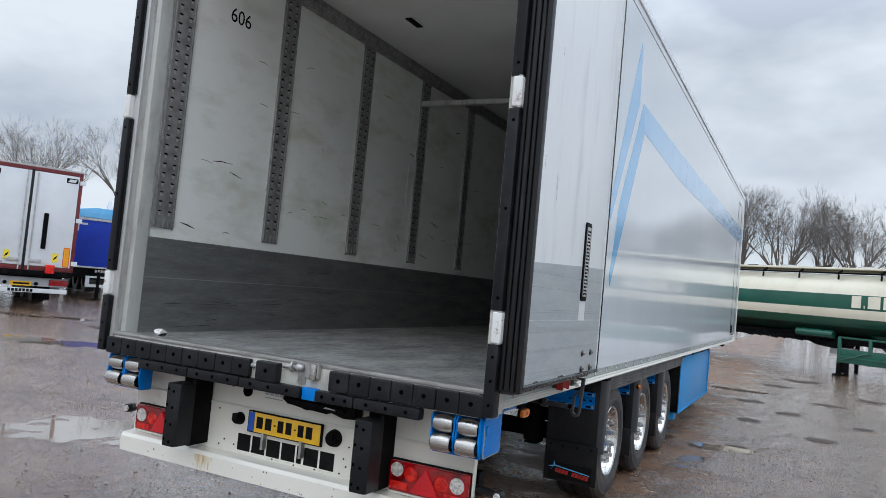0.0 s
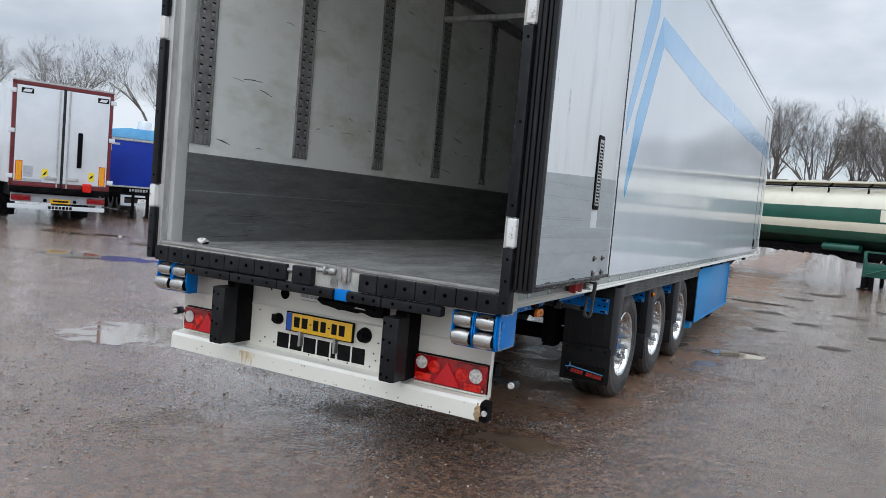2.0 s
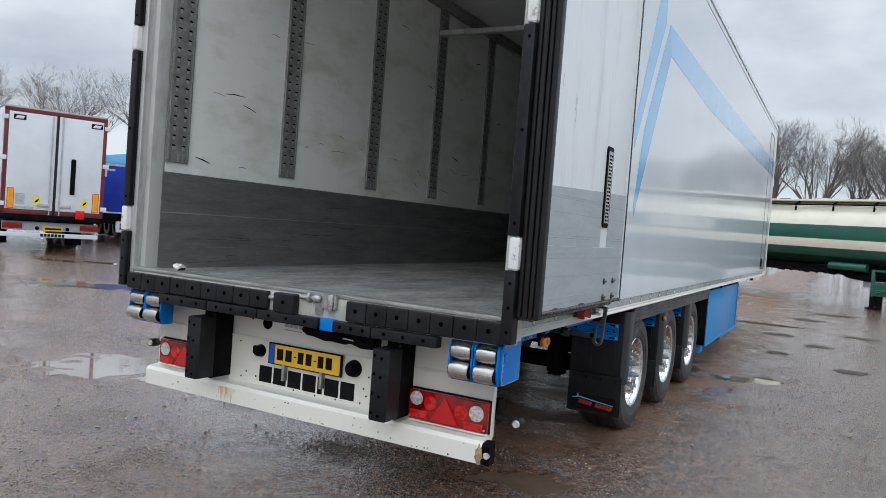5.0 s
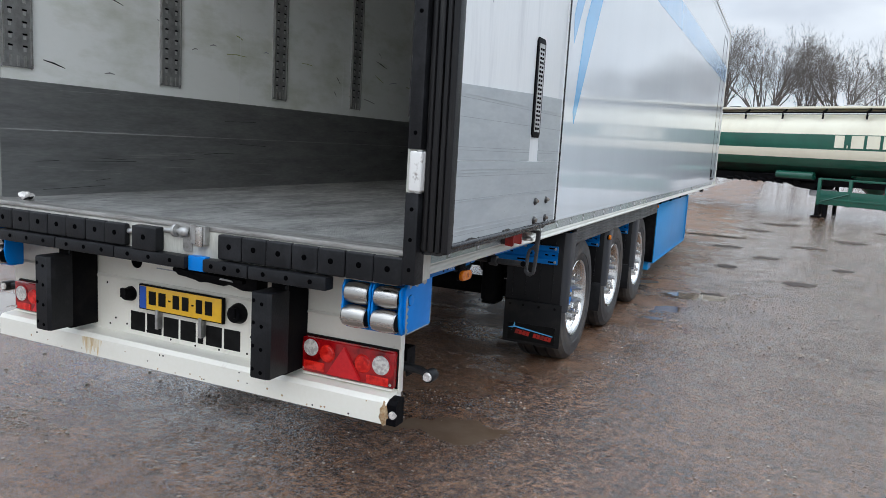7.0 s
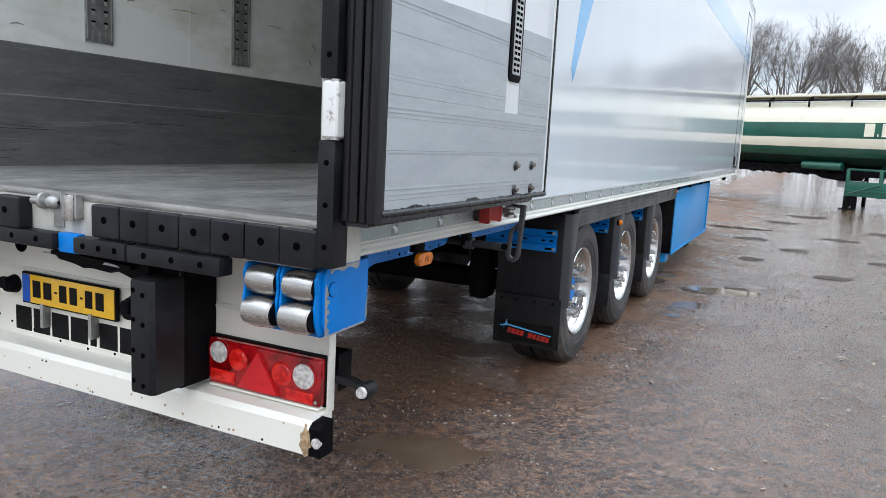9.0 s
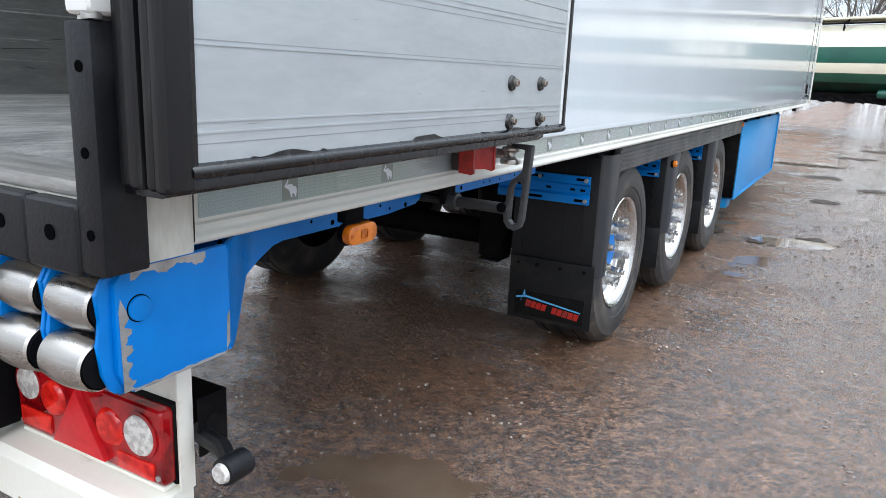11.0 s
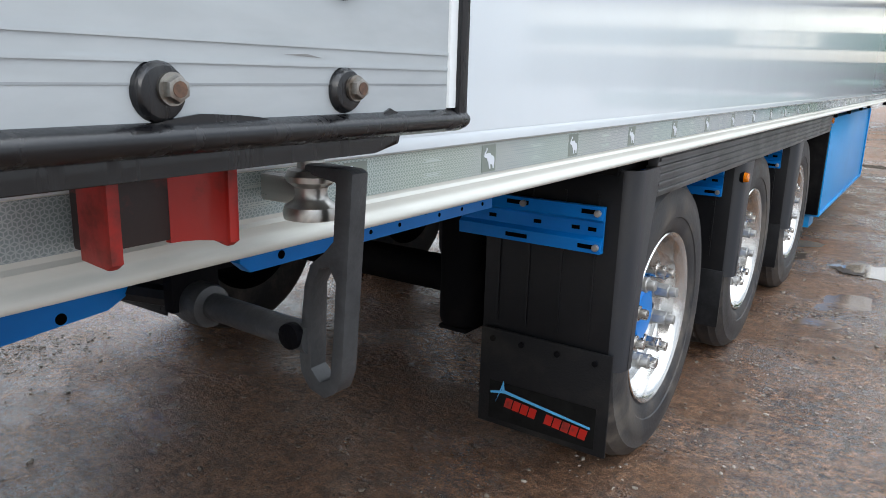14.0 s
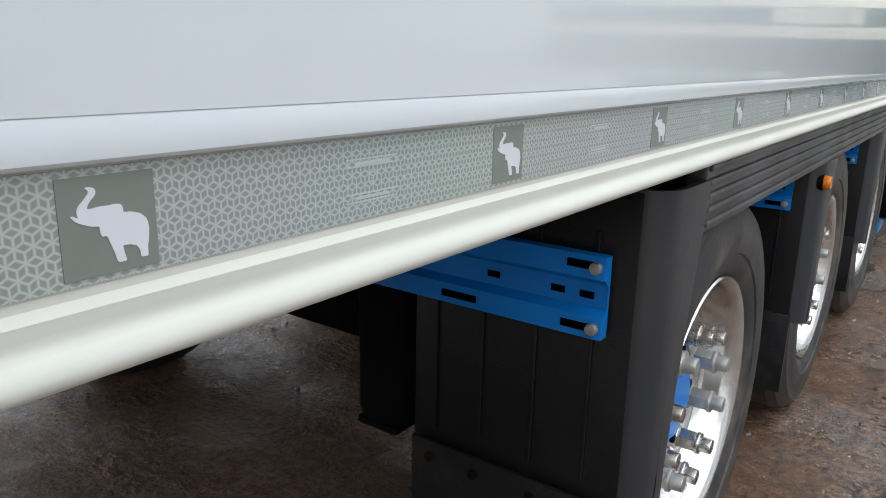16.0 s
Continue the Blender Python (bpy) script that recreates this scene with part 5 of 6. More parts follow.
# cargo bar across the inside
beam = thing("cargo_bar", "aluminium cargo bar across the trailer's load rails", "cargo bar", pose(0, 0, 0, 0, 0, -0.3))
part("bar_profile", X([(3.59, 3.605), (3.65, 3.605), (3.66, 3.615), (3.66, 3.65), (3.65, 3.66), (3.59, 3.66), (3.58, 3.65), (3.58, 3.615)], "x", -2.46, -0.06), FRAMEALU, beam)
for x0, x1 in ((-2.478, -2.455), (-0.06, -0.03)):
    part("bar_end", B(x0, x1, 3.585, 3.655, 3.60, 3.665, 0.006), TRACK, beam)

# scrap left in the corner
scrap = bmesh.new()
bmesh.ops.create_icosphere(scrap, subdivisions=2, radius=0.035)
for v in scrap.verts:
    v.co *= 1 + 0.5 * noise.noise(v.co * 40)
    v.co.z *= 0.8
    v.co += Vector((-2.25, 0.13, FLOOR + 0.026))
rag = tagged(part("crumpled_scrap", scrap, CLEAR, None), "small crumpled white scrap on the trailer floor", "litter")
part("dark_fold", X([(-2.24, 1.20), (-2.20, 1.205), (-2.185, 1.222), (-2.21, 1.215)], "y", 0.10, 0.125), INK, rag)


# ---- wheels, mudguards and chassis ----
def wheel(cy, side):
    """A wide single tyre on a polished rim with long nuts and a blue hub. side 1: right."""
    def s(x):
        return x if side > 0 else -2.515 - x

    sg = 1 if side > 0 else -1
    cz, R = 0.478, 0.494
    holder = part("wheel", REV([(sg * dx, r) for dx, r in ((-0.385, 0.285), (-0.388, 0.33), (-0.385, 0.40), (-0.372, 0.455), (-0.352, 0.484), (-0.33, R), (-0.30, R), (-0.296, R - 0.013), (-0.284, R - 0.013), (-0.28, R),
                          (-0.215, R + 0.001), (-0.211, R - 0.013), (-0.199, R - 0.013), (-0.195, R + 0.001), (-0.13, R + 0.001), (-0.126, R - 0.013), (-0.114, R - 0.013), (-0.11, R), (-0.055, R), (-0.050, R - 0.004), (-0.026, 0.484), (-0.004, 0.458), (0.003, 0.450), (0.002, 0.446), (0.010, 0.415), (0.014, 0.385), (0.010, 0.352), (0.006, 0.349), (0.004, 0.338), (-0.002, 0.315), (-0.014, 0.298), (-0.03, 0.288))],
                         (s(-0.035), cy, cz), 64), TREAD, trailer, "wide worn tyre with muddy sidewall")
    part("rim", REV([(sg * dx, r) for dx, r in ((-0.05, 0.280), (-0.018, 0.290), (-0.008, 0.300), (-0.004, 0.297), (-0.008, 0.287), (-0.020, 0.276), (-0.045, 0.268), (-0.075, 0.262), (-0.088, 0.252), (-0.092, 0.235), (-0.090, 0.215), (-0.084, 0.200), (-0.084, 0.146), (-0.088, 0.141), (-0.12, 0.140), (-0.20, 0.14))],
                    (s(-0.035), cy, cz), 56), CHROME, holder, "polished alloy rim")
    part("rim_back", REV([(sg * dx, r) for dx, r in ((-0.385, 0.287), (-0.36, 0.27), (-0.25, 0.255), (-0.20, 0.20), (-0.20, 0.0))], (s(-0.035), cy, cz), 40), CHASSIS, holder)
    part("hub", REV([(sg * dx, r) for dx, r in ((-0.16, 0.139), (-0.092, 0.138), (-0.084, 0.134), (-0.080, 0.128), (-0.079, 0.106), (-0.074, 0.102), (-0.070, 0.088), (-0.062, 0.082), (-0.060, 0.040), (-0.059, 0.0))], (s(-0.035), cy, cz), 32), BLUE, holder, "blue painted hub")
    for i in range(10):
        a = 2 * math.pi * (i + 0.5) / 10
        y, z = cy + 0.1675 * math.cos(a), cz + 0.1675 * math.sin(a)
        bm = C((s(-0.122), y, z), (s(-0.112), y, z), 0.031, 0.030, n=18, bevel=0.003)
        C((s(-0.113), y, z), (s(-0.070), y, z), 0.0265, 0.0255, n=6, bevel=0.003, bm=bm)
        C((s(-0.071), y, z), (s(-0.062), y, z), 0.0275, 0.0265, n=18, bevel=0.002, bm=bm)
        C((s(-0.063), y, z), (s(-0.036), y, z), 0.0190, 0.0175, n=12, bevel=0.002, bm=bm)
        part("wheel_nut", bm, STEEL if i % 3 else GALV, holder)
    for i in range(5):
        a = 2 * math.pi * i / 5
        y, z = cy + 0.117 * math.cos(a), cz + 0.117 * math.sin(a)
        part("hub_bolt", C((s(-0.118), y, z), (s(-0.106), y, z), 0.011, n=6), CHASSIS, holder)
    return holder


AXLES = (3.143, 4.453, 5.763)
for cy in AXLES:
    wheel(cy, 1)
    wheel(cy, -1)
    part("axle", C((-2.2, cy, 0.478), (-0.3, cy, 0.478), 0.075, n=20), CHASSIS, trailer)
    for x in (-0.62, -1.895):
        part("trailing_arm", X([(cy - 0.38, 0.62), (cy - 0.1, 0.58), (cy + 0.5, 0.72), (cy + 0.5, 0.80), (cy, 0.70), (cy - 0.38, 0.68)], "x", x - 0.05, x + 0.05, 0.01), CHASSIS, trailer)
        part("air_bellows", C((x, cy - 0.30, 0.66), (x, cy - 0.30, 0.98), 0.12, 0.13, n=24, bevel=0.03), RUBBER, trailer)
        part("brake_chamber", C((x + 0.0, cy + 0.16, 0.44), (x + 0.0, cy + 0.44, 0.46), 0.085, n=20, bevel=0.02), CHASSIS, trailer)


def lettering(parent, x0, y, z0, w, s):
    """A red row of slanted blocks under a blue zigzag line: the operator's mark as plain shapes."""
    part("mark_line", X([(x0, z0 + 0.075), (x0 + 0.05, z0 + 0.085), (x0 + w, z0 + 0.050), (x0 + w, z0 + 0.057), (x0 + 0.052, z0 + 0.095), (x0, z0 + 0.082)], "y", y - 0.0015, y), MIDBLUE, parent)
    part("mark_line", X([(x0 + 0.02, z0 + 0.05), (x0 + 0.045, z0 + 0.125), (x0 + 0.052, z0 + 0.085), (x0 + 0.042, z0 + 0.085), (x0 + 0.04, z0 + 0.098)], "y", y - 0.0022, y - 0.0006), MIDBLUE, parent)
    for i in range(10):
        if i == 4:
            continue
        a = x0 + 0.05 + i * (w - 0.06) / 10
        zz = z0 + 0.040 - 0.030 * i / 10
        part("mark_block", X([(a, zz), (a + 0.024, zz - 0.002), (a + 0.032, zz + 0.031), (a + 0.008, zz + 0.033)], "y", y - 0.0015, y), REDPLASTIC, parent)


def mudguard(y0, side, flap, bracket, top):
    """Moulded black mudguard panel behind a wheel, with its cheek, bracket and hanging flap."""
    def s(x):
        return x if side > 0 else -2.515 - x

    def box(x0, x1, *rest, **kw):
        a, b = sorted((s(x0), s(x1)))
        return B(a, b, *rest, **kw)

    guard = part("mudguard", box(-0.450, -0.03, y0, y0 + 0.006, 0.46, 1.03, bevel=0.002), GUARD, trailer, "black moulded plastic mudguard")
    # cheek: a rounded corner swept forward along the tyre
    bm = bmesh.new()
    prof = [(-0.05, 0.0), (-0.028, 0.001), (-0.012, 0.005), (0.002, 0.015), (0.010, 0.032), (0.014, 0.050), (0.015, 0.085), (0.015, 0.14)]
    rows = []
    for k in (0.0, 0.19, 0.39, 0.60, 0.77, 0.89, 1.0):
        z = 0.45 + k * (top - 0.45)
        reach = 0.075 + 0.10 * max(0.0, (z - 0.45) / 0.585) ** 1.5
        rows.append([bm.verts.new((s(x), y0 + min(y, 0.14) / 0.14 * reach if y > 0.05 else y0 + y, z)) for x, y in prof])
    for a, b in zip(rows, rows[1:]):
        for i in range(len(prof) - 1):
            bm.faces.new((a[i], a[i + 1], b[i + 1], b[i]))
    bmesh.ops.recalc_face_normals(bm, faces=bm.faces)
    bmesh.ops.solidify(bm, geom=bm.faces[:], thickness=0.012)
    bmesh.ops.recalc_face_normals(bm, faces=bm.faces)
    part("guard_cheek", bm, CHEEK, guard, smooth=60)
    for x in (-0.40, -0.30, -0.195, -0.095):
        part("guard_rib", box(x - 0.004, x + 0.004, y0 - 0.005, y0 + 0.002, 0.53, 0.965, bevel=0.003), GUARD, guard)
    part("guard_shelf", box(-0.45, -0.04, y0 - 0.02, y0 + 0.30, 1.02, 1.045, bevel=0.004), PLASTIC, guard)
    if flap:
        f = part("mud_flap", box(-0.445, -0.01, y0 - 0.016, y0 - 0.006, 0.185, 0.505, bevel=0.003), mat("ribbed_rubber_flap", (0.009, 0.009, 0.010), 0.6, spec=0.2, second=(0.026, 0.024, 0.021), scale=6, spread=(0.5, 0.8), bump=0.2, bump_scale=160) if "ribbed_rubber_flap" not in bpy.data.materials else bpy.data.materials["ribbed_rubber_flap"], guard, "rubber mud flap with a coloured mark")
        part("flap_label", box(-0.405, -0.045, y0 - 0.018, y0 - 0.016, 0.205, 0.335), INK, f)
        lettering(f, min(s(-0.40), s(-0.05)), y0 - 0.0182, 0.215, 0.34, side)
        for x in (-0.40, -0.30, -0.18, -0.06):
            part("flap_bolt", C((s(x), y0 - 0.016, 0.474), (s(x), y0 - 0.024, 0.474), 0.010, n=14, bevel=0.003), CHASSIS, f)
    else:
        part("lower_flap", box(-0.44, -0.025, y0 - 0.008, y0 + 0.004, 0.22, 0.475, bevel=0.003), RUBBER, guard)
    if bracket:
        hat = [(y0 - 0.012, 0.800), (y0 - 0.034, 0.800), (y0 - 0.036, 0.836), (y0 - 0.020, 0.846), (y0 - 0.020, 0.886), (y0 - 0.036, 0.896), (y0 - 0.034, 0.932), (y0 - 0.012, 0.932)]
        a, b = sorted((s(-0.53), s(-0.066)))
        br = part("guard_bracket", X(hat, "x", a, b, 0.002), BLUE, guard, "blue pressed-steel bracket with slots")
        for x, z, w in ((-0.33, 0.917, 0.035), (-0.103, 0.917, 0.026), (-0.33, 0.818, 0.035), (-0.106, 0.818, 0.028)):
            part("bracket_slot", box(x - w, x + w, y0 - 0.0375, y0 - 0.030, z - 0.006, z + 0.006), DARK, br)
        for x in (-0.42, -0.27, -0.15, -0.10):
            part("bracket_slot", box(x - 0.012, x + 0.012, y0 - 0.0215, y0 - 0.016, 0.860, 0.871), DARK, br)
        for x, z in ((-0.080, 0.915), (-0.080, 0.818), (-0.31, 0.916)):
            part("bracket_bolt", C((s(x), y0 - 0.034, z), (s(x), y0 - 0.046, z), 0.010, n=14, bevel=0.003), GALV, br)
    return guard


for side in (1, -1):
    mudguard(2.638, side, True, True, 1.035)
    mudguard(3.948, side, False, True, 0.948)
    mudguard(5.258, side, False, True, 0.948)
    sx0, sx1 = (-0.022, 0.010) if side > 0 else (-2.525, -2.493)
    skirt = part("guard_skirt", B(sx0, sx1, 2.80, 6.56, 0.945, 1.0745, 0.004), mat("dark_skirt", (0.105, 0.106, 0.108), 0.34, 0.3, second=(0.075, 0.075, 0.074), scale=3, rough2=0.5) if "dark_skirt" not in bpy.data.materials else bpy.data.materials["dark_skirt"], trailer, "dark ribbed side skirt above the wheels")
    for z in (0.955, 0.978, 1.001, 1.024, 1.047):
        part("skirt_rib", B(sx0 - 0.007, sx1 + 0.007, 2.805, 6.555, z, z + 0.012, 0.005), bpy.data.materials["dark_skirt"], skirt)
# amber side markers
for x, y, z in ((0.004, 3.975, 0.885), (0.0, 6.60, 1.02)):
    mk = part("side_marker", C((x, y, z), (x + 0.022, y, z), 0.022, 0.019, n=20, bevel=0.004), AMBER, trailer, "amber side marker lamp")
    part("marker_base", C((x - 0.012, y, z), (x + 0.002, y, z), 0.026, n=20), PLASTIC, mk)


def stadium(cy, cz, half, r, n=9):
    """Outline of a slot with round ends, lying along y."""
    right = [(cy + half - r + r * math.cos(a), cz + r * math.sin(a)) for a in [-math.pi / 2 + math.pi * i / (n - 1) for i in range(n)]]
    return right + [(2 * cy - y, 2 * cz - z) for y, z in right]


mk = part("side_marker", X(stadium(0.697, 1.006, 0.057, 0.0235), "x", 0.012, 0.034, 0.006), AMBER, trailer, "oval amber side marker lamp")
part("marker_base", X(stadium(0.698, 1.006, 0.0605, 0.0270), "x", 0.0, 0.014, 0.003), PLASTIC, mk)
DARKAMBER = mat("dark_amber", (0.34, 0.075, 0.003), 0.2, second=(0.6, 0.16, 0.006), scale=60)
part("marker_insert", B(0.0335, 0.0348, 0.686, 0.710, 0.996, 1.016, 0.003), DARKAMBER, mk)
part("marker_ridge", X(stadium(0.697, 1.006, 0.040, 0.0125), "x", 0.0335, 0.0343), AMBER, mk)
for y in (0.652, 0.744):
    part("marker_screw", C((0.033, y, 1.005), (0.0352, y, 1.005), 0.0045, n=12), DARKAMBER, mk)
part("marker_bracket", B(-0.02, 0.006, 0.665, 0.735, 1.03, 1.085, 0.003), CHASSIS, trailer)

# blue chassis rails with their holes
for x in (-0.150, -2.375):
    r = part("chassis_rail", X([(0.30, 1.075), (0.30, 0.978), (1.05, 0.978), (1.20, 0.988), (1.245, 1.01), (1.245, 1.075)], "x", x - 0.012, x + 0.012, 0.002), BLUE, trailer, "blue chassis rail with punched holes")
    r2 = part("chassis_rail", X([(1.405, 1.075), (1.405, 1.005), (1.425, 0.988), (2.12, 0.990), (2.12, 1.075)], "x", x - 0.012, x + 0.012, 0.002), BLUE, trailer)
    for i in range(24):
        y = 0.42 + 0.071 * i + 0.012 * (i % 3)
        if 1.19 < y < 1.44:
            continue
        z = (0.993 if y < 1.3 else 1.004) + (0.014 if i % 4 == 0 else 0)
        part("rail_hole", C((x + 0.010, y, z), (x + 0.0128, y, z), 0.0042 if i % 5 else 0.007, n=12), DARK, r if y < 1.3 else r2)
    for y in (0.872, 0.893, 0.918):
        part("rail_rivet", C((x + 0.010, y, 0.992), (x + 0.014, y, 0.992), 0.0045, n=12), WHITEPANEL, r)
for x in (-0.85, -1.665):
    part("main_beam", X([(0.262, 1.06), (0.262, 0.86), (1.6, 0.78), (8.0, 0.76), (9.5, 1.0), (13.0, 1.0), (13.0, 1.085)], "x", x - 0.06, x + 0.06), CHASSIS, trailer, "black chassis beam")
for y in (0.9, 1.8, 2.6, 6.7, 7.6, 9.0, 11.0):
    part("cross_member", B(-2.34, -0.175, y, y + 0.09, 1.0, 1.085, 0.004), CHASSIS, trailer)
part("underfloor", B(-2.50, -0.03, 0.10, FRONT, 1.078, 1.09), CHASSIS, trailer)
part("support_foot", C((-0.61, 2.78, 0.44), (-0.61, 2.78, 0.95), 0.085, n=24, bevel=0.02), CHASSIS, trailer, "black air spring")
part("foot_plate", B(-0.665, -0.555, 2.705, 2.86, 0.425, 0.440, 0.004), CHASSIS, trailer)
part("air_tank", C((-1.25, 0.75, 0.80), (-1.25, 2.3, 0.80), 0.13, n=28, bevel=0.04), CHASSIS, trailer)

# blue pallet box
box_ = part("pallet_box", B(-2.503, -0.012, 6.70, 9.80, 0.31, 1.03, 0.006), BOXBLUE, trailer, "blue steel pallet box")
part("box_edge", B(-0.70, -0.006, 6.655, 6.70, 0.33, 1.05, 0.004), PLASTIC, box_)
part("box_rim", B(-0.012, 0.002, 6.705, 6.73, 0.31, 1.03, 0.003), BOXBLUE, box_)
part("box_rim", B(-0.012, 0.002, 9.76, 9.795, 0.31, 1.03, 0.003), BOXBLUE, box_)
part("box_rim", B(-0.012, 0.002, 6.73, 9.76, 0.31, 0.335, 0.003), BOXBLUE, box_)
part("box_step", B(-0.70, -0.06, 6.72, 6.95, 0.22, 0.31, 0.004), BOXBLUE, box_)
for y in (6.9, 7.8, 8.8, 9.6):
    part("box_hanger", B(-0.03, 0.0, y, y + 0.05, 1.03, 1.075, 0.003), CHASSIS, box_)
for x in (-0.45, -2.05):
    leg = part("landing_leg", B(x - 0.06, x + 0.06, 10.2, 10.32, 0.25, 1.08, 0.008), CHASSIS, trailer, "dark steel landing leg")
    part("leg_foot", B(x - 0.15, x + 0.15, 10.12, 10.40, 0.005, 0.05, 0.01), CHASSIS, leg)
    part("inner_leg", B(x - 0.045, x + 0.045, 10.215, 10.305, 0.05, 0.3, 0.004), CHASSIS, leg)
part("coupling", B(-0.02, 0.03, 11.6, 11.75, 1.02, 1.07, 0.01), CHASSIS, trailer)


# ---- the yard beyond ----
def parked_trailer():
    """White box trailer seen from behind, with maroon frame."""
    t = thing("parked_box_trailer", "parked white box trailer with maroon rear frame", "semi-trailer", pose(-17.80, 9.68, 0, 0, 0, 66.5))
    W, H, Z0 = 1.28, 3.93, 1.12
    part("body", B(-W, W, 0.1, 12.0, Z0, H, 0.02), WHITEPANEL, t)
    for x0, x1 in ((-W, -W + 0.09), (W - 0.09, W)):
        part("frame_post", B(x0, x1, -0.02, 0.1, Z0 - 0.05, H, 0.008), MAROON, t)
    part("frame_header", B(-W, W, -0.02, 0.1, H - 0.12, H, 0.008), MAROON, t)
    part("frame_sill", B(-W, W, -0.02, 0.1, Z0 - 0.06, Z0 + 0.06, 0.008), MAROON, t)
    part("header_trim", B(-W, W, -0.025, 0.0, H - 0.02, H + 0.03, 0.005), LIGHTGREY, t)
    for x0, x1, lock in ((-W + 0.1, -0.03, -0.12), (0.03, W - 0.1, 0.13)):
        d = part("rear_door", B(x0, x1, -0.03, 0.09, Z0 + 0.07, H - 0.13, 0.008), WHITEPANEL, t, "white rear door leaf")
        part("lock_rod", C((lock, -0.05, Z0 - 0.05), (lock, -0.05, H - 0.15), 0.018, n=10), LIGHTGREY, d)
        part("lock_handle", B(lock - 0.30 if lock < 0 else lock - 0.02, lock + 0.02 if lock < 0 else lock + 0.30, -0.075, -0.03, Z0 + 0.17, Z0 + 0.26, 0.012), LIGHTGREY, d)
        for z in (H - 0.3, 2.55, Z0 + 0.2):
            hx = -W if lock < 0 else W
            part("hinge", B(hx - 0.08, hx + 0.08, -0.06, -0.02, z - 0.06, z + 0.06, 0.01), WHITEPANEL, d)
        mx = -W + 0.22 if lock < 0 else W - 0.22
        part("marker_board", B(mx - 0.07, mx + 0.07, -0.036, -0.03, Z0 + 0.1, Z0 + 0.62), ORANGEMARK, d, "orange marker board")
        part("board_edge", B(mx - 0.085, mx + 0.085, -0.0335, -0.03, Z0 + 0.085, Z0 + 0.635), REDBRIGHT, d)
        sx = -0.42 if lock < 0 else W - 0.5
        part("warning_sticker", B(sx - 0.08, sx + 0.08, -0.034, -0.03, Z0 + 0.2, Z0 + 0.45), YELLOWSIGN, d)
        part("sticker_mark", X([(sx - 0.06, Z0 + 0.26), (sx + 0.02, Z0 + 0.30), (sx + 0.06, Z0 + 0.40), (sx - 0.02, Z0 + 0.34)], "y", -0.036, -0.034), INK, d)
        lx = -W + 0.35 if lock < 0 else W - 0.28
        part("logo_block", B(lx - 0.15, lx + 0.15, -0.034, -0.03, H - 0.34, H - 0.2), INK, d)
        part("logo_shape", X([(lx - 0.12, H - 0.31), (lx + 0.08, H - 0.31), (lx + 0.12, H - 0.23), (lx - 0.06, H - 0.23)], "y", -0.036, -0.034), WHITEPANEL, d)
    part("door_seal", B(-0.035, 0.035, -0.04, 0.0, Z0 - 0.05, H - 0.1), SEAL, t)
    part("black_post", B(0.38, 0.50, -0.06, -0.03, Z0 + 0.55, Z0 + 1.55, 0.03), PLASTIC, t)
    part("grey_plate", B(-0.95, -0.72, -0.034, -0.03, Z0 + 0.2, Z0 + 0.5), STICKER, t)
    part("number_bar", B(-0.98, -0.5, -0.034, -0.031, Z0 + 0.09, Z0 + 0.15), STICKER, t)
    part("red_tag", B(0.55, 0.78, -0.12, -0.06, Z0 - 0.12, Z0 + 0.12, 0.01), REDBRIGHT, t)
    part("dock_bumper", B(-W, W, -0.06, 0.1, Z0 - 0.22, Z0 - 0.06, 0.02), PLASTIC, t)
    part("valance", B(-1.2, 1.2, 0.1, 0.2, 0.62, 0.86, 0.01), STICKER, t)
    part("underrun_bumper", B(-1.27, 1.2, 0.05, 0.18, 0.44, 0.56, 0.01), WHITEPANEL, t)
    for i in range(7):
        part("lettering_block", B(-0.28 + 0.09 * i, -0.21 + 0.09 * i, 0.045, 0.05, 0.46, 0.54), INK, t)
    part("number_plate", B(-0.24, 0.28, 0.08, 0.1, 0.62, 0.74), YELLOW, t)
    part("plate_bar", B(-0.16, 0.24, 0.077, 0.08, 0.655, 0.705), INK, t)
    for x in (-1.2, 0.72):
        part("tail_lamp", B(x, x + 0.48, 0.06, 0.12, 0.66, 0.82, 0.01), REDLENS, t)
    for x in (-0.36, 0.40):
        part("plate_lamp", C((x, 0.1, 0.69), (x, 0.06, 0.69), 0.05, n=16), PLASTIC, t)
    part("chassis", B(-1.1, 1.1, 0.3, 11.5, 0.75, 1.1), CHASSIS, t)
    for x in (-1.02, 1.02):
        part("mud_flap", B(x - 0.24, x + 0.24, 2.28, 2.31, 0.12, 1.08, 0.006), PLASTIC, t)
    for x in (-1.22, 1.18):
        part("side_guard", B(x, x + 0.04, 6.4, 10.6, 0.36, 1.02, 0.01), CHASSIS, t)
    for y in (2.9, 4.2, 5.5):
        for x in (-1.05, 1.05):
            part("wheel", REV([(-0.19, 0.25), (-0.19, 0.45), (-0.15, 0.50), (0.15, 0.50), (0.19, 0.45), (0.19, 0.25), (0.10, 0.2), (0.1, 0.0)], (x, y, 0.50), 32), TREAD, t)
    return t


parked_trailer()


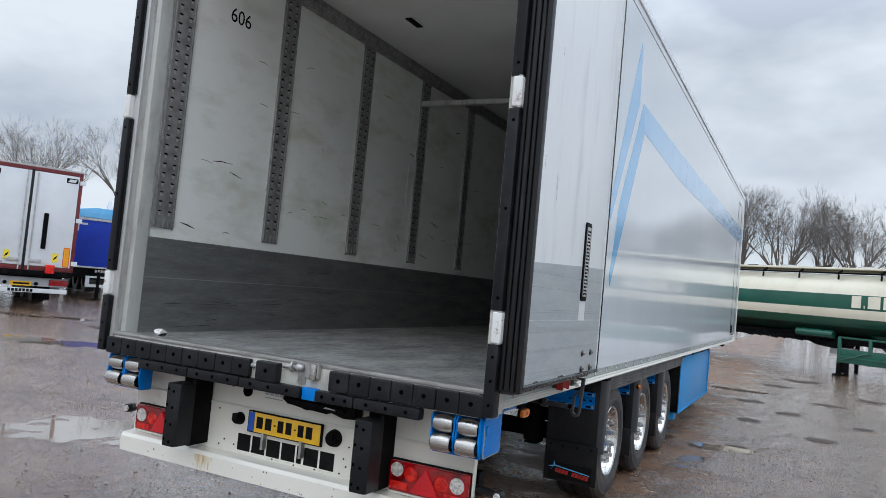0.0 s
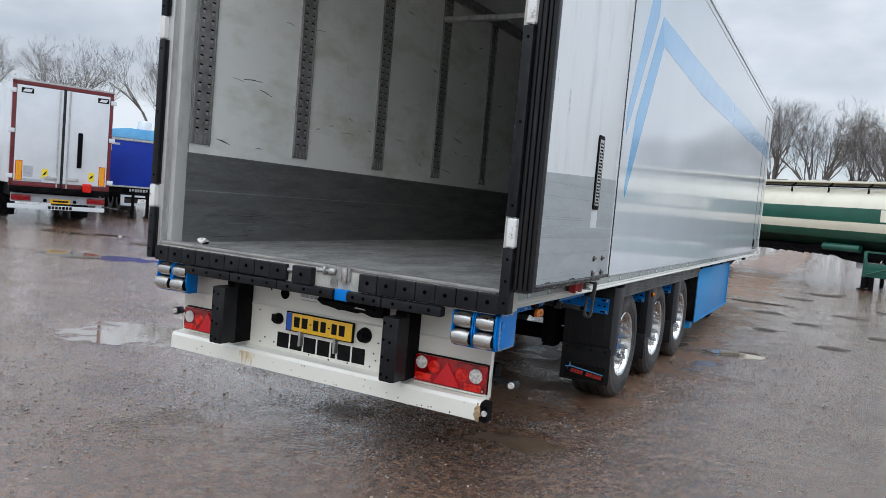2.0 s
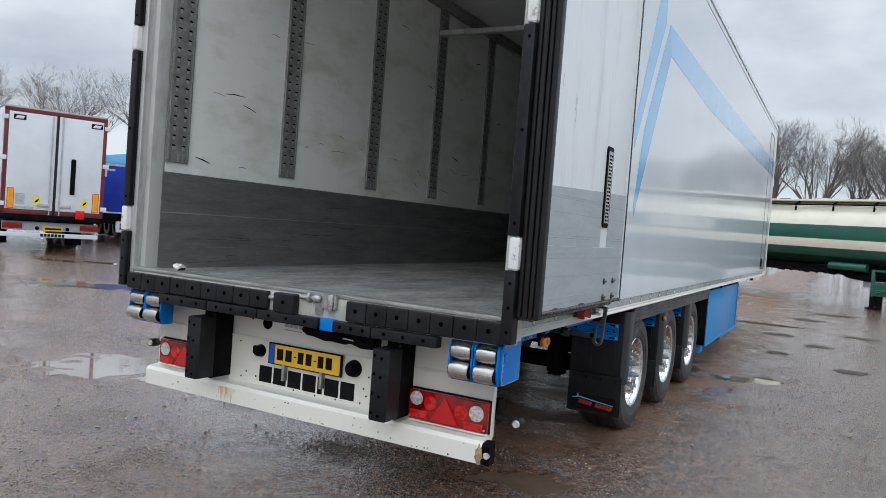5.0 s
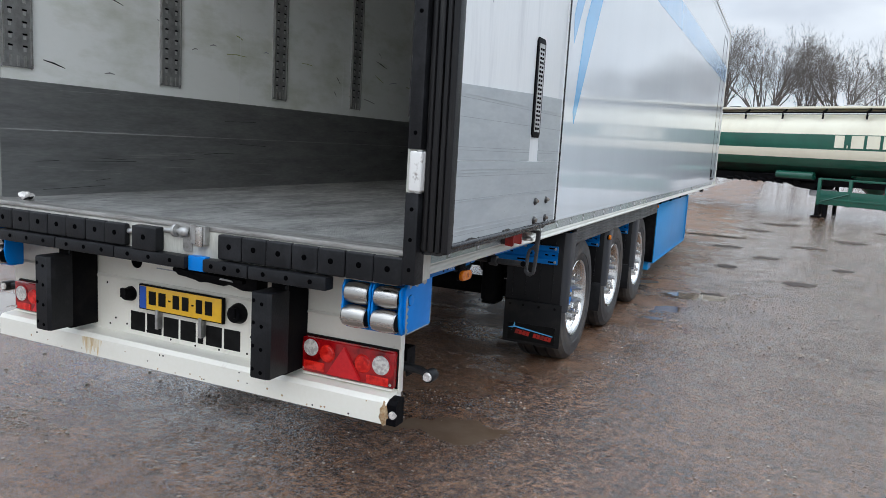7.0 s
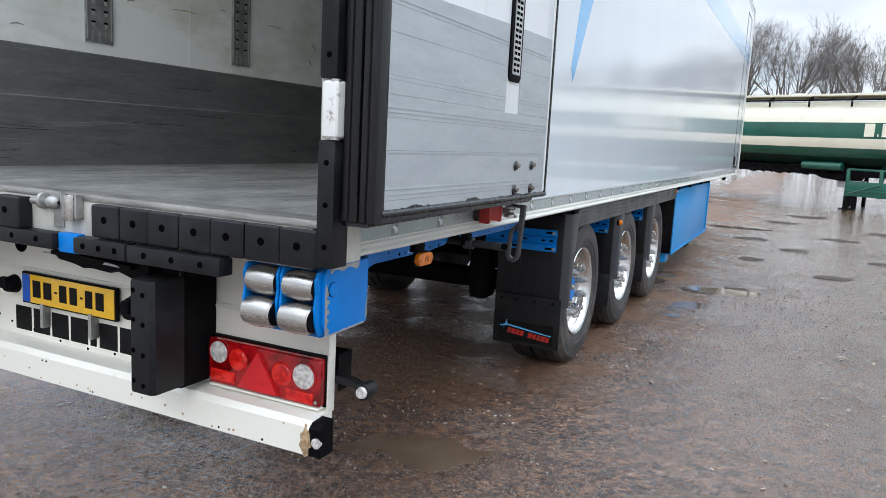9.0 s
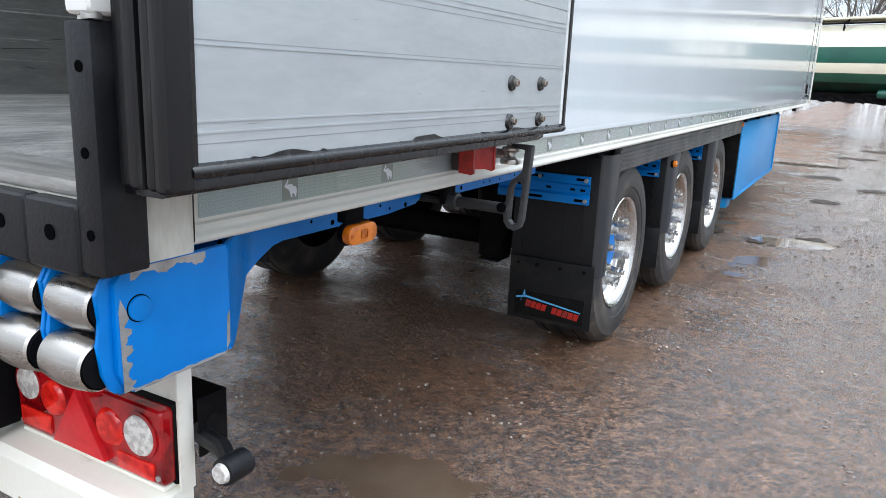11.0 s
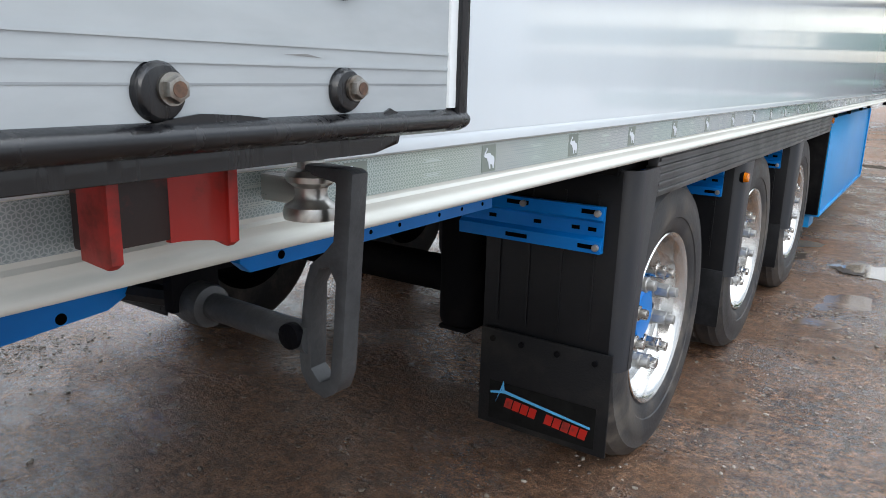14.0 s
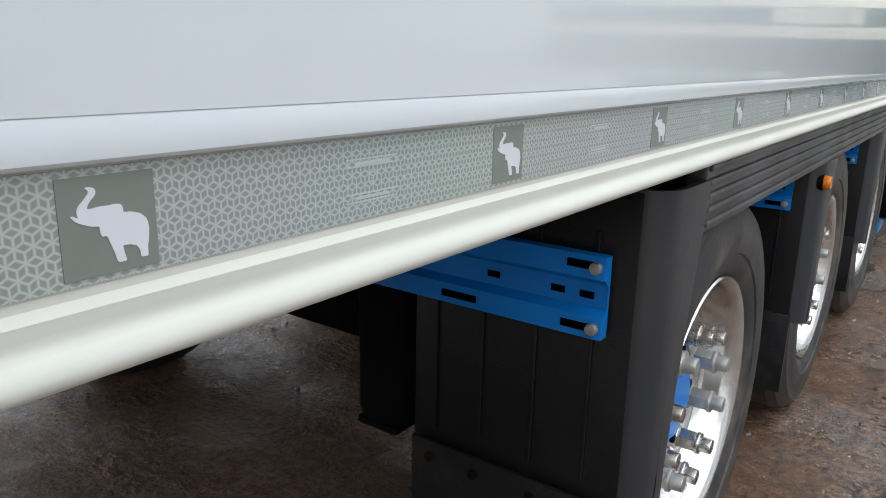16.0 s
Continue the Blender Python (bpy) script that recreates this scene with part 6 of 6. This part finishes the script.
def tipper():
    """Royal blue tipping trailer with a light blue cover, behind the white one."""
    t = thing("blue_tipper_trailer", "royal blue tipper trailer with light blue tarpaulin", "tipper trailer", pose(-21.7, 15.5, 0, 0, 0, 68.0))
    part("body", X([(-1.27, 1.35), (-1.0, 1.15), (1.0, 1.15), (1.27, 1.35), (1.27, 3.0), (-1.27, 3.0)], "y", 0, 8.5, 0.05), TIPBLUE, t)
    part("body_rim", B(-1.3, 1.3, -0.03, 8.53, 2.86, 2.95, 0.02), LIGHTGREY, t)
    part("tarpaulin", X([(-1.31, 2.95), (1.31, 2.95), (1.2, 3.2), (0.6, 3.33), (-0.5, 3.34), (-1.2, 3.22)], "y", -0.05, 8.55, 0.03), TARP, t)
    part("corner_mark", X([(-1.1, 2.75), (-0.75, 2.75), (-0.75, 2.68), (-1.03, 2.68), (-1.03, 2.45), (-1.1, 2.45)], "y", -0.006, 0.0), LIGHTGREY, t)
    part("rear_bar", B(-1.25, 1.25, -0.06, 0.06, 1.13, 1.19, 0.01), LIGHTGREY, t)
    for i in range(7):
        part("lettering_block", B(-0.33 + 0.10 * i, -0.26 + 0.10 * i, -0.01, 0.0, 0.98, 1.08), LIGHTGREY, t)
    part("chassis", B(-0.6, 0.6, 0.0, 8.4, 0.72, 1.15), CHASSIS, t)
    part("chassis_cross", B(-1.2, 1.2, 0.0, 0.12, 0.94, 1.12), CHASSIS, t)
    part("white_frame", B(-0.62, -0.5, -0.05, 0.05, 0.45, 0.85), WHITEPANEL, t)
    part("white_frame", B(-0.62, 0.25, -0.05, 0.05, 0.45, 0.55), WHITEPANEL, t)
    part("white_frame", B(-0.62, 0.25, -0.05, 0.05, 0.78, 0.85), WHITEPANEL, t)
    for x in (-0.2, 0.35):
        leg = part("leg", B(x - 0.05, x + 0.05, -0.1, 0.0, 0.04, 1.0), CHASSIS, t)
        part("leg_foot", B(x - 0.12, x + 0.12, -0.18, 0.08, 0.0, 0.05, 0.01), CHASSIS, leg)
    for y in (5.2, 6.5, 7.8):
        for x in (-1.02, 1.02):
            part("wheel", REV([(-0.19, 0.25), (-0.19, 0.45), (-0.15, 0.5), (0.15, 0.5), (0.19, 0.45), (0.19, 0.25), (0.1, 0.2), (0.1, 0.0)], (x, y, 0.5), 28), TREAD, t)
    return t


tipper()


def shed():
    """Pale roof corner and vent just showing over the tipper."""
    s = thing("pale_silo_trailer", "pale grey vehicle top with rounded vent behind the tipper", "trailer", pose(-25.0, 19.3, 0, 0, 0, 68))
    part("body", X([(-1.25, 0.9), (1.25, 0.9), (1.25, 3.3), (1.0, 3.75), (-0.9, 3.6), (-1.25, 3.2)], "y", 0, 9, 0.05), LIGHTGREY, s)
    part("vent", C((-0.4, 1.2, 3.5), (-0.4, 1.2, 4.05), 0.35, 0.28, n=24, bevel=0.08), WHITEPANEL, s)
    for x in (-1.0, 1.0):
        for y in (2.0, 7.0):
            part("wheel", REV([(-0.19, 0.25), (-0.19, 0.45), (-0.15, 0.5), (0.15, 0.5), (0.19, 0.45), (0.19, 0.25), (0.1, 0.0)], (x, y, 0.5), 24), TREAD, s)
    part("chassis", B(-0.9, 0.9, 0.2, 8.8, 0.6, 0.95), CHASSIS, s)


shed()


def silo_trailer():
    """Green and cream bulk silo trailer standing across the yard."""
    t = thing("silo_trailer", "green and cream bulk silo trailer with top walkway", "tank trailer", pose(2.5, 23.4, 0, 0, 0, -30.0))
    U0, U1 = -9.0, 8.0
    # tank shell: one bulging cross-section cut into colour bands, the lowest with underside shade in its green
    def shell(z):
        k = (z - 2.35) / 1.15
        return 1.25 * max(0.0, 1 - abs(k) ** 2.6) ** 0.5

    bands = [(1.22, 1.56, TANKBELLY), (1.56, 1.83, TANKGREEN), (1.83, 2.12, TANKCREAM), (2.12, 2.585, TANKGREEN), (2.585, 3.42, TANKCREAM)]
    for z0, z1, material in bands:
        bm = bmesh.new()
        zs = [z0 + (z1 - z0) * i / 6 for i in range(7)]
        rows = [[bm.verts.new((u, 1.35 - shell(z), z)) for u in (U0, U1)] for z in zs]
        backs = [[bm.verts.new((u, 1.35 + shell(z), z)) for u in (U0, U1)] for z in zs]
        for a, b in zip(rows, rows[1:]):
            bm.faces.new((a[0], a[1], b[1], b[0]))
        for a, b in zip(backs, backs[1:]):
            bm.faces.new((a[0], a[1], b[1], b[0]))
        for e in (0, 1):
            for i in range(6):
                bm.faces.new((rows[i][e], rows[i + 1][e], backs[i + 1][e], backs[i][e]))
        if z1 > 3.3:
            bm.faces.new((rows[-1][0], rows[-1][1], backs[-1][1], backs[-1][0]))
        if z0 < 1.3:
            bm.faces.new((rows[0][0], rows[0][1], backs[0][1], backs[0][0]))
        bmesh.ops.recalc_face_normals(bm, faces=bm.faces)
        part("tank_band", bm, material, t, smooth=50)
    for i in range(11):
        u = U0 + 0.8 + 1.55 * i
        hopper = part("discharge_hopper", C((u, 1.35, 1.35), (u, 1.35, 0.75), 0.85, 0.18, n=24), TANKGREEN, t) if i % 1 == 0 and -0.2 < u < 9 else None
    walk_ = part("top_walkway", B(U0, U1, 0.35, 1.1, 3.40, 3.47, 0.01), TANKCREAM, t, "cream roof walkway")
    part("hose_rail", C((U0, 0.28, 3.27), (U1, 0.28, 3.27), 0.03, n=10), CHASSIS, t)
    part("hose_rail", C((U0, 0.22, 3.22), (U1, 0.22, 3.22), 0.022, n=10), LIGHTGREY, t)
    for i in range(12):
        u = -8.4 + 1.33 * i + 0.15
        part("rail_hook", X([(0.18, 3.06), (0.23, 3.06), (0.25, 3.25), (0.42, 3.34), (0.42, 3.40), (0.2, 3.30)], "x", u - 0.02, u + 0.02), CHASSIS, t)
        part("manhole", C((u + 0.5, 0.95, 3.44), (u + 0.5, 0.95, 3.54), 0.28, 0.25, n=20), LIGHTGREY, t) if i % 2 == 0 else part("lid_clamp", B(u + 0.35, u + 0.75, 0.7, 0.78, 3.46, 3.52, 0.01), CHASSIS, t)
    # owner's lettering as plain pale blocks
    u = 0.25
    for w in (0.34, 0.08, 0.42, 0.42, 0.36, 0.38):
        part("lettering_block", X([(u, 2.18 if w > 0.1 else 2.18), (u + w - 0.05, 2.18), (u + w - 0.05, 2.56 if w > 0.1 else 2.26), (u, 2.56 if w > 0.1 else 2.26)], "y", 0.098, 0.104), TANKCREAM, t)
        u += w + 0.04
    part("compressor_tank", C((-1.72, 0.5, 1.26), (-0.45, 0.5, 1.26), 0.14, n=24, bevel=0.04), TANKGREEN, t)
    part("tank_pipe", C((-2.2, 0.5, 1.24), (-1.72, 0.5, 1.24), 0.035, n=10), CHASSIS, t)
    part("chassis", B(U0, U1, 0.75, 1.95, 0.98, 1.25), CHASSIS, t)
    side = part("side_frame", B(-0.02, 6.0, 0.0, 0.05, 1.18, 1.24, 0.01), TANKGREEN, t, "green welded side frame")
    part("frame_bar", B(-1.9, 0.0, 0.2, 0.25, 1.12, 1.16), CHASSIS, side)
    part("frame_bar", B(0.0, 6.0, 0.0, 0.06, 0.42, 0.86, 0.01), TANKGREEN, side)
    part("frame_bar", B(0.0, 6.0, -0.02, 0.0, 0.56, 0.62, 0.005), TANKGREEN, side)
    for u in (0.0, 0.95, 2.0, 3.2, 4.4):
        part("frame_post", B(u - 0.05, u + 0.05, -0.01, 0.07, 0.4, 1.22, 0.008), TANKGREEN, side)
    part("frame_brace", TUBE([(0.1, -0.02, 0.50), (0.95, -0.02, 0.80)], 0.02, 6), TANKGREEN, side)
    leg = part("landing_leg", B(-0.06, 0.06, 0.0, 0.12, 0.04, 0.45, 0.01), CHASSIS, t)
    part("leg_foot", B(-0.14, 0.14, -0.08, 0.2, 0.0, 0.05, 0.01), CHASSIS, leg)
    part("landing_leg", B(0.16, 0.28, 0.05, 0.15, 0.0, 0.45, 0.01), CHASSIS, t)
    part("inner_leg", B(-1.0, -0.84, 1.9, 2.05, 0.0, 1.0, 0.01), CHASSIS, t)
    part("inner_leg", B(-0.55, -0.45, 2.1, 2.2, 0.0, 1.0, 0.01), CHASSIS, t)
    part("white_mudguard", B(-0.78, -0.05, 0.9, 1.3, 0.62, 0.86, 0.04), WHITEPANEL, t)
    part("coupling_plate", X([(-1.5, 1.05), (-0.3, 1.05), (-0.5, 0.82), (-1.1, 0.88)], "y", 0.6, 1.8), CHASSIS, t)
    for u in (-8.3, -7.0):
        for y in (0.35, 2.3):
            part("wheel", REV([(-0.19, 0.25), (-0.19, 0.45), (-0.15, 0.5), (0.15, 0.5), (0.19, 0.45), (0.19, 0.25), (0.1, 0.2), (0.1, 0.0)], (0, 0, 0.0), 28), TREAD, t).matrix_basis = pose(u, y, 0.5, 0, 0, 90)
    for i in range(9):
        u = -3.6 + 0.31 * i
        part("pipe_fitting", C((u, 0.55, 1.02 + 0.05 * (i % 3)), (u + 0.2, 0.6, 1.0), 0.06, n=10), CHASSIS, t)
    return t


silo_trailer()


# ---- bare trees ----
def bare_tree(seed, height, spread, levels=6):
    """Leafless deciduous tree: forking tapered limbs ending in fine twigs."""
    rnd = random.Random(seed)
    verts, faces, tw_v, tw_f = [], [], [], []

    def limb(p, d, length, r0, r1, vs, fs, n):
        q = d.to_track_quat("Z", "Y")
        base = len(vs)
        for c, r in ((p, r0), (p + d * length, r1)):
            for k in range(n):
                vs.append(c + q @ Vector((r * math.cos(2 * math.pi * k / n), r * math.sin(2 * math.pi * k / n), 0)))
        for k in range(n):
            fs.append((base + k, base + (k + 1) % n, base + n + (k + 1) % n, base + n + k))

    dome = Vector((0, 0, height * 0.58))

    def inside(p):
        q = p - dome
        return (q.x ** 2 + q.y ** 2) / (height * 0.30 * spread) ** 2 + (q.z / (height * 0.42)) ** 2 < rnd.uniform(0.80, 1.08)

    def grow(p, d, length, r, level):
        steps = 4 if level < 3 else 3
        for i in range(steps):
            bend = Vector((rnd.uniform(-1, 1), rnd.uniform(-1, 1), rnd.uniform(-0.2, 0.6))) * (0.07 + 0.035 * level)
            d = (d + bend).normalized()
            r1 = r * (0.92 if level < 3 else 0.80)
            seg = length / steps
            if level < 4:
                limb(p, d, seg, r, r1, verts, faces, 6 if level < 2 else 4)
            else:
                limb(p, d, seg, r, r1, tw_v, tw_f, 3)
            p, r = p + d * seg, r1
            if level and not inside(p):
                return
            if level < levels and level > 0 and rnd.random() < 0.55:
                side(p, d, length, r, level)
        if level < levels:
            for _ in range(2 if level else 5):
                side(p, d, length, r, level)

    def side(p, d, length, r, level):
        a = rnd.uniform(0, 2 * math.pi)
        tilt = rnd.uniform(0.22, 0.55) if level < 3 else rnd.uniform(0.30, 0.75)
        q = d.to_track_quat("Z", "Y")
        nd = q @ Vector((math.sin(tilt) * math.cos(a), math.sin(tilt) * math.sin(a), math.cos(tilt)))
        nd.z += 0.08
        grow(p, nd.normalized(), length * rnd.uniform(0.62, 0.80), max(r * (rnd.uniform(0.55, 0.75) if level < 2 else rnd.uniform(0.45, 0.62)), 0.0063), level + 1)

    grow(Vector((0, 0, 0)), Vector((0, 0, 1)), height * 0.27, height * 0.017, 0)
    out = []
    for vs, fs in ((verts, faces), (tw_v, tw_f)):
        me = bpy.data.meshes.new("tree_limbs")
        me.from_pydata([tuple(v) for v in vs], [], fs)
        me.materials.append(BARREL)
        out.append(me)
    return out


def place_tree(meshes, x, y, turn, size, group):
    t = thing("bare_tree", "tall leafless deciduous tree with fine twigs", "tree", Matrix.Translation((x, y, 0)) @ Matrix.Rotation(turn, 4, "Z") @ Matrix.Scale(size, 4), group)
    part("trunk", meshes[0], None, t)
    part("crown", meshes[1], None, t)


kinds = [bare_tree(11, 15.0, 1.0), bare_tree(23, 15.0, 1.15), bare_tree(37, 15.0, 0.85)]
for i, (x, y, turn, size) in enumerate(((-0.6, 80, 0.3, 1.22), (-4.9, 81, 1.9, 1.22), (2.9, 84, 2.2, 1.10), (6.0, 79, 4.0, 1.12), (9.8, 82, 5.2, 0.98), (13.4, 81, 0.9, 0.92), (16.8, 83, 3.3, 0.90),
                                       (20.6, 84, 2.6, 0.92), (24.6, 83, 1.2, 0.86), (29.0, 86, 3.6, 0.92), (34, 88, 4.4, 0.92), (-9.6, 83, 1.0, 1.12), (-14, 84, 0.5, 1.05))):
    place_tree(kinds[i % 3], x, y, turn, size, "bare trees beyond the silo trailer")
for i, (x, y, turn, size) in enumerate(((-52, 42, 0.7, 1.08), (-49, 48.5, 2.9, 1.1), (-57, 37, 4.1, 1.0), (-45, 55, 1.4, 1.05), (-61, 31, 5.5, 0.98), (-65, 25, 2.0, 0.98))):
    place_tree(kinds[(i + 1) % 3], x, y, turn, size, "bare trees beyond the parked trailers")
far = bmesh.new()
random.seed(5)
for i in range(240):
    a = random.uniform(-1.9, 0.85)
    r = random.uniform(120, 150)
    x, y, h = math.sin(a) * r, math.cos(a) * r, random.uniform(3.0, 5.5)
    for k in range(4):
        px, py = x + random.uniform(-2, 2), y + random.uniform(-2, 2)
        C((px, py, 0), (px + random.uniform(-0.7, 0.7), py, h * random.uniform(0.7, 1)), 0.35, 0.03, n=4, bm=far, cap=False)
tagged(part("far_hedge", far, BARREL, None), "dark bare hedge along the far edge of the yard", "hedge", kind="stuff")

# ---- loose bits on the yard ----
lump = bmesh.new()
bmesh.ops.create_icosphere(lump, subdivisions=2, radius=0.09)
for v in lump.verts:
    v.co *= 1 + 0.4 * noise.noise(v.co * 14)
    v.co += Vector((-11.4, 7.8, 0.07))
tagged(part("litter", lump, CLEAR, None), "small white crumpled litter on the gravel", "litter")


def strew(name, label, category, count, seed, sizes, flat, lift, material, shift, patches=()):
    """Loose bits strewn in drifts over the near ground, joined into one mesh."""
    rnd = random.Random(seed)
    verts, faces = [], []
    base = bmesh.new()
    bmesh.ops.create_icosphere(base, subdivisions=1, radius=1.0)
    bv = [v.co.copy() for v in base.verts]
    bf = [[v.index for v in f.verts] for f in base.faces]
    base.free()
    for i in range(count):
        if i % 9 == 1:
            a = rnd.uniform(0, 1)
            x, y = -0.15 + 0.55 * a + rnd.gauss(0, 0.12), 1.05 + 0.75 * a + rnd.gauss(0, 0.14)
        elif i % 81 == 7:
            x, y = rnd.gauss(-0.40, 0.2), rnd.gauss(1.82, 0.17)
        elif i % 4:
            x, y = rnd.gauss(0.2, 1.5), rnd.uniform(-1.4, 7.0)
        else:
            x, y = rnd.uniform(-7, 5), rnd.uniform(-1.5, 12)
        if patches:
            px, py, sx, sy = patches[i % len(patches)]
            x, y = rnd.gauss(px, sx), rnd.gauss(py, sy)
            if noise.noise(Vector((x * 3.1, y * 3.1, 1.7))) < rnd.uniform(-0.45, 0.15):
                continue
        elif noise.noise(Vector((x * 0.9, y * 0.9, 7.7 + shift))) < rnd.uniform(-0.3, 0.25) or dip(x, y) > 0.5:
            continue
        r = rnd.choice(sizes) * rnd.uniform(0.8, 1.6)
        n = len(verts)
        z0 = height(x, y) + lift * r
        a = rnd.uniform(0, 6.28)
        for c in bv:
            k = rnd.uniform(0.7, 1.25) * r
            verts.append((x + k * (c.x * math.cos(a) - 0.7 * c.y * math.sin(a)), y + k * (c.x * math.sin(a) + 0.7 * c.y * math.cos(a)), flat * k * c.z + z0))
        faces.extend([[n + k for k in f] for f in bf])
    me = bpy.data.meshes.new(name)
    me.from_pydata(verts, [], faces)
    me.materials.append(material)
    tagged(part(name, me, None, None), label, category, kind="stuff")


strew("loose_stones", "small loose wet stones on the yard", "gravel", 9000, 8, (0.0025, 0.003, 0.004, 0.005, 0.0085), 0.5, 0.2, mat("pebble", (0.36, 0.315, 0.265), 0.45, second=(0.13, 0.10, 0.08), scale=3, spread=(0.4, 0.6)), 0.0)
strew("mud_crumbs", "dark wet crumbs of mud on the yard", "mud", 11000, 19, (0.002, 0.003, 0.004, 0.005, 0.008), 0.35, 0.05, mat("wet_mud_crumb", (0.095, 0.068, 0.052), 0.35, second=(0.13, 0.096, 0.075), scale=4, spread=(0.4, 0.6)), 3.1)
strew("gravel_patches", "patches of coarse dark wet gravel between the puddles", "gravel", 7000, 31, (0.003, 0.004, 0.005, 0.007), 0.5, 0.2, mat("wet_gravel", (0.115, 0.098, 0.083), 0.38, second=(0.24, 0.21, 0.18), scale=9, spread=(0.4, 0.65)), 5.0,
      ((-2.75, 2.15, 0.17, 0.33), (-2.28, -0.25, 0.16, 0.26), (-2.75, 2.15, 0.25, 0.40), (-5.3, 0.75, 0.40, 0.40), (-5.45, 2.6, 0.35, 0.45), (-1.55, 1.05, 0.14, 0.14), (-2.28, -0.25, 0.16, 0.26)))
strew("yard_stones", "scattered pale and dark stones on the wet open yard", "gravel", 7500, 47, (0.003, 0.004, 0.005, 0.007, 0.011), 0.5, 0.2, bpy.data.materials["wet_gravel"], 2.0,
      ((-6.5, 3.2, 1.6, 1.2), (-9.5, 5.2, 2.2, 1.6), (-4.2, 0.4, 1.0, 0.9), (-13.5, 7.5, 2.6, 1.8), (1.6, 9.5, 1.2, 2.2), (2.6, 14.0, 1.6, 2.6), (0.9, 6.2, 0.6, 1.4), (-3.2, -0.6, 0.7, 0.5)))
